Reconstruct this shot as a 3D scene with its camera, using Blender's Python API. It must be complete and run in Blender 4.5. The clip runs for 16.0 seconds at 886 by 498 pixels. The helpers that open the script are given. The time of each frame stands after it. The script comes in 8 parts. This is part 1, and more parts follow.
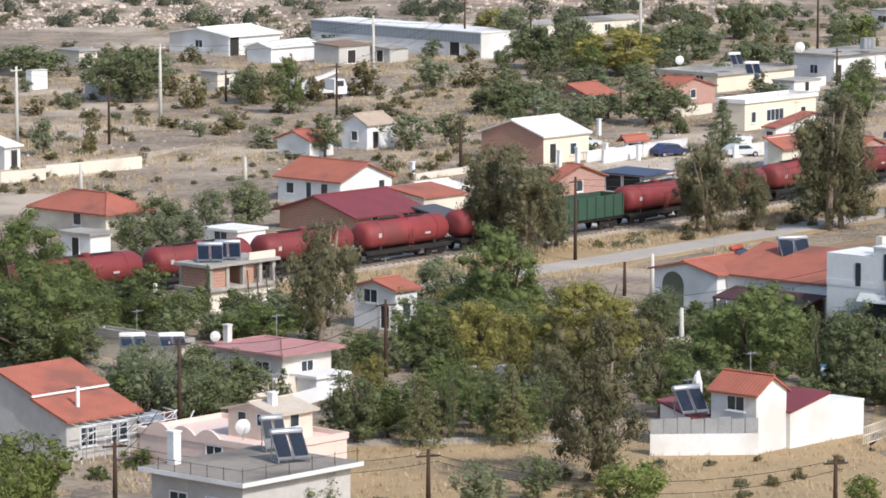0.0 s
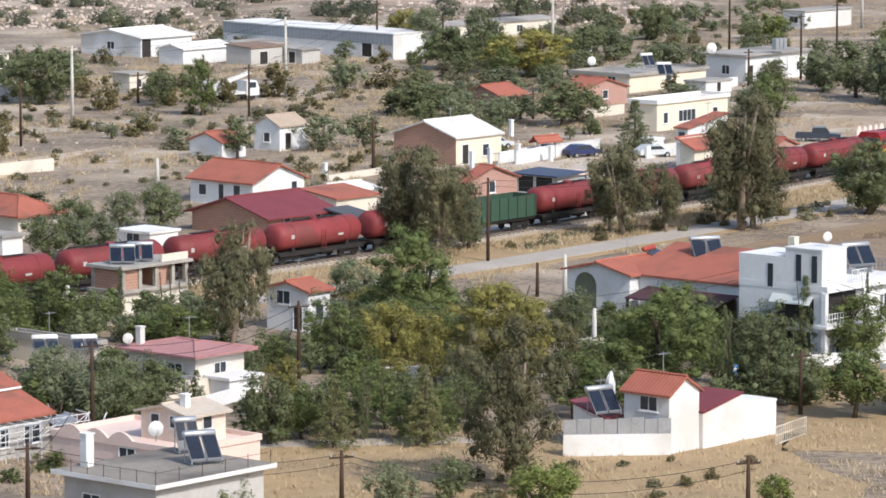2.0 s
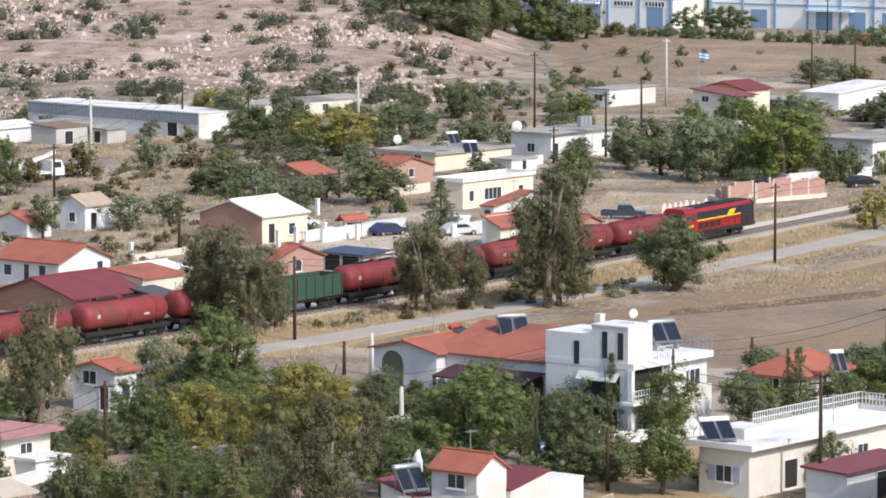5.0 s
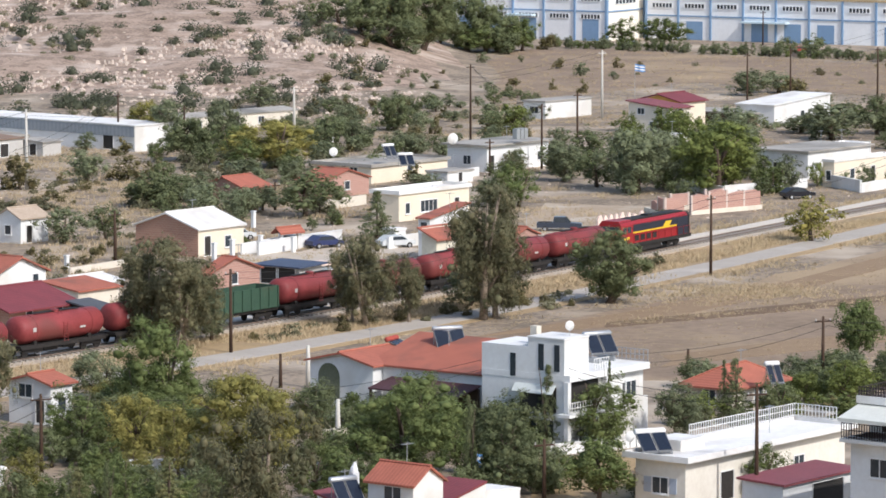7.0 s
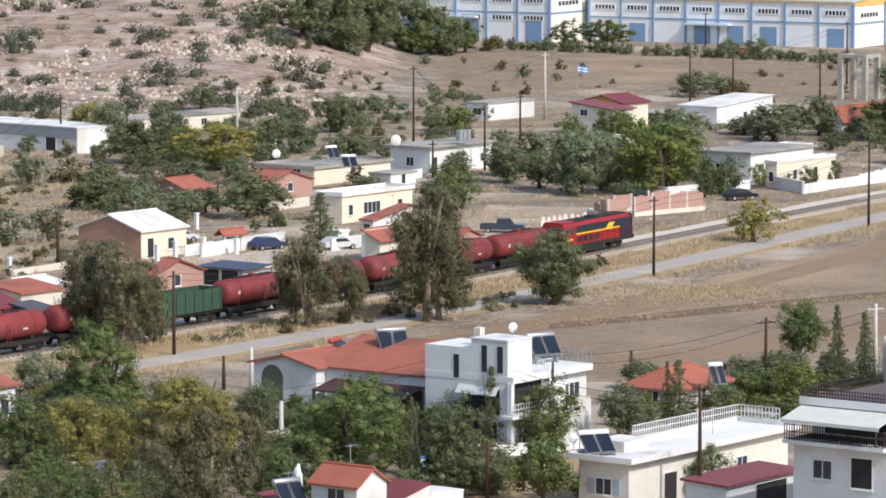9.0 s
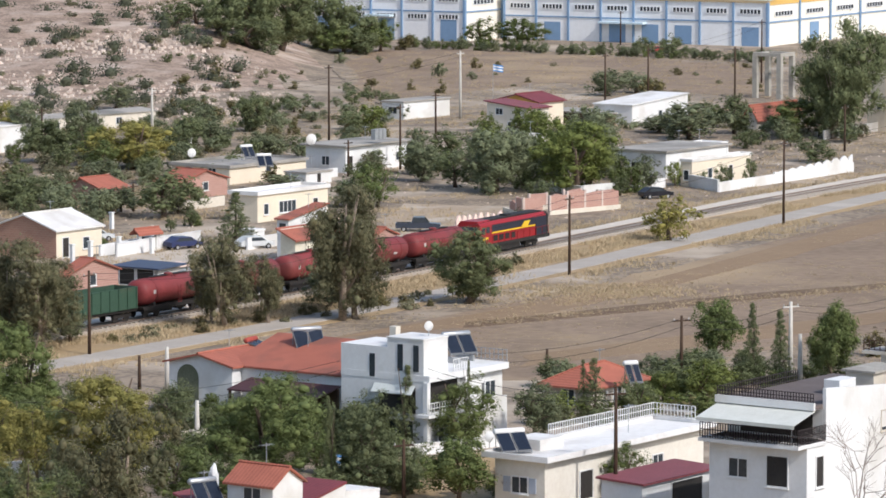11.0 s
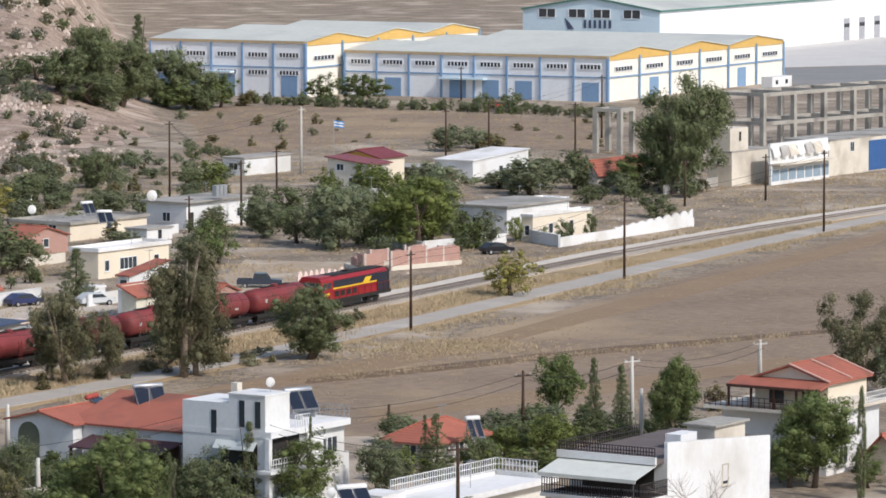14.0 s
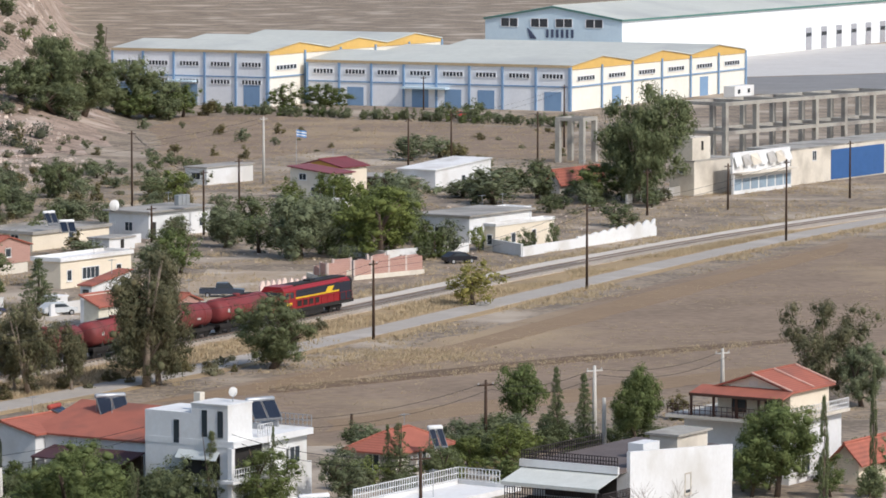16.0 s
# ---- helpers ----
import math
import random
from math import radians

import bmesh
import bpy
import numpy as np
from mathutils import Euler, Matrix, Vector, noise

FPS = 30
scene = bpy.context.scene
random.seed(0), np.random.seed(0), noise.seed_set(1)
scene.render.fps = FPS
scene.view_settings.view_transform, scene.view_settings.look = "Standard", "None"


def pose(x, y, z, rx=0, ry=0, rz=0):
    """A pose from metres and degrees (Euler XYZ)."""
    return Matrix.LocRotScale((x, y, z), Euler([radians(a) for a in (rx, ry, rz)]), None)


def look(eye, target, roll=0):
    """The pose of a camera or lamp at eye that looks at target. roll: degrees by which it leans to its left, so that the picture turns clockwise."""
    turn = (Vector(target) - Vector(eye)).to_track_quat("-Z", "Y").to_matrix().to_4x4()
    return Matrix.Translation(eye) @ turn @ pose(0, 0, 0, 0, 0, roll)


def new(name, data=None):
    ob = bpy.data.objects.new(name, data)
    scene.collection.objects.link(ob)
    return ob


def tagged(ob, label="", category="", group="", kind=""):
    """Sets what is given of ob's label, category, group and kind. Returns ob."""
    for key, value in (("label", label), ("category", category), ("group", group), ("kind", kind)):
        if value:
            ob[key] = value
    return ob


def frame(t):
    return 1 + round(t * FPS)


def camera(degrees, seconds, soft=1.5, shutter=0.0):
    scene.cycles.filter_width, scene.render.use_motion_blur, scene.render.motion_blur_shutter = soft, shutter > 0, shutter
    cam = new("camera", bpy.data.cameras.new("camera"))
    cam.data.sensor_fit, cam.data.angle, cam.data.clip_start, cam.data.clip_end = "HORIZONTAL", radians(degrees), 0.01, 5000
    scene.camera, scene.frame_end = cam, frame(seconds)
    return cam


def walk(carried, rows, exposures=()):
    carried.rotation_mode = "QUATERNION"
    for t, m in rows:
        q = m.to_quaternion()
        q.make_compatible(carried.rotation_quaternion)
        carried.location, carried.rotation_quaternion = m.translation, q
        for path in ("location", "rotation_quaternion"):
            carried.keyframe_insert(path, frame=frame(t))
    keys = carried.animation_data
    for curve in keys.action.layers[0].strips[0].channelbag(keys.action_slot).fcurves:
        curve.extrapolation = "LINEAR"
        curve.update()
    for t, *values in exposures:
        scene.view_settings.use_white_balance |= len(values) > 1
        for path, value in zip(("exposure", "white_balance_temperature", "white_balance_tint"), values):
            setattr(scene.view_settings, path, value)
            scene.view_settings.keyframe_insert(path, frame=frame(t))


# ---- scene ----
# The camera stands on a hillside above the valley and pans to the right with a long lens.
cam = camera(11.63, 16.0, soft=1.68)
EYE = 50.0
ROWS = [
    (0.0, 0.000, -7.151),
    (0.5, -0.173, -7.162),
    (1.0, -0.461, -7.156),
    (1.5, -0.916, -7.133),
    (2.0, -1.158, -7.136),
    (2.5, -1.441, -7.076),
    (3.0, -2.076, -6.857),
    (3.5, -2.443, -6.545),
    (4.0, -2.707, -6.283),
    (4.5, -3.153, -6.214),
    (5.0, -3.723, -6.101),
    (7.5, -4.717, -5.935),
    (8.0, -4.977, -5.939),
    (8.5, -5.254, -5.944),
    (9.0, -5.321, -5.917),
    (9.5, -5.564, -5.950),
    (12.0, -7.022, -5.884),
    (12.5, -7.387, -5.778),
    (13.0, -7.992, -5.537),
    (13.5, -8.471, -5.413),
    (14.0, -8.537, -5.198),
    (14.5, -8.574, -5.071),
    (15.0, -8.704, -5.131),
    (15.5, -8.928, -5.085),
    (16.0, -9.032, -5.074),
]
walk(cam, [(t, pose(0, 0, EYE, 90 + pitch, 0, yaw)) for t, yaw, pitch in ROWS], [(0, 0.1), (5, 0.08), (9, 0.0), (12.5, -0.15), (16, -0.25)])

# ---- light: clear autumn noon, sun high on the right and behind the camera ----
SUN_DIR = Vector((0.58, -0.73, 0.82)).normalized()
world = bpy.data.worlds.new("world")
scene.world = world
world.use_nodes = True
wn = world.node_tree.nodes
sky = wn.new("ShaderNodeTexSky")
sky.sky_type, sky.sun_disc = "NISHITA", False
sky.air_density, sky.dust_density, sky.ozone_density = 1.0, 1.6, 0.9
sky.sun_elevation = math.asin(SUN_DIR.z)
sky.sun_rotation = math.atan2(SUN_DIR.x, SUN_DIR.y)
world.node_tree.links.new(sky.outputs[0], wn["Background"].inputs["Color"])
wn["Background"].inputs["Strength"].default_value = 0.2
sun = new("sun", bpy.data.lights.new("sun", "SUN"))
sun.data.energy, sun.data.angle, sun.data.color = 3.4, radians(0.6), (1.0, 0.97, 0.95)
sun.matrix_world = look(SUN_DIR * 400, (0, 0, 0))
scene.view_settings.exposure = 0.14

# ---- materials ----
MATS = {}


def mat(name, colour, second=None, scale=1.0, rough=0.85, metal=0.0, bump=0.15, fine=6.0, mixing=0.5, stain=None, island=0.0, obrand=0.0):
    """A procedural material: two tones mixed by coarse and fine noise, with relief."""
    if name in MATS:
        return MATS[name]
    m = bpy.data.materials.new(name)
    m.use_nodes = True
    n, lk = m.node_tree.nodes, m.node_tree.links
    b = n["Principled BSDF"]
    b.inputs["Roughness"].default_value, b.inputs["Metallic"].default_value = rough, metal
    b.inputs["Specular IOR Level"].default_value = 0.25
    tc = n.new("ShaderNodeNewGeometry")
    n1, n2 = n.new("ShaderNodeTexNoise"), n.new("ShaderNodeTexNoise")
    n1.inputs["Scale"].default_value, n2.inputs["Scale"].default_value = scale, scale * fine
    n1.inputs["Detail"].default_value, n2.inputs["Detail"].default_value = 5, 3
    for k in (n1, n2):
        lk.new(tc.outputs["Position"], k.inputs["Vector"])
    add = n.new("ShaderNodeMath")
    add.operation = "ADD"
    lk.new(n1.outputs["Fac"], add.inputs[0]), lk.new(n2.outputs["Fac"], add.inputs[1])
    ramp = n.new("ShaderNodeMapRange")
    ramp.inputs[1].default_value, ramp.inputs[2].default_value = 1.0 - 0.32 * (1.5 - mixing), 1.0 + 0.32 * (1.5 - mixing)
    lk.new(add.outputs[0], ramp.inputs[0])
    second = second or tuple(c * 0.78 for c in colour)
    mix = n.new("ShaderNodeMix")
    mix.data_type = "RGBA"
    mix.inputs[6].default_value, mix.inputs[7].default_value = (*colour, 1), (*second, 1)
    lk.new(ramp.outputs[0], mix.inputs[0])
    out = mix.outputs[2]
    if stain:
        n3 = n.new("ShaderNodeTexNoise")
        n3.inputs["Scale"].default_value, n3.inputs["Detail"].default_value = scale * 0.35, 6
        lk.new(tc.outputs["Position"], n3.inputs["Vector"])
        r3 = n.new("ShaderNodeMapRange")
        r3.inputs[1].default_value, r3.inputs[2].default_value = 0.52, 0.66
        lk.new(n3.outputs["Fac"], r3.inputs[0])
        mx = n.new("ShaderNodeMix")
        mx.data_type = "RGBA"
        lk.new(r3.outputs[0], mx.inputs[0]), lk.new(out, mx.inputs[6])
        mx.inputs[7].default_value = (*stain, 1)
        out = mx.outputs[2]
    if island or obrand:
        info = n.new("ShaderNodeObjectInfo")
        hsv = n.new("ShaderNodeHueSaturation")
        s1 = n.new("ShaderNodeMath")
        s1.operation = "MULTIPLY_ADD"
        lk.new(tc.outputs["Random Per Island"], s1.inputs[0])
        s1.inputs[1].default_value, s1.inputs[2].default_value = island, 1 - island / 2 - obrand / 2
        s2 = n.new("ShaderNodeMath")
        s2.operation = "MULTIPLY_ADD"
        lk.new(info.outputs["Random"], s2.inputs[0])
        s2.inputs[1].default_value = obrand
        lk.new(s1.outputs[0], s2.inputs[2])
        lk.new(s2.outputs[0], hsv.inputs["Value"])
        lk.new(out, hsv.inputs["Color"])
        out = hsv.outputs[0]
    lk.new(out, b.inputs["Base Color"])
    if bump:
        bp = n.new("ShaderNodeBump")
        bp.inputs["Strength"].default_value, bp.inputs["Distance"].default_value = bump, 0.1
        lk.new(n2.outputs["Fac"], bp.inputs["Height"])
        lk.new(bp.outputs[0], b.inputs["Normal"])
    MATS[name] = m
    return m


def leaf_mat(name, colour, second):
    if name in MATS:
        return MATS[name]
    m = mat(name, colour, second, scale=0.5, rough=0.75, bump=0, island=0.45, obrand=0.35)
    n, lk = m.node_tree.nodes, m.node_tree.links
    tr, ms = n.new("ShaderNodeBsdfTranslucent"), n.new("ShaderNodeMixShader")
    ms.inputs[0].default_value = 0.25
    lk.new(n["Principled BSDF"].inputs["Base Color"].links[0].from_socket, tr.inputs["Color"])
    lk.new(n["Principled BSDF"].outputs[0], ms.inputs[1]), lk.new(tr.outputs[0], ms.inputs[2])
    lk.new(ms.outputs[0], n["Material Output"].inputs["Surface"])
    return m


def ribbed(name, colour, second, pitch, axis="X", depth=0.6, **kw):
    """A material with regular ribs across a local axis: tiles, corrugated sheet, brick courses."""
    m = mat(name, colour, second, **kw)
    n, lk = m.node_tree.nodes, m.node_tree.links
    b = n["Principled BSDF"]
    co, wave = n.new("ShaderNodeTexCoord"), n.new("ShaderNodeTexWave")
    wave.bands_direction = axis
    wave.inputs["Scale"].default_value = 0.314 / pitch
    wave.inputs["Distortion"].default_value = 0.4
    lk.new(co.outputs["Object"], wave.inputs["Vector"])
    src = b.inputs["Base Color"].links[0].from_socket
    mx = n.new("ShaderNodeMix")
    mx.data_type, mx.blend_type = "RGBA", "MULTIPLY"
    mx.inputs[0].default_value = depth
    r = n.new("ShaderNodeMapRange")
    r.inputs[3].default_value = 0.55
    lk.new(wave.outputs["Fac"], r.inputs[0])
    lk.new(src, mx.inputs[6]), lk.new(r.outputs[0], mx.inputs[7])
    lk.new(mx.outputs[2], b.inputs["Base Color"])
    return m


def bricks(name, c1, c2, mortar, w=0.6, h=0.25):
    m = mat(name, c1, c2, scale=0.8, rough=0.9)
    n, lk = m.node_tree.nodes, m.node_tree.links
    b = n["Principled BSDF"]
    tex, co = n.new("ShaderNodeTexBrick"), n.new("ShaderNodeTexCoord")
    mp, sep, cmb, ad = n.new("ShaderNodeMapping"), n.new("ShaderNodeSeparateXYZ"), n.new("ShaderNodeCombineXYZ"), n.new("ShaderNodeMath")
    lk.new(co.outputs["Object"], sep.inputs[0])
    lk.new(sep.outputs[0], ad.inputs[0]), lk.new(sep.outputs[1], ad.inputs[1])
    lk.new(ad.outputs[0], cmb.inputs[0]), lk.new(sep.outputs[2], cmb.inputs[1])
    lk.new(cmb.outputs[0], tex.inputs["Vector"])
    tex.inputs["Scale"].default_value = 1.0
    tex.inputs["Brick Width"].default_value, tex.inputs["Row Height"].default_value = w, h
    tex.inputs["Mortar Size"].default_value = 0.018
    tex.inputs["Color1"].default_value, tex.inputs["Color2"].default_value, tex.inputs["Mortar"].default_value = (*c1, 1), (*c2, 1), (*mortar, 1)
    mx = n.new("ShaderNodeMix")
    mx.data_type = "RGBA"
    mx.inputs[0].default_value = 0.6
    lk.new(b.inputs["Base Color"].links[0].from_socket, mx.inputs[6]), lk.new(tex.outputs["Color"], mx.inputs[7])
    lk.new(mx.outputs[2], b.inputs["Base Color"])
    return m


def glass_mat():
    m = mat("window_glass", (0.03, 0.04, 0.05), (0.05, 0.06, 0.07), scale=0.7, rough=0.08, bump=0)
    m.node_tree.nodes["Principled BSDF"].inputs["Specular IOR Level"].default_value = 0.5
    return m


GLASS = glass_mat()
WHITE = mat("white_plaster", (0.76, 0.76, 0.75), (0.67, 0.66, 0.64), scale=0.5, mixing=0.2, stain=(0.60, 0.58, 0.54))
CREAM = mat("cream_plaster", (0.76, 0.67, 0.53), (0.68, 0.59, 0.46), scale=0.5, mixing=0.2)
PALE = mat("pale_plaster", (0.70, 0.64, 0.54), (0.60, 0.54, 0.45), scale=0.4, mixing=0.3, stain=(0.45, 0.40, 0.33))
GREY = mat("grey_plaster", (0.50, 0.48, 0.45), (0.42, 0.40, 0.37), scale=0.4, stain=(0.34, 0.32, 0.29))
PINK = mat("pink_plaster", (0.76, 0.59, 0.51), (0.68, 0.52, 0.45), scale=0.5, mixing=0.2)
CONC = mat("bare_concrete", (0.42, 0.39, 0.34), (0.32, 0.30, 0.26), scale=0.6, stain=(0.22, 0.2, 0.18))
SLAB = mat("roof_slab_concrete", (0.40, 0.37, 0.33), (0.30, 0.28, 0.25), scale=0.3, stain=(0.20, 0.19, 0.17))
WROOF = mat("whitewashed_roof", (0.78, 0.77, 0.75), (0.68, 0.66, 0.63), scale=0.35, stain=(0.55, 0.52, 0.48))
TILE = ribbed("clay_roof_tiles", (0.45, 0.15, 0.10), (0.35, 0.118, 0.08), 0.3, "X", 0.5, scale=0.9, rough=0.8, stain=(0.27, 0.11, 0.08))
TILE_Y = ribbed("clay_roof_tiles_across", (0.45, 0.15, 0.10), (0.35, 0.118, 0.08), 0.3, "Y", 0.5, scale=0.9, rough=0.8, stain=(0.27, 0.11, 0.08))
MAROON = ribbed("maroon_roof_sheet", (0.27, 0.078, 0.085), (0.21, 0.064, 0.07), 0.35, "X", 0.4, scale=0.6, rough=0.6)
MAROON_Y = ribbed("maroon_roof_sheet_across", (0.235, 0.055, 0.062), (0.18, 0.045, 0.05), 0.35, "Y", 0.4, scale=0.6, rough=0.6)
BRICK = bricks("hollow_clay_brick", (0.42, 0.235, 0.165), (0.35, 0.19, 0.135), (0.48, 0.39, 0.32))
PBRICK = bricks("pale_red_brick", (0.44, 0.255, 0.205), (0.38, 0.21, 0.17), (0.50, 0.41, 0.35))
STEEL = mat("galvanised_steel", (0.48, 0.49, 0.50), (0.36, 0.37, 0.38), scale=1.2, rough=0.45, metal=0.6)
# Near-black that paints the shade inside openings and hollows onto flat sheets.
DARK = mat("interior_shade_black", (0.03, 0.028, 0.026), (0.045, 0.04, 0.036), bump=0)
WOOD = mat("creosoted_wood", (0.075, 0.045, 0.03), (0.05, 0.03, 0.02), scale=2.0)
BARK = mat("grey_brown_bark", (0.15, 0.11, 0.08), (0.09, 0.065, 0.05), scale=2.5, bump=0.5)
BROWN = mat("brown_joinery", (0.10, 0.05, 0.035), (0.07, 0.035, 0.025), scale=1.5, rough=0.6)
SHUTTER = mat("pale_shutters", (0.42, 0.47, 0.55), (0.36, 0.40, 0.47), scale=1.5, rough=0.6)
BLUE = mat("blue_painted_steel", (0.22, 0.34, 0.50), (0.19, 0.30, 0.45), scale=0.8, rough=0.55)
PBLUE = mat("pale_blue_cladding", (0.60, 0.72, 0.78), (0.54, 0.66, 0.73), scale=0.25, rough=0.6, bump=0.05)
PWHITE = mat("white_cladding", (0.84, 0.85, 0.86), (0.76, 0.77, 0.78), scale=0.25, rough=0.6, bump=0.05)
# Ivory warmed for the sun on the warehouses' right-hand walls.
SUNLIT_IVORY = mat("sunlit_ivory_render", (0.84, 0.80, 0.71), (0.76, 0.72, 0.63), scale=0.25, rough=0.8, bump=0.05)
YELLOW = mat("ochre_yellow_band", (0.70, 0.45, 0.14), (0.62, 0.39, 0.12), scale=0.5, rough=0.6)
SHEET = ribbed("pale_roof_sheet", (0.60, 0.60, 0.53), (0.52, 0.52, 0.46), 1.0, "X", 0.12, scale=0.12, rough=0.6, stain=(0.46, 0.46, 0.42))
GREYSHED = ribbed("blue_grey_sheet", (0.34, 0.36, 0.38), (0.28, 0.30, 0.32), 0.8, "Y", 0.3, scale=0.4, rough=0.6)
PANEL = mat("solar_glass", (0.012, 0.017, 0.03), (0.02, 0.028, 0.045), scale=1.0, rough=0.18, bump=0)
TANKRED = mat("oxide_red_tank", (0.235, 0.045, 0.046), (0.18, 0.036, 0.036), scale=0.7, rough=0.55, stain=(0.15, 0.042, 0.038), obrand=0.3)
BLACK = mat("black_underframe", (0.018, 0.017, 0.017), (0.035, 0.03, 0.027), scale=1.2, rough=0.7)
LOCORED = mat("loco_red", (0.30, 0.02, 0.025), (0.25, 0.018, 0.022), scale=0.8, rough=0.4)
NAVY = mat("loco_navy", (0.02, 0.022, 0.035), (0.028, 0.03, 0.045), scale=0.8, rough=0.45)
LOCOYEL = mat("loco_yellow", (0.75, 0.48, 0.03), (0.66, 0.42, 0.03), scale=0.8, rough=0.4)
GREENW = mat("green_wagon_paint", (0.045, 0.09, 0.06), (0.035, 0.07, 0.048), scale=0.7, rough=0.6, stain=(0.08, 0.07, 0.045))
ASPHALT = mat("worn_asphalt", (0.42, 0.375, 0.325), (0.36, 0.32, 0.275), scale=0.35, rough=0.9, stain=(0.46, 0.41, 0.355))
DIRT = mat("dirt_track", (0.42, 0.33, 0.24), (0.34, 0.26, 0.18), scale=0.3, stain=(0.50, 0.43, 0.35))
BALLAST = mat("rail_ballast", (0.54, 0.455, 0.36), (0.38, 0.315, 0.25), scale=1.5, fine=5, bump=0.5)
STRAW = mat("straw_field", (0.42, 0.30, 0.165), (0.31, 0.22, 0.12), scale=0.25, fine=8, bump=0.4, stain=(0.30, 0.22, 0.13))
PLOUGH = mat("bare_field", (0.29, 0.21, 0.145), (0.205, 0.147, 0.1), scale=0.09, fine=9, bump=0.4, mixing=0.8, stain=(0.36, 0.265, 0.165))
ROCK = mat("limestone_rock", (0.64, 0.54, 0.46), (0.46, 0.37, 0.305), scale=0.8, bump=0.6, obrand=0.3, island=0.5)
GRASSY = mat("rough_green_grass", (0.15, 0.16, 0.07), (0.24, 0.19, 0.10), scale=0.3, fine=8, bump=0.4)
DRYGRASS = mat("dry_grass_blades", (0.50, 0.395, 0.25), (0.35, 0.275, 0.17), scale=0.2, bump=0, island=0.35)
L_PINE = leaf_mat("pine_needles", (0.11, 0.145, 0.05), (0.155, 0.178, 0.062))
L_YPINE = leaf_mat("yellow_green_needles", (0.31, 0.265, 0.075), (0.2, 0.195, 0.06))
L_EUC = leaf_mat("eucalyptus_leaves", (0.12, 0.13, 0.07), (0.175, 0.15, 0.08))
L_OLIVE = leaf_mat("olive_leaves", (0.2, 0.215, 0.12), (0.15, 0.175, 0.095))
L_DARK = leaf_mat("dark_leaves", (0.125, 0.15, 0.07), (0.165, 0.18, 0.085))
L_CONI = leaf_mat("spruce_needles", (0.15, 0.165, 0.07), (0.215, 0.2, 0.09))
L_BRIGHT = leaf_mat("bright_green_leaves", (0.185, 0.21, 0.055), (0.13, 0.16, 0.048))
L_SHRUB = leaf_mat("maquis_leaves", (0.15, 0.15, 0.085), (0.19, 0.175, 0.105))
L_HILL = leaf_mat("hill_evergreen_leaves", (0.09, 0.105, 0.065), (0.125, 0.13, 0.085))
L_DRY = leaf_mat("dry_bush_leaves", (0.20, 0.16, 0.075), (0.14, 0.13, 0.055))


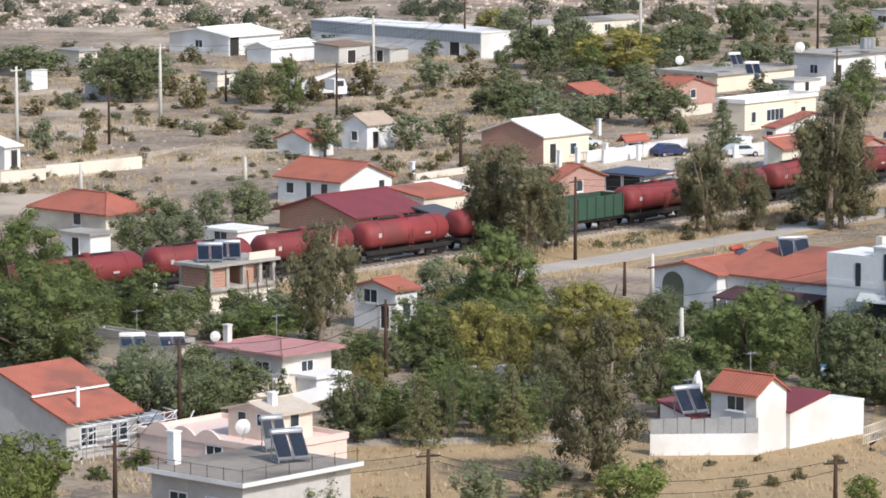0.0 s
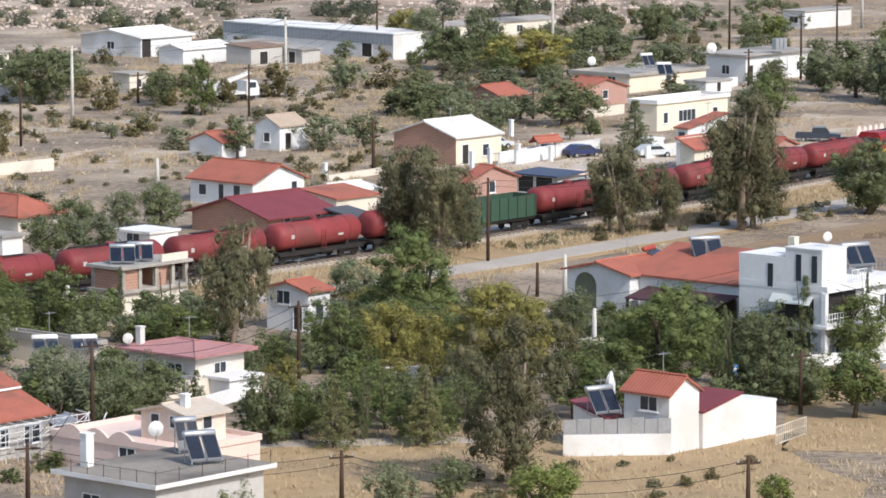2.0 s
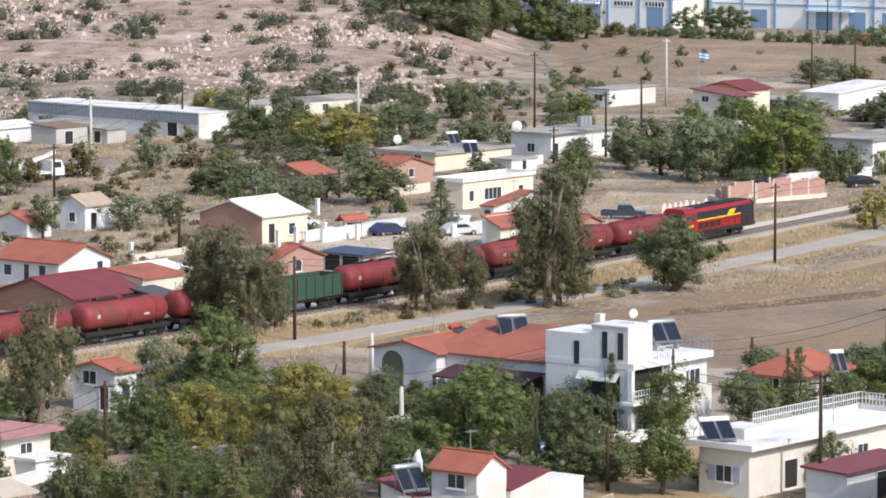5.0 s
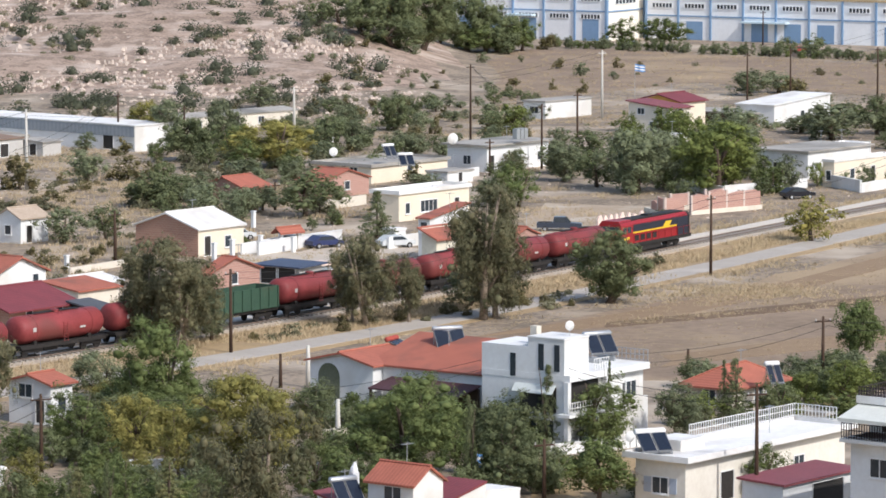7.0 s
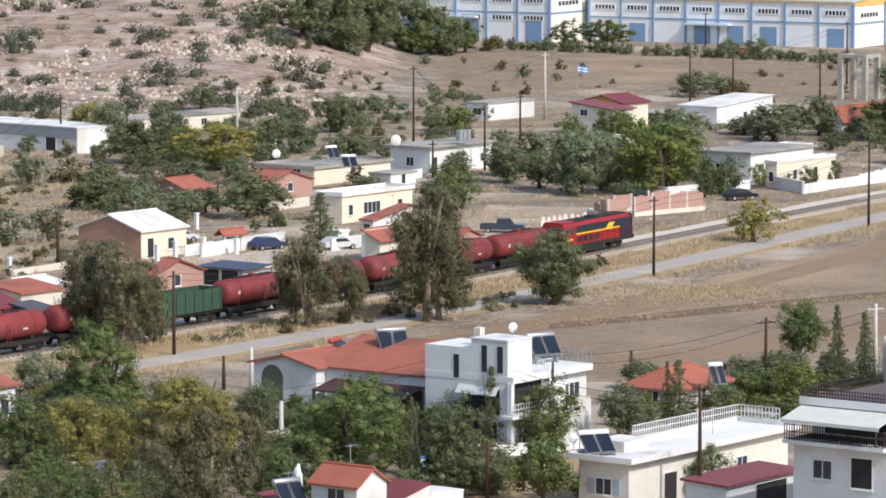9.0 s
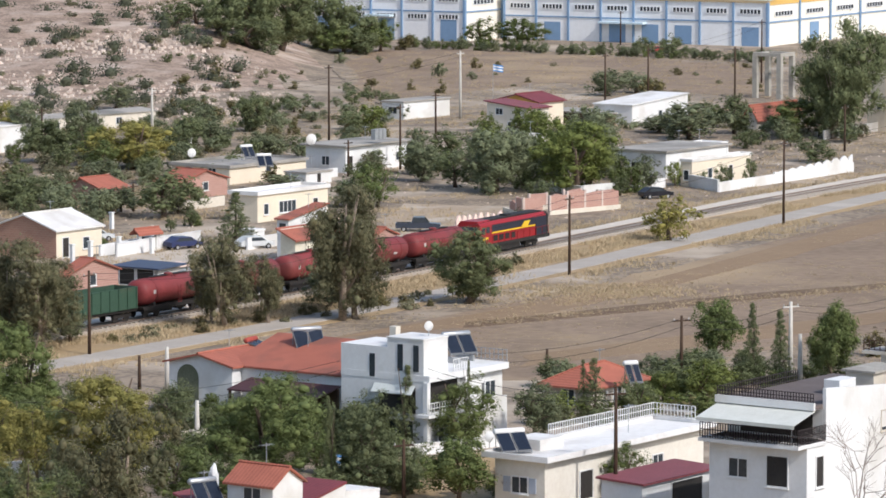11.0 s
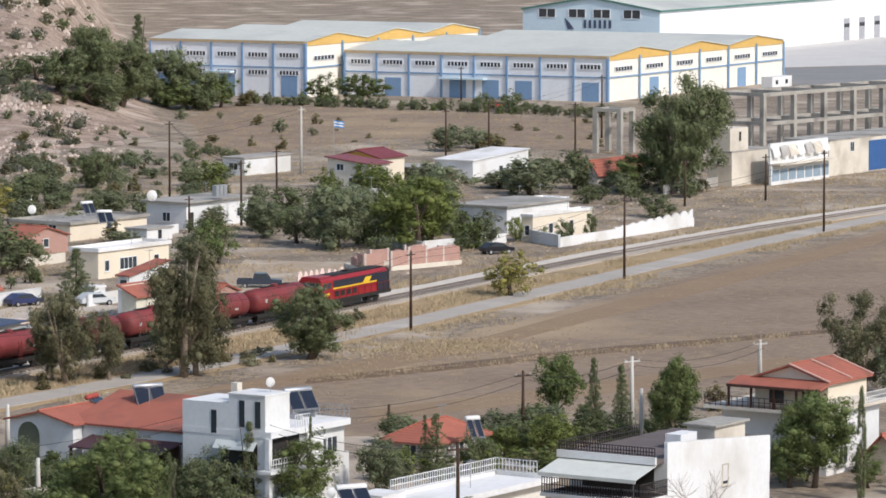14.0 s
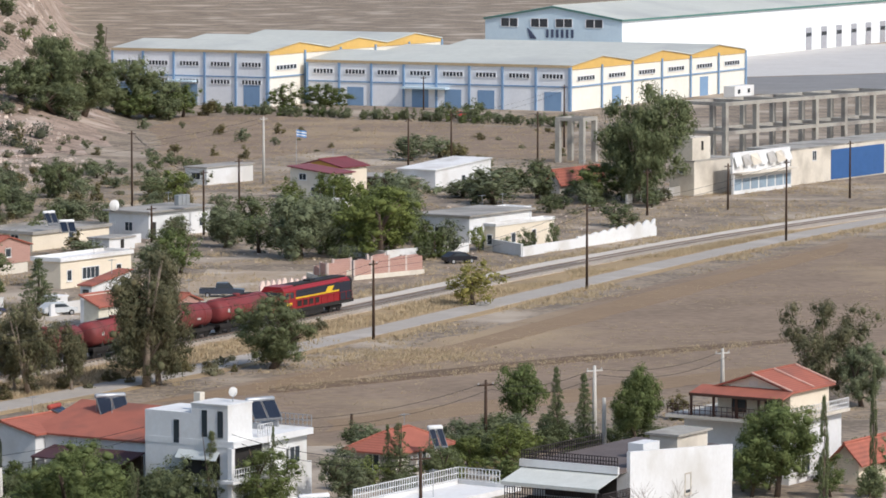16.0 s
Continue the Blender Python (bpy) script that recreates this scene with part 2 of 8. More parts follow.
# ---- mesh helpers ----
class Shape:
    """A mesh in the making, from simple solids."""

    def __init__(self):
        self.v, self.f = [], []

    def add(self, vs, fs):
        k = len(self.v)
        self.v += [tuple(p) for p in vs]
        self.f += [tuple(i + k for i in q) for q in fs]
        return self

    def box(self, x0, y0, z0, x1, y1, z1):
        return self.add([(x0, y0, z0), (x1, y0, z0), (x1, y1, z0), (x0, y1, z0), (x0, y0, z1), (x1, y0, z1), (x1, y1, z1), (x0, y1, z1)],
                        [(0, 3, 2, 1), (4, 5, 6, 7), (0, 1, 5, 4), (1, 2, 6, 5), (2, 3, 7, 6), (3, 0, 4, 7)])

    def ring(self, w, h, t, y0, y1):
        """A rectangular frame round an opening w wide and h high, in one piece."""
        a = [(-w / 2 - t, -t), (w / 2 + t, -t), (w / 2 + t, h + t), (-w / 2 - t, h + t), (-w / 2, 0), (w / 2, 0), (w / 2, h), (-w / 2, h)]
        vs = [(x, y0, z) for x, z in a] + [(x, y1, z) for x, z in a]
        fs = []
        for i in range(4):
            k = (i + 1) % 4
            fs += [(i, k, 4 + k, 4 + i), (8 + k, 8 + i, 12 + i, 12 + k), (k, i, 8 + i, 8 + k), (4 + i, 4 + k, 12 + k, 12 + i)]
        return self.add(vs, fs)

    def plate(self, pts, thick):
        """A closed plate: a polygon and its copy thick below."""
        n = len(pts)
        low = [(x, y, z - thick) for x, y, z in pts]
        return self.add(list(pts) + low, [tuple(range(n)), tuple(range(2 * n - 1, n - 1, -1))] + [(i, n + i, n + (i + 1) % n, (i + 1) % n) for i in range(n)])

    def prism(self, pts, off):
        n = len(pts)
        far = [tuple(a + b for a, b in zip(p, off)) for p in pts]
        return self.add(list(pts) + far, [tuple(range(n - 1, -1, -1)), tuple(range(n, 2 * n))] + [(i, (i + 1) % n, n + (i + 1) % n, n + i) for i in range(n)])

    def tube(self, path, radii, n=8):
        """A tapered tube along a path, closed at both ends."""
        rings = []
        for i, p in enumerate(path):
            p = Vector(p)
            a, b = Vector(path[max(i - 1, 0)]), Vector(path[min(i + 1, len(path) - 1)])
            d = (b - a).normalized()
            u = d.orthogonal().normalized()
            w = d.cross(u)
            rings.append([p + (u * math.cos(2 * math.pi * k / n) + w * math.sin(2 * math.pi * k / n)) * radii[i] for k in range(n)])
        vs = [q for r in rings for q in r]
        fs = [(i * n + k, i * n + (k + 1) % n, (i + 1) * n + (k + 1) % n, (i + 1) * n + k) for i in range(len(rings) - 1) for k in range(n)]
        return self.add(vs, fs + [tuple(range(n - 1, -1, -1)), tuple(range((len(rings) - 1) * n, len(rings) * n))])

    def rod(self, a, b, r, n=6):
        return self.tube([a, b], [r, r], n)

    def mesh(self, name, material, smooth=False):
        me = bpy.data.meshes.new(name)
        me.from_pydata(self.v, [], self.f)
        bm = bmesh.new()
        bm.from_mesh(me)
        bmesh.ops.recalc_face_normals(bm, faces=bm.faces)
        bm.to_mesh(me)
        bm.free()
        me.materials.append(material)
        if smooth:
            me.polygons.foreach_set("use_smooth", [True] * len(me.polygons))
        return me


class Pieces:
    """Like Shape, but every solid stays a piece of its own."""

    def __init__(self):
        self.all = []

    def box(self, *a):
        self.all.append(("roof_slab", Shape().box(*a)))
        return self

    def plate(self, *a):
        self.all.append(("roof_slope", Shape().plate(*a)))
        return self

    def rod(self, *a):
        self.all.append(("ridge", Shape().rod(*a)))
        return self


def part(name, shape, material, parent=None, label="", smooth=False):
    ob = new(name, shape.mesh(name, material, smooth) if isinstance(shape, Shape) else shape)
    ob.parent = parent
    return tagged(ob, label)


def thing(name, x, y, z=0.0, turn=0.0, label="", category="", group="", kind=""):
    e = new(name)
    e.matrix_basis = pose(x, y, z, 0, 0, turn)
    return tagged(e, label, category, group, kind)


def smooth01(a):
    a = min(max(a, 0.0), 1.0)
    return a * a * (3 - 2 * a)


def ground_z(x, y):
    """The valley floor is flat; a rocky slope rises behind the village, and the camera's own hill in front."""
    if y < 200:
        return 47.5 * smooth01((160 - y) / 160)
    d = y - 735 + 0.25 * x
    if d < -200:
        return 0.0
    s = (math.sqrt(d * d + 3600) + d) / 2
    q = smooth01((34 - (x - 0.048 * y)) / 34)
    return max(0.0, 0.105 * s * q - 1.5 * q)


# ---- ground ----
def steps(marks):
    out = []
    for a, b, d in marks:
        out += list(np.arange(a, b, d))
    return out + [marks[-1][1]]


def build_ground():
    xs = steps([(-4000, -600, 340), (-600, -160, 40), (-160, 360, 6), (360, 800, 40), (800, 4000, 400)])
    ys = steps([(-1500, 0, 150), (0, 240, 12), (240, 700, 8), (700, 1300, 8), (1300, 2000, 50), (2000, 4900, 290)])
    verts = []
    for y in ys:
        for x in xs:
            z = ground_z(x, y)
            if -160 < x < 360 and 240 < y < 1300 and z > 0.4:
                z += min(1, (z - 0.4) / 3) * (1.6 * noise.noise(Vector((x, y, 0)) * 0.03) + 0.7 * noise.noise(Vector((x, y, 3)) * 0.11))
            verts.append((x, y, z))
    n = len(xs)
    faces = [(j * n + i, j * n + i + 1, (j + 1) * n + i + 1, (j + 1) * n + i) for j in range(len(ys) - 1) for i in range(n - 1)]
    me = bpy.data.meshes.new("ground")
    me.from_pydata(verts, [], faces)
    me.materials.append(mat("dry_valley_soil", (0.32, 0.25, 0.18), (0.18, 0.142, 0.105), scale=0.16, fine=8, bump=0.6, mixing=1.1, stain=(0.45, 0.37, 0.285)))
    me.materials.append(mat("stony_hillside", (0.40, 0.295, 0.225), (0.235, 0.17, 0.125), scale=0.3, fine=6, bump=0.6, mixing=1.2, stain=(0.50, 0.40, 0.325)))
    for p in me.polygons:
        if p.center.z > 1.0 and p.center.y > 300:
            p.material_index = 1
        p.use_smooth = True
    return tagged(new("ground", me), "dry brown valley ground with stony hillside", "ground", kind="structure")


build_ground()


def along(coef, y):
    u = (y - 450) / 100
    x = 0.0
    for c in coef:
        x = x * u + c
    return x


def strip(name, coef, y0, y1, width, z, material, label, category, shift=0.0, wobble=0.0, thick=0.05):
    """A band of even width that follows a bend in plan."""
    sh = Shape()
    n = int((y1 - y0) / 4)
    left, right = [], []
    for i in range(n + 1):
        y = y0 + (y1 - y0) * i / n
        d = Vector((along(coef, y + 1) - along(coef, y - 1), 2, 0)).normalized()
        s = Vector((d.y, -d.x, 0))
        c = Vector((along(coef, y), y, z)) + s * shift
        k = width / 2 + wobble * noise.noise(Vector((y * 0.13, shift, 1.7)))
        left.append(c - s * k), right.append(c + s * (width / 2 + wobble * noise.noise(Vector((y * 0.11, shift, 9.1)))))
    for i in range(n):
        sh.plate([left[i], right[i], right[i + 1], left[i + 1]], thick)
    return tagged(new(name, sh.mesh(name, material)), label, category, kind="structure")


RAIL = (6.78, -7.39, 71.74, 44.54)
ROAD = (5.63, -8.08, 68.62, 59.64)
def band_between(name, y0, y1, z, material, label):
    """Grassy bank between the railway and the road."""
    sh = Shape()
    for i in range(int((y1 - y0) / 4)):
        ya, yb = y0 + 4 * i, y0 + 4 * i + 4
        if along(ROAD, yb) - along(RAIL, yb) > 5.2:
            sh.plate([(along(RAIL, ya) + 2.6, ya, z), (along(ROAD, ya) - 2.6, ya, z), (along(ROAD, yb) - 2.6, yb, z), (along(RAIL, yb) + 2.6, yb, z)], 0.03)
    return tagged(new(name, sh.mesh(name, material)), label, "bank", kind="structure")


band_between("grass_bank", 310, 680, 0.07, STRAW, "straw-coloured grassy bank between road and railway")
strip("road", ROAD, 300, 720, 4.1, 0.09, ASPHALT, "pale worn asphalt road through the fields", "road", wobble=0.2)
strip("road_verge", ROAD, 320, 700, 7.0, 0.05, STRAW, "dry straw-coloured verge along the road", "verge", wobble=1.0)
strip("rail_bed", RAIL, 300, 760, 5.0, 0.2, BALLAST, "stony ballast bed under the railway", "rail bed", wobble=0.3, thick=0.25)
strip("rail_path", RAIL, 395, 760, 1.9, 0.24, mat("pale_gravel_path", (0.62, 0.56, 0.48), (0.52, 0.46, 0.39), scale=0.5), "pale service path beside the railway", "path", shift=-3.2, wobble=0.5, thick=0.2)


def build_track():
    track = thing("railway_track", 0, 0, label="single railway track on concrete sleepers", category="track", kind="structure")
    for side in (-0.72, 0.72):
        sh = Shape()
        pts = []
        for i in range(116):
            y = 300 + 4 * i
            d = Vector((along(RAIL, y + 1) - along(RAIL, y - 1), 2, 0)).normalized()
            pts.append(Vector((along(RAIL, y), y, 0.40)) + Vector((d.y, -d.x, 0)) * side)
        sh.tube(pts, [0.07] * len(pts), 4)
        part("rail", sh, mat("rail_steel", (0.20, 0.14, 0.11), (0.28, 0.22, 0.18), metal=0.5, rough=0.5), track)
    s = Shape().box(-1.2, -0.13, 0.16, 1.2, 0.13, 0.34).mesh("sleeper", mat("sleeper_concrete", (0.36, 0.33, 0.29), (0.28, 0.25, 0.22)))
    y = 360.0
    for i in range(290):
        d = Vector((along(RAIL, y + 1) - along(RAIL, y - 1), 2, 0)).normalized()
        ob = part("sleeper", s, None, track)
        ob.matrix_basis = pose(along(RAIL, y), y, 0, 0, 0, -math.degrees(math.atan2(d.x, d.y)))
        y += 0.75 * d.y
    return track


build_track()


def patch(name, pts, z, material, label, category, grain=0.0):
    """A flat irregular patch of ground cover."""
    c = Vector((sum(p[0] for p in pts) / len(pts), sum(p[1] for p in pts) / len(pts)))
    ring = []
    for i, p in enumerate(pts):
        q = pts[(i + 1) % len(pts)]
        for k in range(6):
            w = Vector(p).lerp(Vector(q), k / 6)
            out = (w - c).normalized() * grain * noise.noise(Vector((w.x, w.y, 4.2)) * 0.21)
            ring.append((w.x + out.x, w.y + out.y, z))
    return tagged(new(name, Shape().plate(ring, 0.03).mesh(name, material)), label, category, kind="structure")


patch("straw_field", [(-8.01, 291.11), (8.33, 292.93), (30.2, 295.7), (32.23, 272.05), (14.12, 257.06), (-6.24, 257.06)], 0.05, STRAW, "straw-coloured dry grass field by the houses", "field", 3)
patch("bare_field", [(15.26, 384.72), (34.64, 399.77), (50.84, 420.35), (75.76, 455.56), (103.68, 501.49), (145, 564.35), (153.01, 556.12), (127.69, 421.02), (87.91, 398.69), (51.34, 367.9), (27.71, 377.07)], 0.03, PLOUGH, "bare brown ploughed field beside the road", "field", 2)
FIELD_DARK = mat("field_furrow", (0.17, 0.11, 0.068), (0.13, 0.085, 0.053), scale=0.12, fine=9, bump=0.4)
FIELD_LIGHT = mat("field_stubble", (0.29, 0.20, 0.12), (0.235, 0.158, 0.095), scale=0.12, fine=9, bump=0.4)
patch("furrow_band", [(48.03, 406.04), (63.48, 415.13), (80.07, 426.19), (107.67, 441.86), (108.44, 445.04), (81.08, 431.6), (64.33, 420.71), (48.5, 410.01)], 0.05, FIELD_DARK, "dark furrow across the bare field", "field", 1.2)
patch("stubble_band", [(34.64, 399.77), (50.45, 417.1), (71.47, 444.07), (102.31, 494.85), (142.68, 557.68), (139.55, 545.41), (99.04, 479), (72.93, 438.53), (51.59, 408.64)], 0.045, FIELD_LIGHT, "pale stubble beside the road", "field", 2)
patch("stubble_band", [(50.69, 385.33), (72.11, 401.08), (98.44, 420.44), (96.48, 412.04), (70.45, 391.83), (49.67, 377.59)], 0.045, FIELD_LIGHT, "pale stubble strip in the field", "field", 2)
patch("straw_plot", [(33.13, 325.17), (43.51, 328.52), (38.93, 287.92), (28.67, 288.87)], 0.05, STRAW, "straw-coloured dry plot beside the villa", "field", 1)
# Leaf litter with the conifers' shade mixed into its colour.
patch("straw_plot", [(-8.78, 298.05), (8.57, 301.64), (8.37, 294.54), (-8.64, 292.93)], 0.06, mat("litter_with_shade", (0.20, 0.15, 0.09), (0.14, 0.11, 0.065), scale=0.4, fine=7), "leaf litter darkened for the shade below the conifers", "soil", 1)
patch("far_field", [(47.99, 711.86), (83.84, 860.13), (103.81, 857.12), (151.23, 800.03), (135.62, 712.25), (105.78, 757.67), (75.01, 721.38)], 0.04, PLOUGH, "bare brown field below the warehouses", "field", 5)
patch("grass_verge", [(13.82, 429.68), (24.09, 443.21), (25.68, 440.64), (22, 424.87), (13.95, 416.48)], 0.06, GRASSY, "patch of rough green grass by the railway", "grass", 2)
patch("yard", [(15.83, 473.54), (28.2, 484.38), (36.06, 479.5), (26.29, 451.1), (15.99, 443.21)], 0.05, mat("pale_yard", (0.52, 0.45, 0.37), (0.44, 0.37, 0.29), scale=0.3), "pale dusty yard in front of the houses", "yard", 2)
patch("lot", [(45.85, 490.62), (55.24, 531.47), (70.05, 526.8), (66.37, 509.19), (53.2, 486.98), (46.9, 475.1)], 0.05, DIRT, "dusty open lot with parked pickup", "yard", 2)
patch("dirt_lane", [(-47.89, 467.73), (-39.44, 476.5), (-26.13, 495.72), (-29.07, 490.61), (-37.57, 460.93), (-46.64, 455.42)], 0.05, mat("pale_lane", (0.50, 0.41, 0.31), (0.43, 0.34, 0.26), scale=0.3), "pale dirt lane across the waste ground", "lane", 1)
patch("back_road", [(-46.95, 497.01), (-38.67, 507.59), (-24.89, 524.32), (-24.75, 528.68), (-36.02, 517.22), (-47.69, 504.9)], 0.06, ASPHALT, "grey back road where the lorry stands", "road", 1)
patch("depot_yard", [(215.60, 1108.04), (310.56, 1171.66), (330.98, 1168.41), (287.78, 1015.66), (267.12, 1007.50), (230.39, 996.62), (192.98, 991.72)], 0.05, mat("pale_concrete_yard", (0.60, 0.57, 0.53), (0.52, 0.49, 0.45), scale=0.1), "pale concrete yard by the depot", "yard", 3)
patch("asphalt_yard", [(211.87, 986.04), (229.18, 991.36), (266.40, 1004.79), (286.22, 1010.16), (264.73, 934.17), (245.93, 927.46), (212.38, 918.60)], 0.06, mat("dark_asphalt", (0.27, 0.26, 0.25), (0.22, 0.21, 0.2), scale=0.1), "grey asphalt yard behind the warehouses", "yard", 3)


# ---- houses ----
def opening(house, wall, pos, z, w, h, kind="window", R=10, L=10, frame_mat=None):
    """A window or door on wall 'R' (local y = 0) or 'L' (local x = 0), pos metres from the near corner."""
    turn = pose(pos, 0, z) if wall == "R" else pose(0, pos, z, 0, 0, -90)
    t = 0.09
    fr = Shape().ring(w, h, t, -0.06, 0.05)
    ob = part("window" if kind == "window" else "door", fr, frame_mat or WHITE, house)
    ob.matrix_basis = turn
    part("sill", Shape().box(-w / 2 - t - 0.05, -0.14, -t - 0.06, w / 2 + t + 0.05, 0.05, -t), frame_mat or WHITE, ob)
    if kind == "window" and w > 0.8:
        for k in range(1, int(w / 1.05) + 1):
            x = -w / 2 + w * k / (int(w / 1.05) + 1)
            part("mullion", Shape().box(x - 0.03, -0.045, 0, x + 0.03, 0.02, h), frame_mat or WHITE, ob)
    pane = Shape().box(-w / 2, -0.012, 0 if kind == "window" else -0.02, w / 2, 0.03, h)
    # A 'dark' leaf is a flat sheet coloured for the unlit inside of the doorway.
    part("pane" if kind == "window" else "leaf", pane, GLASS if kind == "window" else (DARK if kind == "dark" else BROWN), ob, "dark glass" if kind == "window" else "")
    return ob


def roof_pieces(kind, R, L, h, rise, over, thick=0.16):
    """Roofs over a body R along x and L along y, from the eaves at h."""
    sh = Pieces()
    o = over
    if kind == "flat":
        sh.box(-o, -o, h, R + o, L + o, h + 0.22)
    elif kind == "parapet":
        sh.box(-o, -o, h, R + o, L + o, h + 0.12)
        for b in ((-o, -o, R + o, -o + 0.2), (-o, L + o - 0.2, R + o, L + o), (-o, -o + 0.2, -o + 0.2, L + o - 0.2), (R + o - 0.2, -o + 0.2, R + o, L + o - 0.2)):
            sh.box(b[0], b[1], h + 0.12, b[2], b[3], h + 0.12 + rise)
    elif kind == "gx":  # ridge along x, gable on the L wall
        k = rise / (L / 2) * o
        a = [(-o, -o, h - k), (R + o, -o, h - k), (R + o, L / 2, h + rise), (-o, L / 2, h + rise)]
        b = [(-o, L / 2, h + rise), (R + o, L / 2, h + rise), (R + o, L + o, h - k), (-o, L + o, h - k)]
        sh.plate([(x, y, z + thick) for x, y, z in a], thick).plate([(x, y, z + thick) for x, y, z in b], thick)
        sh.rod((-o, L / 2, h + rise + thick), (R + o, L / 2, h + rise + thick), 0.12)
    elif kind == "gy":  # ridge along y, gable on the R wall
        k = rise / (R / 2) * o
        a = [(-o, -o, h - k), (R / 2, -o, h + rise), (R / 2, L + o, h + rise), (-o, L + o, h - k)]
        b = [(R / 2, -o, h + rise), (R + o, -o, h - k), (R + o, L + o, h - k), (R / 2, L + o, h + rise)]
        sh.plate([(x, y, z + thick) for x, y, z in a], thick).plate([(x, y, z + thick) for x, y, z in b], thick)
        sh.rod((R / 2, -o, h + rise + thick), (R / 2, L + o, h + rise + thick), 0.12)
    elif kind == "mono_x":  # low at y = 0, high at y = L
        sh.plate([(-o, -o, h + thick), (R + o, -o, h + thick), (R + o, L + o, h + rise + thick), (-o, L + o, h + rise + thick)], thick)
    elif kind == "mono_y":  # low at x = 0
        sh.plate([(-o, -o, h + thick), (R + o, -o, h + rise + thick), (R + o, L + o, h + rise + thick), (-o, L + o, h + thick)], thick)
    elif kind == "hip":
        m = min(R, L) / 2
        if R >= L:
            p, q = (m, L / 2, h + rise), (R - m, L / 2, h + rise)
            fs = [[(-o, -o, h), (R + o, -o, h), q, p], [(R + o, L + o, h), (-o, L + o, h), p, q], [(-o, L + o, h), (-o, -o, h), p], [(R + o, -o, h), (R + o, L + o, h), q]]
        else:
            p, q = (R / 2, m, h + rise), (R / 2, L - m, h + rise)
            fs = [[(-o, L + o, h), (-o, -o, h), p, q], [(R + o, -o, h), (R + o, L + o, h), q, p], [(-o, -o, h), (R + o, -o, h), p], [(R + o, L + o, h), (-o, L + o, h), q]]
        for f in fs:
            sh.plate([(x, y, z + thick) for x, y, z in f], thick)
        sh.rod((p[0], p[1], p[2] + thick), (q[0], q[1], q[2] + thick), 0.12)
        for a in ((-o, -o, h), (R + o, -o, h), (R + o, L + o, h), (-o, L + o, h)):
            e = p if (Vector(a) - Vector(p)).length < (Vector(a) - Vector(q)).length else q
            sh.rod((a[0], a[1], a[2] + thick), (e[0], e[1], e[2] + thick), 0.1)
    return sh.all


def roof_parts(parent, pieces, material):
    for name, shape in pieces:
        part(name, shape, material, parent)


def house(x, y, turn, R, L, h, wall, roof="flat", rmat=SLAB, rise=0.0, over=0.35, label="", name="house", category="house", wins=(), wall2=None, chimney=None, z=0.0):
    """A house by its near corner: R runs away to the right, L away to the left. wall2: another finish on the L wall."""
    e = thing(name, x, y, z, turn, label, category)
    e["eaves"], e["deep"] = h, L
    body = Shape()
    if roof == "gx":
        body.prism([(0, 0, -0.3), (0, L, -0.3), (0, L, h), (0, L / 2, h + rise), (0, 0, h)], (R, 0, 0))
    elif roof == "gy":
        body.prism([(0, 0, -0.3), (R, 0, -0.3), (R, 0, h), (R / 2, 0, h + rise), (0, 0, h)], (0, L, 0))
    elif roof == "mono_x":
        body.prism([(0, 0, -0.3), (0, L, -0.3), (0, L, h + rise), (0, 0, h)], (R, 0, 0))
    elif roof == "mono_y":
        body.prism([(0, 0, -0.3), (R, 0, -0.3), (R, 0, h + rise), (0, 0, h)], (0, L, 0))
    else:
        body.box(0, 0, -0.3, R, L, h)
    part("wall", body, wall, e)
    if wall2:
        sk = Shape()
        if roof == "gx":
            sk.prism([(-0.03, 0.02, 0), (-0.03, L - 0.02, 0), (-0.03, L - 0.02, h - 0.05), (-0.03, L / 2, h + rise - 0.06), (-0.03, 0.02, h - 0.05)], (0.028, 0, 0))
        else:
            sk.box(-0.03, 0.02, 0, -0.002, L - 0.02, h - 0.03)
        part("side_wall", sk, wall2, e)
    roof_parts(e, roof_pieces(roof, R, L, h, rise, over), rmat)
    for w in wins:
        wl, pos, sill, ww, wh = w[:5]
        ln = R if wl == "R" else L
        p = min(max(pos * ln, ww / 2 + 0.2), max(ln - ww / 2 - 0.2, ww / 2 + 0.2))
        opening(e, wl, p, sill, ww, min(wh, h - sill - 0.1), w[5] if len(w) > 5 else "window")
    if category == "house" and int(abs(x) * 7 + y) % 3 != 1:
        ax, ay, top = R * 0.7, L * 0.6, h + rise * 0.4
        mast = part("antenna", Shape().rod((ax, ay, h - 0.1), (ax, ay, top + 2.1), 0.03, 5), STEEL, e, "thin television aerial")
        part("boom", Shape().rod((ax - 0.5, ay, top + 1.95), (ax + 0.6, ay, top + 1.95), 0.02, 4), STEEL, mast)
        for k in range(4):
            part("rod", Shape().rod((ax - 0.4 + 0.28 * k, ay - 0.35, top + 1.95), (ax - 0.4 + 0.28 * k, ay + 0.35, top + 1.95), 0.015, 4), STEEL, mast)
    if chimney:
        cx, cy, ch = chimney
        k = part("chimney", Shape().box(cx * R - 0.24, cy * L - 0.24, h - 0.2, cx * R + 0.24, cy * L + 0.24, h + ch), WHITE, e)
        part("chimney_cap", Shape().box(cx * R - 0.3, cy * L - 0.3, h + ch, cx * R + 0.3, cy * L + 0.3, h + ch + 0.1), WHITE, k)
    return e


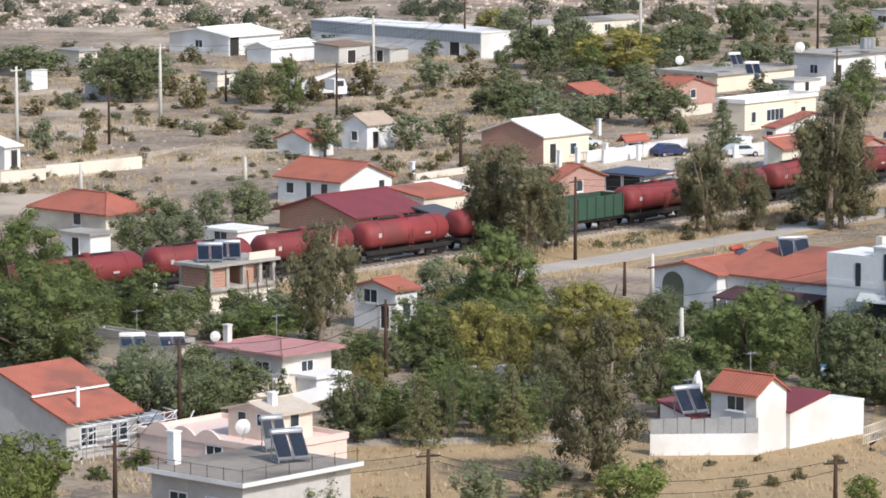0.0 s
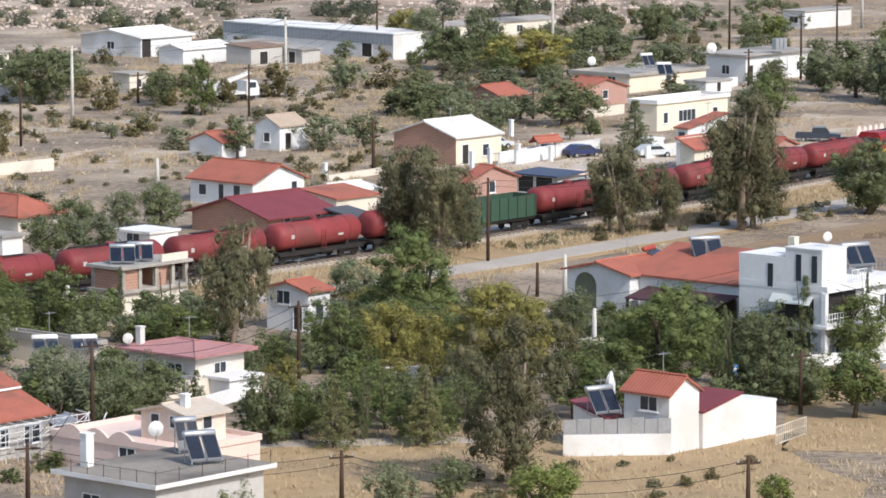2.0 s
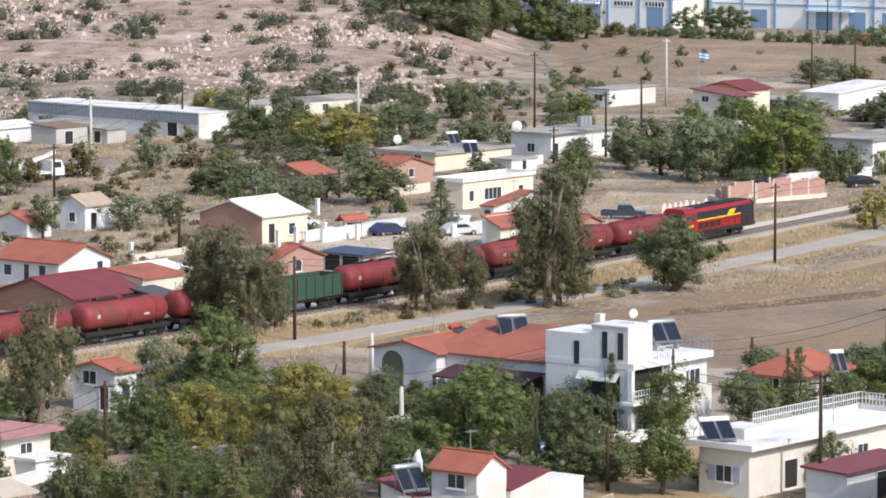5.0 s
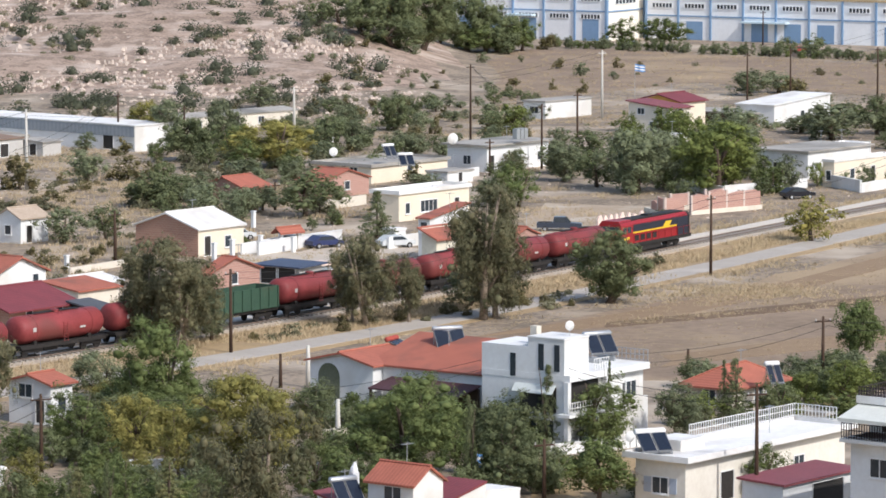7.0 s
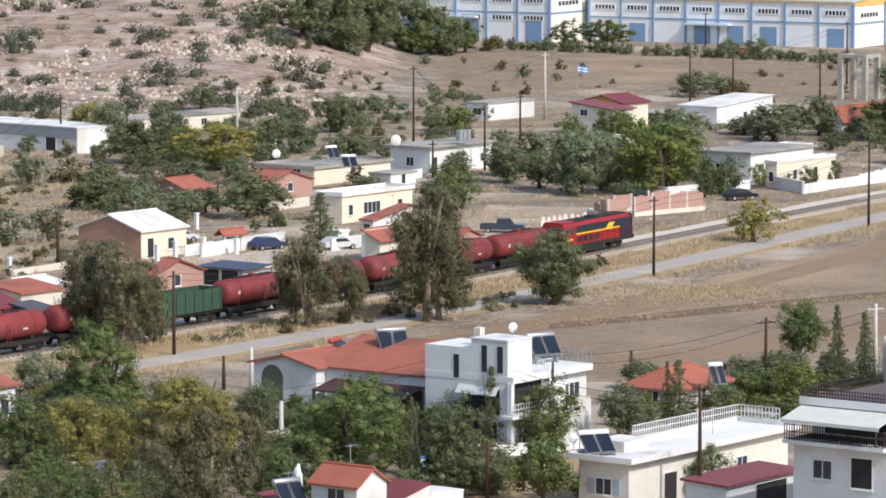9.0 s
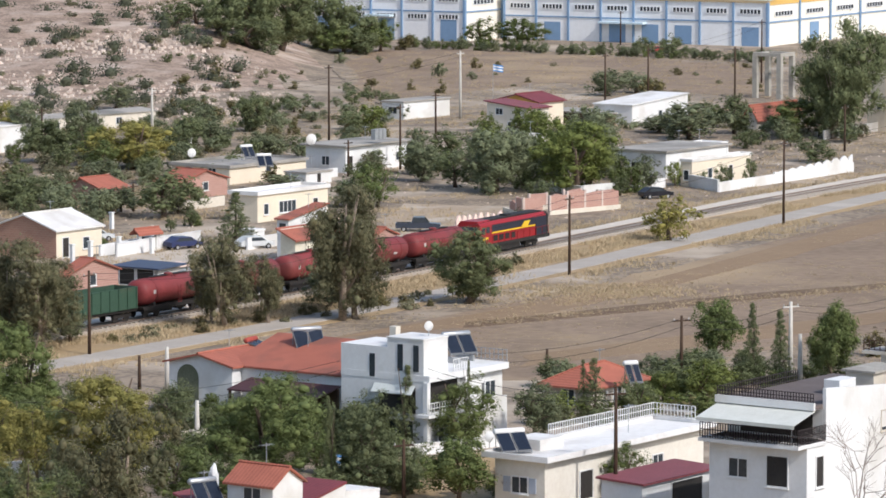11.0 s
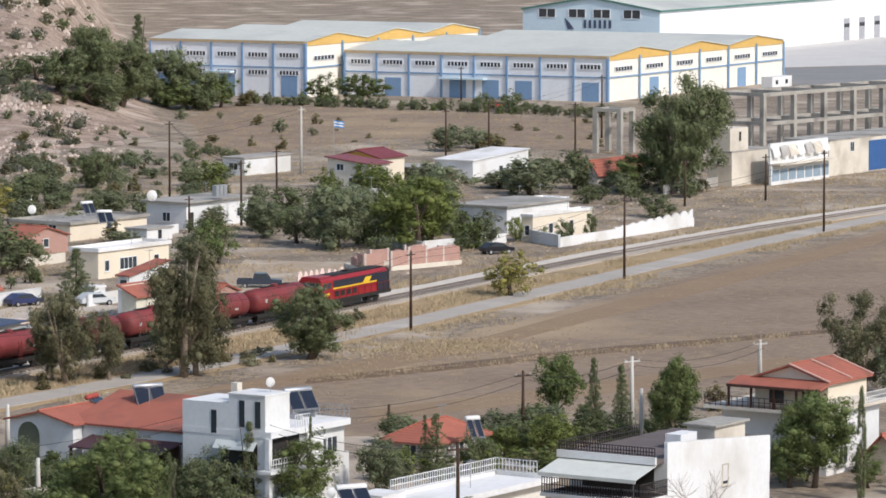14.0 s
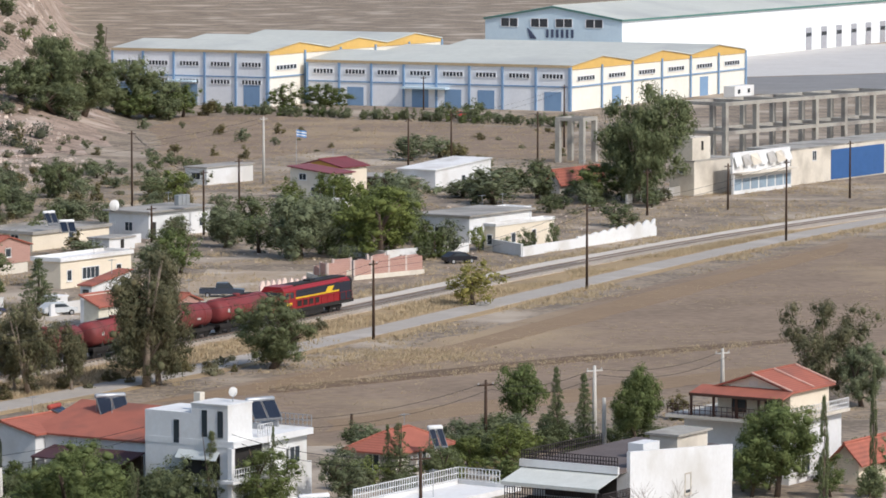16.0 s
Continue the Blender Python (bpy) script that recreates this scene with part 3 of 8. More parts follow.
def solar_heater(x, y, z, turn, w=2.2, tilt=42, tank=WHITE):
    """Two tilted collectors with a boiler tank across the top."""
    e = thing("solar_water_heater", x, y, z, turn, "dark glass solar collectors with boiler tank on a roof", "solar heater")
    c, s = math.cos(radians(tilt)) * 1.75, math.sin(radians(tilt)) * 1.75
    for k in (0, 1):
        a, b = -w / 2 + k * w / 2 + 0.04, -w / 2 + (k + 1) * w / 2 - 0.04
        p = part("collector", Shape().plate([(a, 0, 0.25), (b, 0, 0.25), (b, c, 0.25 + s), (a, c, 0.25 + s)], 0.1), mat("dark_aluminium", (0.16, 0.165, 0.17), (0.12, 0.125, 0.13), rough=0.5), e)
        part("pane", Shape().plate([(a + 0.07, 0.06, 0.32), (b - 0.07, 0.06, 0.32), (b - 0.07, c - 0.06, 0.26 + s), (a + 0.07, c - 0.06, 0.26 + s)], 0.015), PANEL, p)
    part("tank", Shape().tube([(-w / 2, c + 0.15, s + 0.35), (-w / 2 + 0.1, c + 0.15, s + 0.35), (w / 2 - 0.1, c + 0.15, s + 0.35), (w / 2, c + 0.15, s + 0.35)], [0.15, 0.23, 0.23, 0.15], 12), tank, e, smooth=True)
    fr = Shape()
    for k in (-w / 2 + 0.1, w / 2 - 0.1):
        fr.rod((k, 0, 0), (k, 0, 0.25), 0.035).rod((k, c, 0), (k, c, s + 0.1), 0.035).rod((k, 0, 0.02), (k, c, 0.02), 0.03)
    part("frame", fr, STEEL, e)
    return e


def dish(x, y, z, turn=200, r=0.45):
    e = thing("satellite_dish", x, y, z, turn, "white satellite dish on a short mast", "satellite dish")
    part("mast", Shape().rod((0, 0, -0.02), (0, 0, 0.8), 0.035), STEEL, e)
    sh, n = Shape(), 16
    rings = [[(r * q * math.cos(a), -0.12 + 0.25 * q * q * r, 0.8 + r * q * math.sin(a)) for a in [2 * math.pi * i / n for i in range(n)]] for q in (0.05, 0.5, 1.0)]
    vs = [p for ring in rings for p in ring]
    fs = [(i * n + k, i * n + (k + 1) % n, (i + 1) * n + (k + 1) % n, (i + 1) * n + k) for i in range(2) for k in range(n)] + [tuple(range(n))]
    sh.add(vs, fs)
    sh.add([(a, b + 0.03, c) for a, b, c in vs], fs)
    part("reflector", sh, WHITE, e)
    part("arm", Shape().rod((0, -0.1, 0.8 - r), (0, 0.5 * r - 0.75, 0.8), 0.02), STEEL, e)
    return e


def free_wall(x0, y0, x1, y1, h, material, label, thick=0.25, cap=None, name="boundary_wall", category="wall", z=0.0):
    d = Vector((x1 - x0, y1 - y0))
    e = thing(name, x0, y0, z, math.degrees(math.atan2(d.y, d.x)), label, category)
    n = d.length
    part("wall", Shape().box(0, -thick / 2, -0.1, n, thick / 2, h), material, e)
    if cap:
        part("coping", Shape().box(-0.05, -thick / 2 - 0.06, h, n + 0.05, thick / 2 + 0.06, h + 0.1), cap, e)
    return e


def railing(e, a, b, z, h=0.95, material=WHITE, gap=0.5):
    """A metal railing part of e, from a to b in its plan."""
    a, b = Vector((*a, z)), Vector((*b, z))
    n = max(2, int((b - a).length / gap))
    sh = Shape()
    for k in range(n + 1):
        p = a.lerp(b, k / n)
        sh.rod(p, p + Vector((0, 0, h)), 0.035, 4)
    for zz in (h, h * 0.55, 0.12):
        sh.rod(a + Vector((0, 0, zz)), b + Vector((0, 0, zz)), 0.035, 4)
    return part("railing", sh, material, e)


# ---- the village behind the railway ----
house(-10.29, 432.62, 48, 7.59, 8.67, 2.5, WHITE, "gy", TILE_Y, 1.5, 0.4, "white house with orange clay tile gable roof", wins=[("L", 0.25, 0.9, 0.9, 1.2), ("L", 0.5, 0.3, 0.7, 1.8), ("L", 0.8, 0.9, 1.0, 1.0), ("R", 0.8, 0.9, 0.8, 1.3), ("R", 0.35, 0.3, 0.9, 1.2, "door")])
house(-8.34, 408.42, 48, 9.29, 9.9, 1.83, BRICK, "gx", MAROON_Y, 1.5, 0.6, "bare brick house with dark red sheet roof", wins=[("R", 0.3, 0.8, 0.8, 0.9), ("R", 0.75, 0.8, 0.9, 1.0)])
house(10.98, 472.37, 48, 7.66, 9.06, 3.04, CREAM, "gx", WROOF, 1.5, 0.3, "cream house with bare brick side and white roof", wall2=BRICK, wins=[("R", 0.2, 0.1, 1.0, 2.1, "dark"), ("R", 0.65, 0.8, 1.0, 1.2)])
house(35.55, 510.3, 48, 13.75, 4.07, 3.21, CREAM, "parapet", WROOF, 0.35, 0.25, "cream flat-roofed house with white bay window", wins=[("R", 0.42, 0.9, 3.2, 1.3), ("R", 0.12, 0.9, 0.8, 1.2), ("R", 0.82, 0.2, 0.9, 1.9, "dark")])
house(-31.78, 407.54, 48, 5.18, 9.88, 2.04, PALE, "hip", TILE, 1.6, 0.6, "low house with orange clay hip roof", wins=[("L", 0.4, 0.9, 1.0, 1.1), ("R", 0.5, 0.9, 1.0, 1.1)])
house(-31.76, 388.73, 48, 2.52, 3.87, 2.41, WHITE, "flat", SLAB, 0, 0.3, "small white shed with painted side wall", "shed", "shed", wins=[("L", 0.5, 0.2, 0.9, 1.9, "dark")])
house(-30.56, 619.4, 48, 10.41, 12.08, 2.75, WHITE, "gx", WROOF, 0.9, 0.4, "white workshop with pale sheet roof", "workshop", "workshop", wins=[("R", 0.1, 0, 1.8, 2.8, "dark"), ("L", 0.5, 1.0, 1.4, 1.0)])
house(-24.01, 606.65, 48, 9.73, 4.76, 2.14, WHITE, "gx", WROOF, 0.6, 0.3, "low white shed with white roof", "shed", "shed")
house(-29.14, 560.46, 48, 3.42, 3.1, 2.56, PALE, "flat", SLAB, 0, 0.3, "small pale house among shrubs", wins=[("R", 0.5, 0.9, 0.8, 1.0)])
house(-50.31, 600, 48, 3.43, 4.57, 2.19, PALE, "flat", SLAB, 0, 0.3, "tumbledown pale shed with flat roof", "shed", "shed", wins=[("R", 0.5, 0.1, 1.4, 1.8, "dark")])
house(-41.74, 548.41, 48, 2.17, 5.2, 1.58, GREY, "mono_x", SLAB, 0.4, 0.2, "low grey shed by the trees", "shed", "shed")
house(-53.55, 564.6, 48, 2.8, 1.08, 2.36, WHITE, "flat", WROOF, 0, 0.02, "small plain white cabin", "cabin", "cabin")
house(-47.28, 466.58, 48, 2.3, 6.19, 2.45, WHITE, "mono_x", WROOF, 1.4, 0.3, "white house with pale roof", wins=[("R", 0.6, 0.2, 0.9, 1.9, "dark")])
lw_ = house(5.39, 614.61, 44, 7.68, 35.73, 3.61, WHITE, "mono_x", WROOF, 0.05, 0.12, "long low workshop with blue-grey upper cladding", "long_workshop", "workshop", wins=[("L", 0.15, 0.2, 2.0, 2.6, "dark")])
part("cladding", Shape().box(-0.08, 0.05, lw_["eaves"] * 0.58, -0.02, lw_["deep"] - 0.05, lw_["eaves"] - 0.05), GREYSHED, lw_, "blue-grey sheet cladding")
house(11.41, 647.47, 44, 26.99, 2.98, 2.11, PALE, "mono_x", SLAB, 0.4, 0.2, "long low concrete sheds by trees", "shed", "shed", wins=[("R", 0.2, 0.6, 1.2, 1.0), ("R", 0.5, 0.2, 1.4, 1.8, "dark"), ("R", 0.7, 0.6, 1.2, 1.0)])
house(-8.54, 488.1, 48, 4.51, 3.94, 2.81, WHITE, "gx", mat("old_beige_tiles", (0.45, 0.36, 0.28), (0.36, 0.28, 0.21), scale=0.8), 1.0, 0.25, "small white house with weathered beige roof", wins=[("L", 0.5, 1.0, 0.9, 1.0), ("R", 0.3, 0.1, 0.9, 1.9, "dark")])
house(-14.79, 480.11, 48, 3.83, 4.98, 1.83, WHITE, "gx", TILE_Y, 0.9, 0.3, "low white house with orange tile roof")
house(11.16, 435.59, 48, 7.99, 1.35, 2.18, PBRICK, "gy", TILE_Y, 1.3, 0.3, "small brick house with red gable roof", wins=[("R", 0.5, 0.9, 0.9, 1.0)])
house(20.62, 443.21, 48, 3.67, 5.43, 1.86, GREY, "mono_y", mat("slate_blue_sheet", (0.07, 0.09, 0.14), (0.055, 0.07, 0.11), scale=0.8, rough=0.6), 0.2, 0.5, "open lean-to with slate blue sheet roof", "lean_to", "shed", wins=[("L", 0.3, 0.1, 2.2, 1.8, "dark"), ("L", 0.75, 0.1, 2.0, 1.8, "dark")])
house(22.42, 446.86, 48, 3.53, 2.11, 1.64, mat("painted_cabin", (0.20, 0.38, 0.45), (0.55, 0.45, 0.42), scale=0.9), "flat", PINK, 0, 0.3, "small cabin with blue painted mural wall", "cabin", "cabin")
house(18.19, 537.65, 48, 5.16, 6.74, 1.62, PBRICK, "gx", TILE_Y, 1.2, 0.3, "brick house with red tile roof among olives")
house(28.4, 540.81, 48, 8.87, 4.38, 2.13, PBRICK, "gy", TILE_Y, 1.2, 0.3, "brick house with red gable roof", wins=[("R", 0.5, 0.9, 1.0, 1.0)])
house(35.49, 561.12, 48, 16.3, 9.64, 2.13, CREAM, "parapet", SLAB, 0.3, 0.3, "long low tan house with flat roof", wins=[("L", 0.3, 0.9, 1.2, 1.1), ("L", 0.7, 0.9, 1.2, 1.1), ("R", 0.5, 0.9, 1.0, 1.1)])
house(52.01, 577.12, 48, 13.98, 6.65, 3.48, WHITE, "flat", SLAB, 0, 0.6, "white flat-roofed house with concrete slab roof", wins=[("R", 0.45, 1.0, 1.0, 1.1), ("R", 0.85, 1.0, 1.0, 1.1), ("R", 0.08, 0.1, 0.9, 2.1, "dark"), ("L", 0.5, 1.0, 1.2, 1.1)])
house(84.94, 639.42, 48, 5.36, 7.56, 3.86, mat("pale_cream_paint", (0.76, 0.70, 0.60), (0.68, 0.61, 0.5), scale=0.5), "mono_x", MAROON, 0.9, 0.4, "pale two-storey house with dark red roof", wins=[("L", 0.25, 2.7, 0.9, 1.3), ("L", 0.7, 2.9, 1.2, 1.0), ("L", 0.4, 0.6, 1.4, 1.2), ("R", 0.5, 2.8, 0.8, 1.1)])
house(88.37, 653.59, 48, 6.73, 8.13, 3.86, CREAM, "gx", MAROON_Y, 1.0, 0.4, "cream house with ochre gable and dark red roof", wall2=mat("ochre_plaster", (0.62, 0.36, 0.10), (0.54, 0.3, 0.09), scale=0.5))
house(69.65, 672.24, 48, 12.41, 4.15, 2.64, WHITE, "flat", SLAB, 0, 0.2, "low white house with pale slab roof", wins=[("L", 0.5, 0.9, 1.6, 1.0)])
house(99.54, 656.71, 48, 6.66, 13.19, 1.73, BROWN, "flat", SLAB, 0, 0.4, "dark open shed with grey slab roof", "shed", "shed")
house(103.13, 656.17, 48, 15.84, 6.96, 3.03, WHITE, "mono_y", WROOF, 1.0, 0.2, "white house with sloping white roof", wins=[("R", 0.5, 0.9, 1.0, 1.0)])
house(120.49, 645.49, 48, 12.99, 2.21, 1.97, PALE, "gx", TILE_Y, 1.6, 0.5, "small house with orange tile roof beside trees", wins=[("R", 0.4, 0.1, 0.9, 1.6, "dark")])
house(93.08, 563.42, 48, 15.53, 8.19, 3.51, WHITE, "flat", SLAB, 0, 0.4, "white single-storey house with concrete slab roof", wins=[("L", 0.5, 0.2, 2.6, 1.8, "dark"), ("R", 0.3, 0.9, 1.0, 1.0), ("R", 0.7, 0.9, 1.0, 1.0)])
house(94.49, 551.37, 48, 14.51, 1.73, 3.22, CREAM, "parapet", WROOF, 0.25, 0.1, "cream house with flat roof by white wall", wins=[("L", 0.5, 0.9, 0.7, 1.2), ("R", 0.3, 0.9, 1.0, 1.2), ("R", 0.65, 0.2, 0.9, 2.0, "dark")])
house(35.57, 453.79, 48, 8.46, 1.94, 3.51, mat("pale_yellow_render", (0.72, 0.68, 0.55), (0.62, 0.57, 0.45), scale=0.4), "mono_x", TILE, 1.2, 0.4, "pale house with low orange tile roof", wins=[("R", 0.22, 0.5, 1.1, 1.6), ("L", 0.5, 0.9, 0.8, 1.1)])
house(35.66, 464.3, 48, 6.81, 1.53, 4.75, WHITE, "mono_y", TILE_Y, 1.2, 0.25, "white upper house with sloping tile roof", wins=[("L", 0.5, 3.4, 0.9, 1.0)])
house(45, 467.29, 48, 4.54, 0.99, 2.46, PBRICK, "gy", TILE_Y, 0.8, 0.25, "bare pink brick house with gable roof", wins=[("R", 0.4, 0.9, 0.7, 0.8), ("R", 0.7, 0.9, 0.7, 0.8)])
house(-1.9, 426.78, 48, 6.04, 4.56, 1.46, PALE, "mono_x", TILE, 0.7, 0.3, "low shed with orange tile roof", "shed", "shed")
house(-0.8, 439.62, 48, 4.75, 5.47, 0.81, WHITE, "gx", WROOF, 0.5, 0.3, "low shed with white sheet roof", "shed", "shed")
house(0.86, 411.07, 48, 2.59, 4.51, 1.19, BLACK, "mono_x", mat("tar_roof", (0.10, 0.105, 0.12), (0.075, 0.08, 0.09), scale=0.6), 0.8, 0.4, "shed with dark tar roof by the railway", "shed", "shed")
house(-19.01, 398.96, 48, 3.73, 4.29, 1.47, WHITE, "flat", WROOF, 0, 0.2, "low white shed with painted end wall", "shed", "shed", wins=[("L", 0.5, 0.6, 1.6, 1.2)])

# walls, ruins and gateways
long_wall = free_wall(96.61, 543.7, 119.87, 571.72, 1.25, WHITE, "long white rendered garden wall with wavy top")
for k in range(9):
    u, w, up = 14.5 + 2.4 * k, 2.4, 0.25 + 0.1 * k
    part("wave", Shape().prism([(u, -0.12, 1.25)] + [(u + w * q / 6, -0.12, 1.3 + up * (0.35 + 0.65 * abs(math.cos(math.pi * q / 6)))) for q in range(7)] + [(u + w, -0.12, 1.25)], (0, 0.24, 0)), WHITE, long_wall)
free_wall(96.61, 543.7, 93.38, 554.87, 1.5, WHITE, "low white rendered garden wall", cap=WHITE)
free_wall(17.56, 473.54, 22.34, 480.71, 1.4, WHITE, "low white rendered yard wall", cap=WHITE)
free_wall(22.34, 480.71, 27.39, 486.85, 1.4, WHITE, "white yard wall beside cars", cap=WHITE)
free_wall(-42.23, 459.26, -32.7, 468.88, 1.3, PALE, "long pale cream rendered wall")
free_wall(-46.48, 453.79, -42.08, 457.61, 1.2, PALE, "pale rendered wall by the lane")
free_wall(-2.92, 456.51, 2.79, 464.3, 0.7, PALE, "low pale wall on waste ground")


def battlement(x0, y0, x1, y1, h, material, label):
    """A wall with a broken, toothed top."""
    e = free_wall(x0, y0, x1, y1, h, material, label, name="ruin_wall")
    n = math.hypot(x1 - x0, y1 - y0)
    k = 0.0
    while k < n - 0.5:
        w = random.uniform(0.5, 0.9)
        part("tooth", Shape().prism([(k, -0.12, h), (k + w, -0.12, h), (k + w * 0.75, -0.12, h + random.uniform(0.3, 0.7)), (k + w * 0.3, -0.12, h + random.uniform(0.3, 0.7))], (0, 0.24, 0)), material, e)
        k += w + random.uniform(0.1, 0.5)
    return e


battlement(58.02, 500.92, 63.94, 505.92, 0.9, PINK, "pink plastered wall with toothed top")


def brick_shell(x0, y0, x1, y1, heights, label, plinth=True):
    """A run of unfinished brickwork: bays of differing height between concrete posts, on a pale footing."""
    d = Vector((x1 - x0, y1 - y0))
    e = thing("ruin_wall", x0, y0, 0, math.degrees(math.atan2(d.y, d.x)), label, "wall")
    n, w = d.length, d.length / len(heights)
    if plinth:
        part("footing", Shape().box(-0.1, -0.22, -0.1, n + 0.1, 0.22, 0.55), PALE, e, "pale concrete footing")
    for k, h in enumerate(heights):
        if h:
            part("bay", Shape().prism([(k * w + 0.15, -0.12, 0.5), (k * w + w - 0.15, -0.12, 0.5), (k * w + w - 0.15, -0.12, h), (k * w + w * 0.6, -0.12, h + 0.22 * (k % 2)), (k * w + 0.15, -0.12, h - 0.12 * (k % 3))], (0, 0.24, 0)), PBRICK, e)
        part("post", Shape().box(k * w - 0.15, -0.15, 0, k * w + 0.15, 0.15, max(h, heights[k - 1]) + 0.1), mat("pinkish_concrete", (0.58, 0.47, 0.41), (0.48, 0.39, 0.34), scale=0.7), e)
    return e


brick_shell(67.58, 513.29, 70.2, 515.2, [2.3], "short end of unfinished pale red brickwork")
brick_shell(71.1, 515.9, 80.6, 523.0, [2.3, 2.6, 2.4, 2.2], "unfinished pale red brick wall on a pale footing")
brick_shell(67.58, 513.29, 66.3, 521.0, [2.2, 1.5, 0], "side of an unfinished brick shell")
brick_shell(69.37, 521.72, 81.1, 529.79, [2.0, 1.6, 2.2, 1.0, 1.8], "rear of an unfinished brick shell")


def gate_arch(x, y, turn):
    e = thing("gateway", x, y, 0, turn, "small gateway with orange tiled canopy", "gateway")
    for k in (0, 2.6):
        part("post", Shape().box(k, 0, 0, k + 0.4, 0.4, 2.1), WHITE, e)
    roof_parts(e, roof_pieces("gx", 3.0, 0.9, 2.1, 0.35, 0.35), TILE_Y)


gate_arch(20.23, 478.3, 40)
for px_, py_, ph in ((18.18, 504.9, 1.85), (17.92, 476.5, 1.88), (21.52, 476.5, 1.69), (12.58, 467.73, 1.96), (14.66, 471.78, 1.92), (33.42, 617.76, 1.62), (-3.25, 460.93, 1.45)):
    e = thing("gate_post", px_, py_, 0, 45, "white masonry gate post with cap", "post", "white gate posts")
    part("shaft", Shape().box(-0.2, -0.2, -0.05, 0.2, 0.2, ph), WHITE, e)
    part("cap", Shape().box(-0.27, -0.27, ph, 0.27, 0.27, ph + 0.12), WHITE, e)

# ---- the near houses ----
def villa():
    """White two-storey villa with stair tower, roof terrace and a red-roofed wing."""
    x, y, turn, R, L, h = 35.75, 328.33, 48, 10.64, 8.12, 5.59
    e = thing("villa", x, y, 0, turn, "white two-storey villa with roof terrace and stair tower", "house")
    part("wall", Shape().box(0, 0.3, -0.3, R, L, h - 0.2), WHITE, e)
    part("roof", Shape().box(-0.03, -0.3, h - 0.2, R + 0.05, L + 0.02, h + 0.3), WHITE, e, "white terrace slab")
    # loggia on the corner; its shade is painted as flat near-black panels
    part("recess", Shape().box(0.9, 0.25, 3.0, R * 0.42, 0.31, h - 0.25), DARK, e, "dark panel for the shade inside the balcony")
    part("balcony", Shape().box(-0.9, -0.9, 2.75, R * 0.48, 0.3, 2.98), WHITE, e)
    part("column", Shape().box(-0.2, -0.25, 0, 0.2, 0.15, h - 0.2), WHITE, e)
    part("column", Shape().box(R * 0.46, -0.25, 0, R * 0.46 + 0.35, 0.3, h - 0.2), WHITE, e)
    part("recess", Shape().box(-0.03, 1.0, 2.9, 0.02, L * 0.55, h - 0.7), DARK, e, "dark panel for the shade in the side balcony")
    part("awning", Shape().plate([(-0.05, 1.0, h - 0.55), (-0.05, L * 0.6, h - 0.55), (-0.6, L * 0.6, h - 1.15), (-0.6, 1.0, h - 1.15)], 0.05), mat("striped_awning", (0.60, 0.62, 0.60), (0.50, 0.53, 0.50)), e, "pale fabric awning")
    opening(e, "R", R * 0.8, 3.4, 1.3, 1.2)
    opening(e, "R", R * 0.25, 0.2, 2.2, 2.1)
    opening(e, "L", L * 0.3, 0.2, 2.4, 2.1)
    tw = part("tower", Shape().box(0.0, 0.25, h + 0.3, 3.2, 3.7, h + 3.0), WHITE, e)
    part("tower_roof", Shape().box(-0.06, 0.2, h + 3.0, 3.26, 3.76, h + 3.12), WHITE, tw)
    for k in (0.7, 2.2):
        part("slit_window", Shape().box(-0.04, k, h + 0.55, 0.02, k + 0.5, h + 2.6), GLASS, tw, "tall narrow dark window")
    lw = part("upper_wall", Shape().box(0.0, 3.7, h + 0.3, 4.6, L + 0.02, h + 2.3), WHITE, e)
    part("slit_window", Shape().box(-0.04, L * 0.6, h - 0.1, 0.02, L * 0.6 + 0.5, h + 1.7), GLASS, lw, "tall narrow dark window")
    part("chimney", Shape().box(1.4, 3.9, h + 2.3, 2.0, 4.5, h + 3.7), PALE, e)
    railing(e, (3.4, -0.15), (R * 0.5, -0.15), h + 0.3, 0.95, WHITE, 0.3)
    railing(e, (R, -0.15), (R, L), h + 0.3, 0.95, STEEL, 0.4)
    railing(e, (-0.75, -0.8), (R * 0.46, -0.8), 2.98, 0.9, WHITE, 0.35)
    for k in range(12):
        part("step", Shape().box(R + 0.05, 0.6 + 0.28 * k, 0, R + 1.1, 0.9 + 0.28 * k, h / 12 * (12 - k) * 0.55), WHITE, e)
    m = e.matrix_basis
    p = m @ Vector((R * 0.8, L * 0.3, h + 0.75))
    part("heater_stand", Shape().box(R * 0.8 - 1.1, L * 0.3 - 0.2, h + 0.3, R * 0.8 - 0.9, L * 0.3 + 1.4, h + 0.75).box(R * 0.8 + 0.9, L * 0.3 - 0.2, h + 0.3, R * 0.8 + 1.1, L * 0.3 + 1.4, h + 0.75), STEEL, e)
    solar_heater(p.x, p.y, p.z, 25, 2.6, 48, STEEL)
    p = m @ Vector((2.0, 1.2, h + 3.1))
    dish(p.x, p.y, p.z, 20, 0.38)
    # the wings with clay roofs
    w = house(21.89, 344.4, 48, 6.49, 6.45, 4.69, WHITE, "gx", TILE_Y, 0.75, 0.4, "white villa wing with arched opening and clay roof", wins=[("R", 0.5, 1.0, 1.2, 1.2)])
    # The arch is a flat panel, its dark green painting the shaded garden beyond.
    arch = Shape()
    pts = [(-0.04, 0, 0.0), (-0.04, 2.2, 0.0), (-0.04, 2.2, 1.9)] + [(-0.04, 1.1 + 1.1 * math.cos(radians(a)), 1.9 + 1.1 * math.sin(radians(a))) for a in range(15, 180, 15)] + [(-0.04, 0, 1.9)]
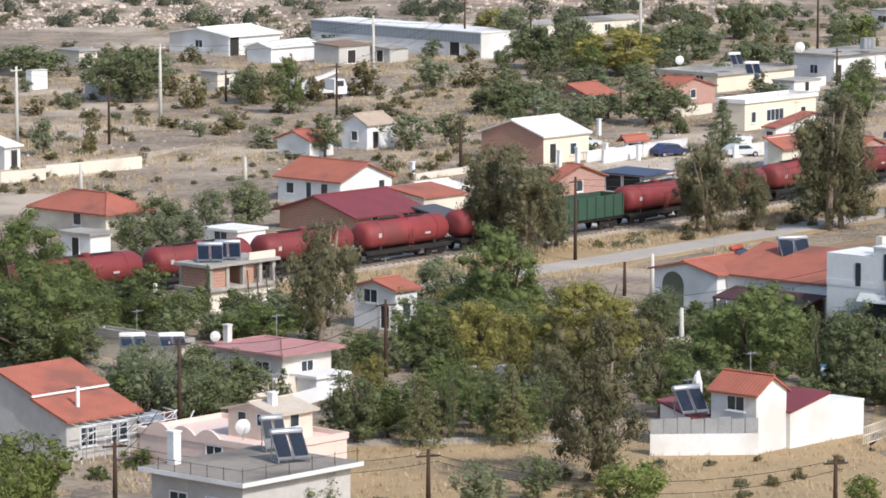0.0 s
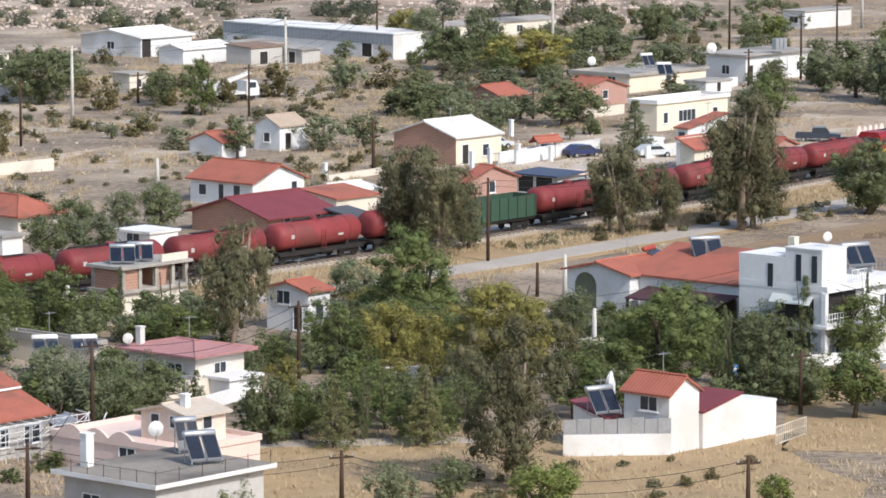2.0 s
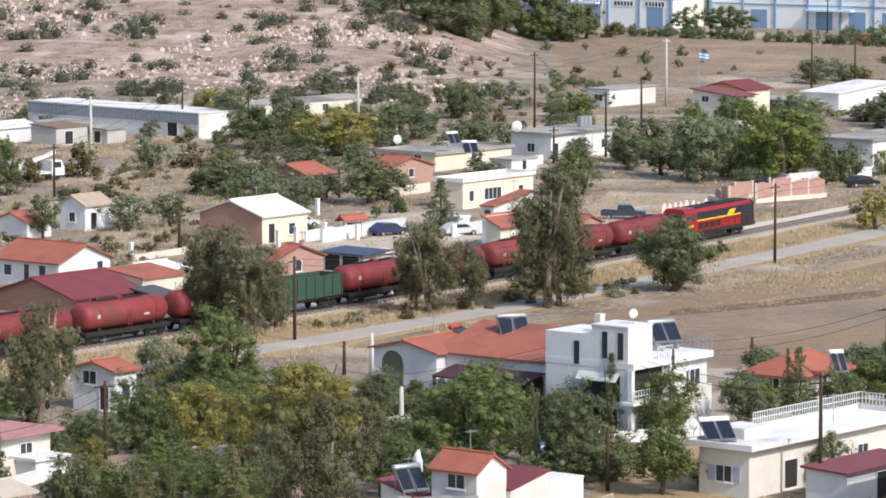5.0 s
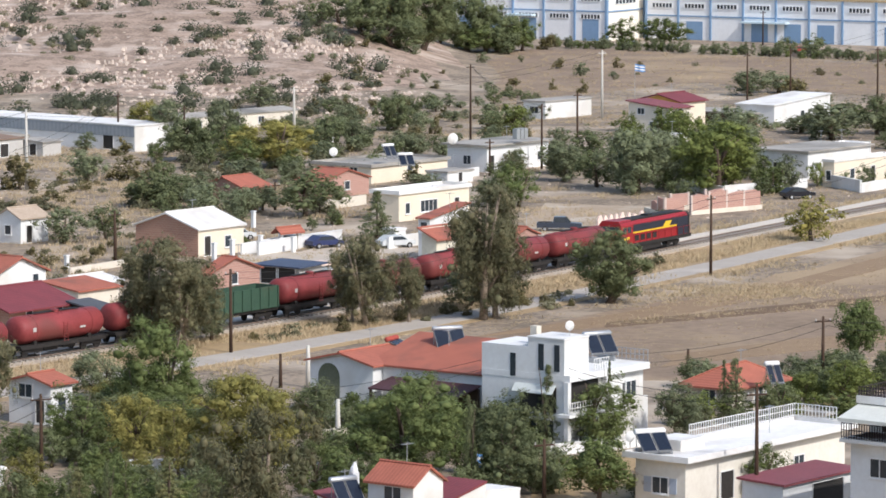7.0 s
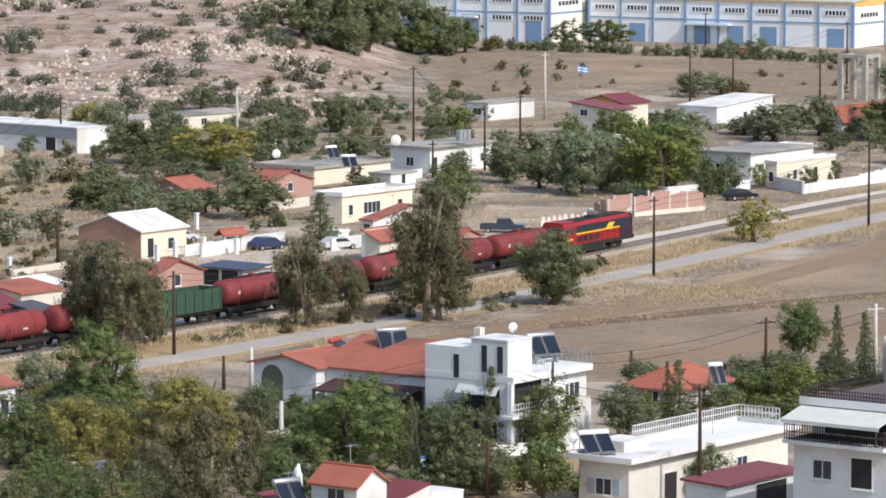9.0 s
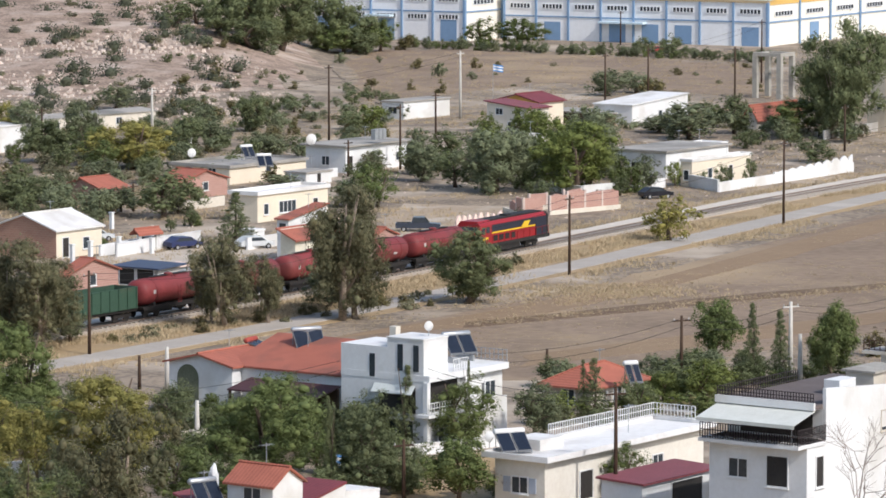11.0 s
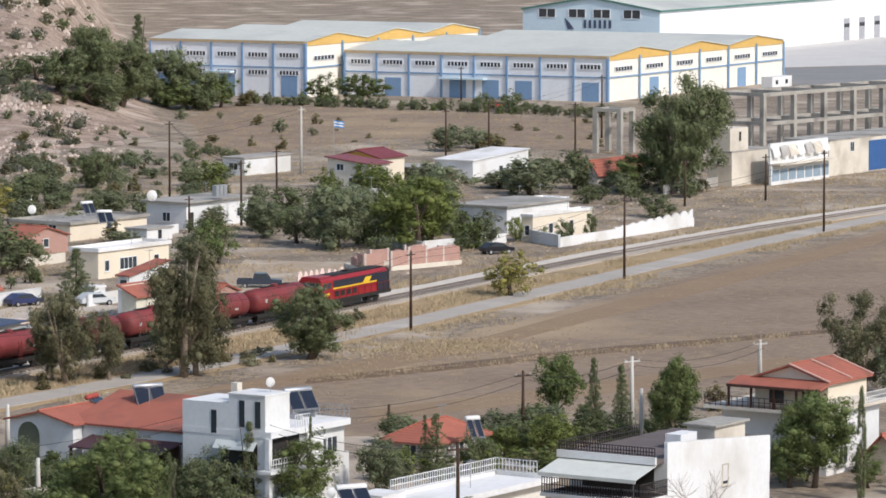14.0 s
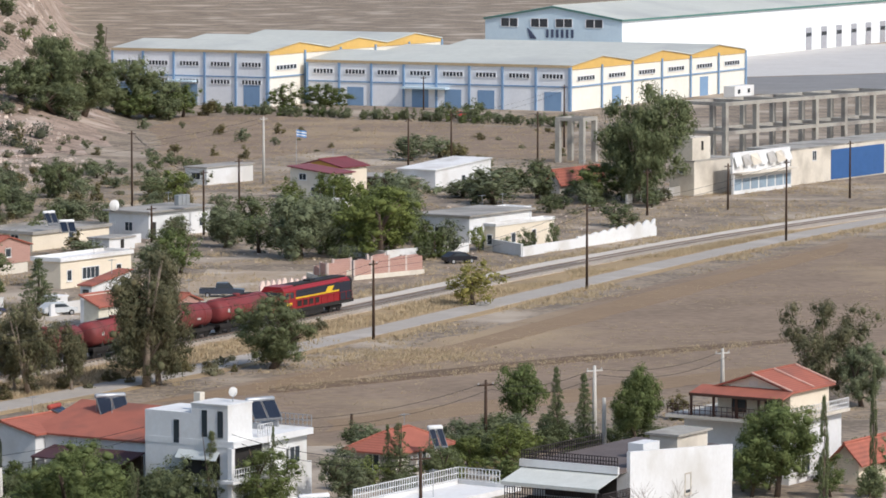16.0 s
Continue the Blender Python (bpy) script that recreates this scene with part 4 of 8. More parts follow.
    arch.prism([(a, b + 3.4, c + 1.6) for a, b, c in pts], (0.03, 0, 0))
    part("arch_recess", arch, mat("courtyard_shade_tone", (0.16, 0.17, 0.12), (0.10, 0.11, 0.07)), w, "arched panel coloured as a garden in shade")
    house(30.16, 338.65, 48, 6.17, 11, 4.58, WHITE, "mono_y", TILE_Y, 1.9, 0.3, "middle villa wing with sloping clay roof", wins=[("L", 0.3, 0.5, 1.4, 1.8), ("R", 0.5, 0.8, 1.2, 1.2)])
    x, y, turn, R, L, h = 30.16, 338.65, 48, 6.17, 11, 4.04
    v = thing("veranda", x, y, 0, turn, "dark brown sheet veranda roof on posts", "veranda")
    part("roof", Shape().plate([(-3.4, -0.2, h - 0.75), (-0.36, -0.2, h - 0.15), (-0.36, L * 0.8, h - 0.15), (-3.4, L * 0.8, h - 0.75)], 0.12), mat("brown_sheet", (0.085, 0.04, 0.045), (0.07, 0.034, 0.036), rough=0.6), v)
    for b in (0, L * 0.26, L * 0.52, L * 0.78):
        part("post", Shape().box(-3.3, b, 0, -3.12, b + 0.18, h - 0.9), BROWN, v)
    # Back panel whose dark brown paints in the shade below the veranda roof.
    part("back_wall", Shape().box(-0.3, 0.2, 0, -0.05, L * 0.78, h - 0.5), mat("veranda_shade_brown", (0.12, 0.08, 0.06), (0.08, 0.055, 0.04)), v, "back panel coloured for the shade under the veranda")


villa()
solar_heater(28.48, 346.66, 5.6, 15, 2.6, 48, STEEL)
solar_heater(25.48, 351.15, 5.0, 60, 2.0, 20, mat("red_tank", (0.4, 0.08, 0.06)))
free_wall(17.85, 327.76, 20.56, 333.24, 1.9, PALE, "cream garden wall beside the villa")
free_wall(33.64, 325.98, 43.02, 331.52, 0.8, WHITE, "low white garden wall in front of the villa", cap=WHITE)


def flat_house():
    x, y, turn, R, L, h = 41.07, 300.08, 48, 20.94, 4.27, 3.5
    e = house(x, y, turn, R, L, h, mat("warm_white_render", (0.74, 0.70, 0.62), (0.66, 0.61, 0.53), scale=0.5), "parapet", WROOF, 0.3, 0.7, "white single-storey house with broad white flat roof", wins=[("L", 0.5, 1.1, 1.3, 1.1), ("R", 0.25, 0.2, 1.6, 2.0, "dark"), ("R", 0.7, 1.0, 1.3, 1.2)])
    for k in (-1.1, 1.1):
        part("shutter", Shape().box(-0.06, L * 0.5 + k - 0.3, 1.1, -0.01, L * 0.5 + k + 0.3, 2.2), SHUTTER, e, "pale blue shutter")
    railing(e, (R * 0.35, L + 0.4), (R + 0.4, L + 0.4), h + 0.4, 1.0, WHITE, 0.3)
    railing(e, (R + 0.4, 1), (R + 0.4, L + 0.4), h + 0.4, 1.0, WHITE, 0.3)
    part("hatch", Shape().box(R * 0.15, L * 0.6, h + 0.1, R * 0.15 + 3, L * 0.6 + 2.5, h + 0.9), WROOF, e)
    p = e.matrix_basis @ Vector((1.0, 3.0, h + 0.12))
    solar_heater(p.x, p.y, p.z, 18, 2.4, 40, WHITE)
    p = e.matrix_basis @ Vector((2.5, 6.5, h + 0.12))
    dish(p.x, p.y, p.z, 20, 0.4)
    house(47.48, 296.81, 48, 9.69, 3.41, 2.19, WHITE, "mono_x", MAROON, 0.2, 0.3, "low white outbuilding with dark red roof", "outbuilding", "outbuilding", wins=[("R", 0.6, 0, 4.0, 1.9, "dark")])
    f = thing("garden_fence", 41.95, 308.29, 0, 55, "white metal railing on a low wall", "fence")
    part("plinth", Shape().box(0, 0, 0, 9, 0.2, 0.5), WHITE, f)
    railing(f, (0, 0.1), (9, 0.1), 0.5, 0.8, WHITE, 0.25)


flat_house()


def apartment_house():
    """White two-storey house whose blank side wall faces the sun, with a canopied upper balcony."""
    x, y, turn, R, L, h = 55.94, 280.74, 48, 16.4, 7.61, 9.93
    e = thing("balcony_house", x, y, 0, turn, "tall white house with blank side wall and awning balcony", "house")
    dark = mat("dark_railing", (0.05, 0.04, 0.04))
    part("wall", Shape().box(0, 0, -0.3, R, L, h - 2.6).box(2.4, 0.25, h - 2.6, R, L, h - 0.5), WHITE, e)
    part("side_wall", Shape().prism([(2.4, -0.02, h - 2.6), (R + 0.02, -0.02, h - 2.6), (R + 0.02, -0.02, h - 0.15), (2.4, -0.02, h + 0.9)], (0, 0.26, 0)), WHITE, e, "white side wall with sloping top")
    part("roof", Shape().box(1.0, 0.25, h - 0.5, R, L + 0.1, h - 0.2), mat("dark_roof_felt", (0.16, 0.13, 0.12), (0.11, 0.09, 0.085), scale=0.6), e, "dark roof terrace")
    part("roof_edge", Shape().box(0.8, -0.02, h - 0.45, 1.0, L + 0.1, h + 0.05), WHITE, e, "white slab edge")
    railing(e, (0.95, 0.1), (0.95, L), h + 0.05, 0.6, dark, 0.22)
    railing(e, (1.0, L), (R * 0.7, L), h - 0.2, 0.8, dark, 0.3)
    rm = part("roof_room", Shape().box(R * 0.66, 1.2, h - 0.2, R * 0.66 + 4.2, 3.4, h + 0.9), PALE, e)
    part("roof_slab", Shape().box(R * 0.66 - 0.25, 0.95, h + 0.9, R * 0.66 + 4.45, 3.65, h + 1.05), CONC, rm)
    part("roof_room", Shape().box(R * 0.42, 1.6, h - 0.2, R * 0.42 + 2.2, 2.8, h + 0.8), WHITE, e)
    part("balcony", Shape().box(-1.3, -0.1, h - 2.85, 2.4, L + 0.1, h - 2.6), WHITE, e)
    railing(e, (-1.2, 0), (-1.2, L), h - 2.6, 1.05, dark, 0.2)
    railing(e, (-1.2, 0), (2.4, 0), h - 2.6, 1.05, dark, 0.2)
    aw = part("awning", Shape().plate([(1.0, 0, h - 0.5), (1.0, L, h - 0.5), (-1.7, L, h - 1.15), (-1.7, 0, h - 1.15)], 0.04), mat("cream_awning", (0.62, 0.63, 0.58), (0.54, 0.55, 0.50)), e, "cream fabric awning")
    part("valance", Shape().box(-1.72, 0, h - 1.4, -1.69, L, h - 1.17), mat("cream_awning", (0.62, 0.63, 0.58), (0.54, 0.55, 0.50)), aw)
    # Shade below the awning, put in as a near-black panel.
    part("recess", Shape().box(2.36, 1.0, h - 2.5, 2.42, L - 1, h - 0.7), DARK, e, "dark panel for the shade under the awning")
    for k in (0.5, L - 0.7):
        part("post", Shape().rod((-1.1, k, h - 2.6), (-1.1, k, h - 1.05), 0.05), STEEL, e)
    opening(e, "R", R * 0.62, h - 2.8, 0.7, 1.3, "window", frame_mat=PALE)
    opening(e, "R", R * 0.1, h - 5.6, 0.9, 2.0, "dark")
    opening(e, "L", L * 0.3, h - 5.6, 1.6, 2.0, "dark")
    opening(e, "L", L * 0.7, h - 5.2, 1.4, 1.2)


apartment_house()


def hip_house():
    x, y, turn, R, L, h = 82.09, 338.56, 48, 6.6, 6.7, 5.15
    e = thing("terrace_house", x, y, 0, turn, "white house with terrace and red gabled upper floor", "house")
    part("wall", Shape().box(0.2, 0.2, -0.3, R + 2.6, L + 3.2, h), WHITE, e)
    opening(e, "R", R * 0.4, 0.8, 1.4, 1.4)
    opening(e, "L", L * 0.5, 0.8, 1.6, 1.4)
    part("terrace", Shape().box(-2.2, -0.5, h, R + 2.8, L + 3.6, h + 0.26), PALE, e, "pale concrete terrace slab")
    up = part("upper_wall", Shape().prism([(0.0, 0.0, h + 0.26), (0.0, L, h + 0.26), (0.0, L, h + 2.5), (0.0, L / 2, h + 3.6), (0.0, 0.0, h + 2.5)], (R, 0, 0)), CREAM, e)
    roof_parts(e, roof_pieces("gx", R, L, h + 2.5, 1.15, 0.4), TILE_Y)
    for k in (0.0, 0.5, 1.0):
        q = -0.4 + (R + 0.8) * k
        part("ridge_tiles", Shape().rod((q, -0.4, h + 2.58), (q, L / 2, h + 3.86), 0.1), mat("pale_ridge_tiles", (0.62, 0.40, 0.32), (0.52, 0.32, 0.25), scale=2.0), e, "pale mortared tile line")
    part("veranda_roof", Shape().plate([(-2.2, -0.5, h + 2.15), (-0.05, -0.5, h + 2.62), (-0.05, L + 1.4, h + 2.62), (-2.2, L + 1.4, h + 2.15)], 0.14), TILE_Y, e, "red tiled veranda roof")
    part("fascia", Shape().box(-2.26, -0.5, h + 1.9, -2.2, L + 1.4, h + 2.12), BROWN, e)
    for k in range(5):
        part("post", Shape().box(-2.05, (L + 1.6) * k / 4 - 0.35, h + 0.26, -1.88, (L + 1.6) * k / 4 - 0.18, h + 2.05), BROWN, e)
    for k in (0.25, 0.7):
        w = part("window", Shape().ring(1.2, 1.5, 0.08, -0.04, 0.04), BROWN, up)
        w.matrix_basis = pose(0, L * k, h + 0.6, 0, 0, -90)
        part("pane", Shape().box(-0.6, -0.012, 0, 0.6, 0.02, 1.5), GLASS, w)
    part("vent_window", Shape().box(-0.05, L / 2 - 0.4, h + 2.75, -0.01, L / 2 + 0.4, h + 3.15), PALE, e)
    railing(e, (-2.1, -0.4), (-2.1, L + 3.5), h + 0.26, 0.85, BROWN, 0.5)
    railing(e, (-2.1, -0.4), (R + 2.7, -0.4), h + 0.26, 0.85, WHITE, 0.3)


hip_house()
house(51.21, 346.39, 48, 7.6, 4.55, 2.13, PALE, "hip", TILE, 1.5, 0.5, "low house with orange clay hip roof behind conifers", wins=[("L", 0.5, 0.9, 1.2, 1.1), ("R", 0.5, 0.9, 1.2, 1.1)])
solar_heater(54.72, 345.15, 2.6, 15, 1.3, 50, WHITE)
house(57.9, 341.17, 48, 4.28, 2.69, 0.78, PALE, "flat", mat("weathered_sheet", (0.42, 0.39, 0.34), (0.32, 0.29, 0.25)), 0, 0.3, "low shed with weathered sheet roof", "shed", "shed")
house(87.64, 337.91, 48, 12.14, 2.31, 2.07, CREAM, "gx", TILE_Y, 1.2, 0.5, "low cream house with orange tile roof by cypresses")


def corner_house():
    """Small white house with raised gabled room, red roofs and a walled yard."""
    house(20.97, 287.53, 48, 3.29, 3.86, 4.06, WHITE, "gy", TILE_Y, 1.0, 0.25, "white gabled house with orange tile roof", wins=[("L", 0.45, 2.9, 1.4, 0.9)])
    house(23.42, 289.76, 48, 4.4, 3.2, 2.45, WHITE, "mono_y", MAROON_Y, 0.85, 0.06, "white wing with sloping dark red roof", "house_wing", "wing")
    house(26.37, 293.04, 48, 3.9, 2.6, 2.65, WHITE, "mono_y", WROOF, -0.3, 0.03, "low white wing with blank walls", "house_wing", "wing")
    house(16.84, 289.98, 48, 2.27, 2.8, 2.05, WHITE, "mono_x", MAROON, 0.9, 0.2, "low wing with dark red roof and solar heater")
    w = free_wall(13.84, 287.09, 21.13, 287.53, 1.5, WHITE, "white yard wall topped with grey metal sheets")
    n = 7.30
    for k in range(8):
        part("sheet", Shape().box(n * k / 8 + 0.03, -0.08, 1.5, n * (k + 1) / 8 - 0.03, -0.02, 2.5 + 0.06 * (k % 3)), STEEL, w, "grey metal fence sheet")
    x, y = 17.05, 289.45
    solar_heater(x, y, 2.4, 30, 2.2, 50, STEEL)
    c = thing("roof_chimney", 17.33, 292.93, 2.6, 30, "white chimney with cowl beside the solar heater", "chimney")
    part("shaft", Shape().box(-0.25, -0.25, 0, 0.25, 0.25, 1.6), WHITE, c)
    part("cowl", Shape().tube([(0, 0, 1.6), (0, 0, 1.9), (0.1, 0, 2.3)], [0.3, 0.24, 0.05], 8), WHITE, c)
    f = thing("yard_fence", 28.51, 291.11, 0, 60, "white mesh fence with pale posts", "fence")
    railing(f, (0, 0), (5, 0), 0, 1.3, PALE, 0.3)


corner_house()


def scrap_pile(x, y):
    """A tangle of leaning poles and sheets behind a house."""
    e = thing("scrap_pile", x, y, 0, 20, "tangle of leaning poles and rusty sheets", "scrap")
    rng = random.Random(4)
    for k in range(14):
        a = (rng.uniform(-2.5, 2.5), rng.uniform(-1.5, 1.5), 0)
        b = (a[0] + rng.uniform(-1.6, 1.6), a[1] + rng.uniform(-1, 1), rng.uniform(1.2, 2.6))
        part("pole", Shape().rod(a, b, 0.05), [STEEL, BROWN, GREY][k % 3], e)
    for k in range(4):
        u = rng.uniform(-2, 2)
        part("sheet", Shape().plate([(u, -1, 1.2), (u + 1.4, -0.8, 1.5), (u + 1.2, 0.8, 1.8), (u - 0.2, 0.6, 1.4)], 0.04), [STEEL, BROWN][k % 2], e)


scrap_pile(-19.61, 294.54)


def stepped_house():
    """House with two tiers of red roof falling to the right."""
    x, y, turn, R, L, h = -24.99, 284.91, 48, 6.44, 12.88, 2.66
    e = thing("stepped_house", x, y, 0, turn, "grey rendered house with two tiers of red tile roof", "house")
    part("wall", Shape().prism([(0, 0, -0.3), (0, L, -0.3), (0, L, h + 0.6), (0, L * 0.52, h + 2.75), (0, L * 0.25, h + 1.4), (0, L * 0.25, h + 1.1), (0, 0, h)], (R, 0, 0)), GREY, e)
    part("roof", Shape().plate([(-0.3, -0.4, h + 0.1), (R + 0.3, -0.4, h + 0.1), (R + 0.3, L * 0.25, h + 1.35), (-0.3, L * 0.25, h + 1.35)], 0.16), TILE, e, "lower red tile roof")
    part("roof", Shape().plate([(-0.3, L * 0.235, h + 1.65), (R + 0.3, L * 0.235, h + 1.65), (R + 0.3, L * 0.52, h + 2.95), (-0.3, L * 0.52, h + 2.95)], 0.16), TILE, e, "upper red tile roof")
    part("roof", Shape().plate([(-0.3, L * 0.52, h + 2.95), (R + 0.3, L * 0.52, h + 2.95), (R + 0.3, L + 0.3, h + 0.75), (-0.3, L + 0.3, h + 0.75)], 0.16), TILE, e, "rear red tile roof")
    part("flue", Shape().rod((R * 0.35, L * 0.1, h + 0.4), (R * 0.35, L * 0.1, h + 2.0), 0.14, 8), WHITE, e)
    opening(e, "R", R * 0.3, 0.9, 1.4, 1.2), opening(e, "R", R * 0.75, 0.9, 1.4, 1.2)
    frame_ = Shape()
    for z in (1.5, 2.0, 2.5):
        frame_.rod((0.1, -1.3, z), (R + 2.6, -1.3, z), 0.035, 5)
    for k in range(9):
        frame_.rod((0.1 + 1.1 * k, -1.3, 0), (0.1 + 1.1 * k, -1.3, 2.6), 0.035, 5).rod((0.1 + 1.1 * k, -1.3, 2.5), (0.1 + 1.1 * k, -0.05, 2.6), 0.03, 5)
    for k in range(4):
        frame_.rod((0.1 + 2.2 * k, -1.3, 1.5), (2.3 + 2.2 * k, -1.3, 2.5), 0.03, 5)
    part("pipe_frame", frame_, mat("white_pipes", (0.7, 0.7, 0.68), (0.55, 0.54, 0.52), rough=0.5), e, "white steel pipe framework")
    part("flashing", Shape().box(-0.32, L * 0.228, h + 1.36, R + 0.32, L * 0.238, h + 1.5), WHITE, e, "white flashing between the roofs")
    part("vent_window", Shape().box(R * 0.45, L * 0.233, h + 1.42, R * 0.6, L * 0.237, h + 1.6), DARK, e)
    part("pergola", Shape().rod((0.3, -1.6, 2.4), (R, -1.6, 2.4), 0.05).rod((0.3, -1.6, 0), (0.3, -1.6, 2.4), 0.05).rod((R, -1.6, 0), (R, -1.6, 2.4), 0.05).rod((R / 2, -1.6, 0), (R / 2, -1.6, 2.4), 0.05), STEEL, e)


stepped_house()
slab_house = house(-11.98, 256.3, 48, 9.4, 7.8, 3.6, GREY, "flat", mat("stained_roof_slab", (0.30, 0.265, 0.225), (0.21, 0.185, 0.155), scale=0.35, stain=(0.13, 0.115, 0.10)), 0, 0.55, "grey house with wide flat concrete roof", wins=[("L", 0.3, 0.9, 1.4, 1.6), ("L", 0.7, 0.9, 1.4, 1.6), ("R", 0.2, 0.9, 1.2, 1.4)])
part("fascia", Shape().box(-0.59, -0.59, 3.56, -0.55, 8.39, 3.84).box(-0.55, -0.59, 3.56, 9.99, -0.55, 3.84), WHITE, slab_house, "whitewashed slab edge")
for k in range(6):
    part("rod", Shape().rod((-0.4 + 2.0 * k, -0.4, 3.8), (-0.4 + 2.0 * k, -0.4, 4.7), 0.025, 5), BROWN, slab_house, "rusty reinforcing rod")
    part("rod", Shape().rod((-0.4, 1.2 + 1.4 * k, 3.8), (-0.4, 1.2 + 1.4 * k, 4.6), 0.025, 5), BROWN, slab_house, "rusty reinforcing rod")
part("cord", Shape().rod((-0.4, -0.4, 4.55), (9.6, -0.4, 4.55), 0.015, 4).rod((-0.4, -0.4, 4.55), (-0.4, 8.2, 4.5), 0.015, 4), BLACK, slab_house)
c = thing("roof_chimney", -16.45, 262.45, 3.8, 45, "plain white rendered chimney stack", "chimney")
part("shaft", Shape().box(-0.3, -0.3, 0, 0.3, 0.3, 2.0), WHITE, c)
part("cap", Shape().box(-0.36, -0.36, 2.0, 0.36, 0.36, 2.1), WHITE, c)
solar_heater(-9.13, 262.68, 3.9, 25, 2.2, 50, STEEL)
solar_heater(-10.32, 266.65, 3.9, 25, 1.6, 65, STEEL)


def pink_house():
    x, y, turn, R, L, h = -11.41, 275.67, 48, 7.63, 11.59, 2.21
    e = house(x, y, turn, R, L, h, PINK, "parapet", PINK, 0.3, 0.1, "pink rendered house with walled roof terrace", wins=[("L", 0.4, 0.9, 1.4, 1.2)])
    for k in range(3):
        y0 = L * (0.35 + 0.2 * k)
        pts = [(-0.1, y0, h + 0.42), (-0.1, y0 + 2.2, h + 0.42)] + [(-0.1, y0 + 2.2 - 2.2 * q / 6, h + 0.44 + 0.5 * math.sin(math.pi * q / 6)) for q in range(1, 6)]
        part("curved_parapet", Shape().prism(pts, (0.2, 0, 0)), PINK, e)
    house(-10.86, 278.8, 48, 3.45, 4.34, 1.82, mat("peach_plaster", (0.72, 0.60, 0.50), (0.64, 0.52, 0.42), scale=0.5), "gx", mat("pale_roof_tiles", (0.55, 0.48, 0.40), (0.46, 0.39, 0.31)), 0.5, 0.35, "small peach rooftop room with pale roof", z=h + 0.1, wins=[("L", 0.3, 1.0, 0.7, 1.2), ("L", 0.7, 1.0, 0.7, 1.2), ("R", 0.5, 0.9, 0.8, 1.0)], chimney=(0.3, 0.3, 1.2))


pink_house()
house(-11.72, 314, 48, 5.16, 6.82, 2.75, mat("pale_render", (0.68, 0.65, 0.59), (0.6, 0.56, 0.5)), "hip", mat("faded_rose_sheet", (0.43, 0.22, 0.21), (0.36, 0.18, 0.17), scale=0.5, rough=0.7), 0.6, 0.75, "pale house with low faded red hip roof", wins=[("L", 0.3, 1.0, 1.4, 1.1), ("L", 0.7, 1.0, 1.2, 1.1), ("R", 0.5, 0.3, 1.2, 1.8)], chimney=(0.1, 0.9, 1.6))
house(-19.78, 325.97, 48, 1.2, 9.57, 1.6, PALE, "parapet", SLAB, 0.5, 0.1, "long pale building with flat roof and boilers")
solar_heater(-23.13, 322.8, 1.9, 10, 2.0, 16, WHITE)
solar_heater(-20.17, 322.8, 1.9, 10, 2.0, 16, WHITE)
house(-9.21, 312.95, 48, 3.36, 2.29, 1.17, WHITE, "flat", WROOF, 0, 0.2, "low white outbuilding with flat roof", "outbuilding", "outbuilding")
house(-3.8, 345.08, 48, 2.55, 4.53, 3.33, WHITE, "gx", TILE_Y, 0.6, 0.35, "small white house with low orange tile roof", wins=[("L", 0.6, 2.2, 1.4, 1.0), ("L", 0.25, 0.2, 0.9, 1.8, "dark"), ("R", 0.5, 1.0, 0.9, 1.2)])


def unfinished_house():
    x, y, turn, R, L, h = -19.21, 355.48, 48, 7.75, 3.65, 4.04
    e = thing("unfinished_house", x, y, 0, turn, "unfinished concrete frame house with brick infill", "house")
    part("wall", Shape().box(0, 0.1, -0.3, R, L, h * 0.45), PALE, e)
    part("slab", Shape().box(-0.3, -0.3, h * 0.45, R + 0.3, L + 0.3, h * 0.45 + 0.25), CONC, e)
    part("infill", Shape().box(0.1, 0.15, h * 0.45 + 0.25, R * 0.3, L - 0.1, h - 0.25).box(R * 0.55, 0.15, h * 0.45 + 0.25, R * 0.68, L - 0.1, h - 0.25), BRICK, e)
    part("infill", Shape().box(0.06, 0.3, h * 0.45 + 0.25, 0.12, L - 0.3, h - 0.25), BRICK, e)
    part("back_wall", Shape().box(0.3, L * 0.6, h * 0.45 + 0.25, R - 0.1, L - 0.1, h - 0.25), BRICK, e)
    for k in range(5):
        for j in (0, L - 0.35):
            part("column", Shape().box(R * k / 4 - (0.35 if k == 4 else 0), j, h * 0.45 + 0.25, R * k / 4 + (0 if k == 4 else 0.35), j + 0.35, h - 0.25), CONC, e)
    part("roof", Shape().box(-0.3, -0.3, h - 0.25, R + 0.3, L + 0.3, h), SLAB, e)
    for k in range(4):
        part("prop", Shape().rod((R * 0.5 + k * 1.1, -0.8, 0), (R * 0.5 + k * 1.1 + 0.3, -0.2, h * 0.8), 0.05), BROWN, e)
    part("parapet", Shape().box(R * 0.6, 0, h, R, 0.2, h + 0.6), PALE, e)
    for k in (0.15, 0.42):
        p = e.matrix_basis @ Vector((R * k, L * 0.3, h))
        solar_heater(p.x, p.y, p.z, 5, 2.2, 35, STEEL)


unfinished_house()

dish(31.16, 571.16, 2.6, 20, 0.6)
dish(47.64, 579.21, 3.6, 20, 0.75)
dish(-16.82, 317.97, 2.8, 20, 0.4)
dish(-12.54, 269.15, 4.2, 20, 0.5)
solar_heater(38.51, 564.38, 2.9, 30, 1.8, 55, WHITE)
solar_heater(39.7, 553.2, 2.9, 10, 2.0, 40, WHITE)
w_ = thing("roof_tank", 56.28, 579.88, 4.2, 40, "grey water tanks on a slab roof", "water tank")
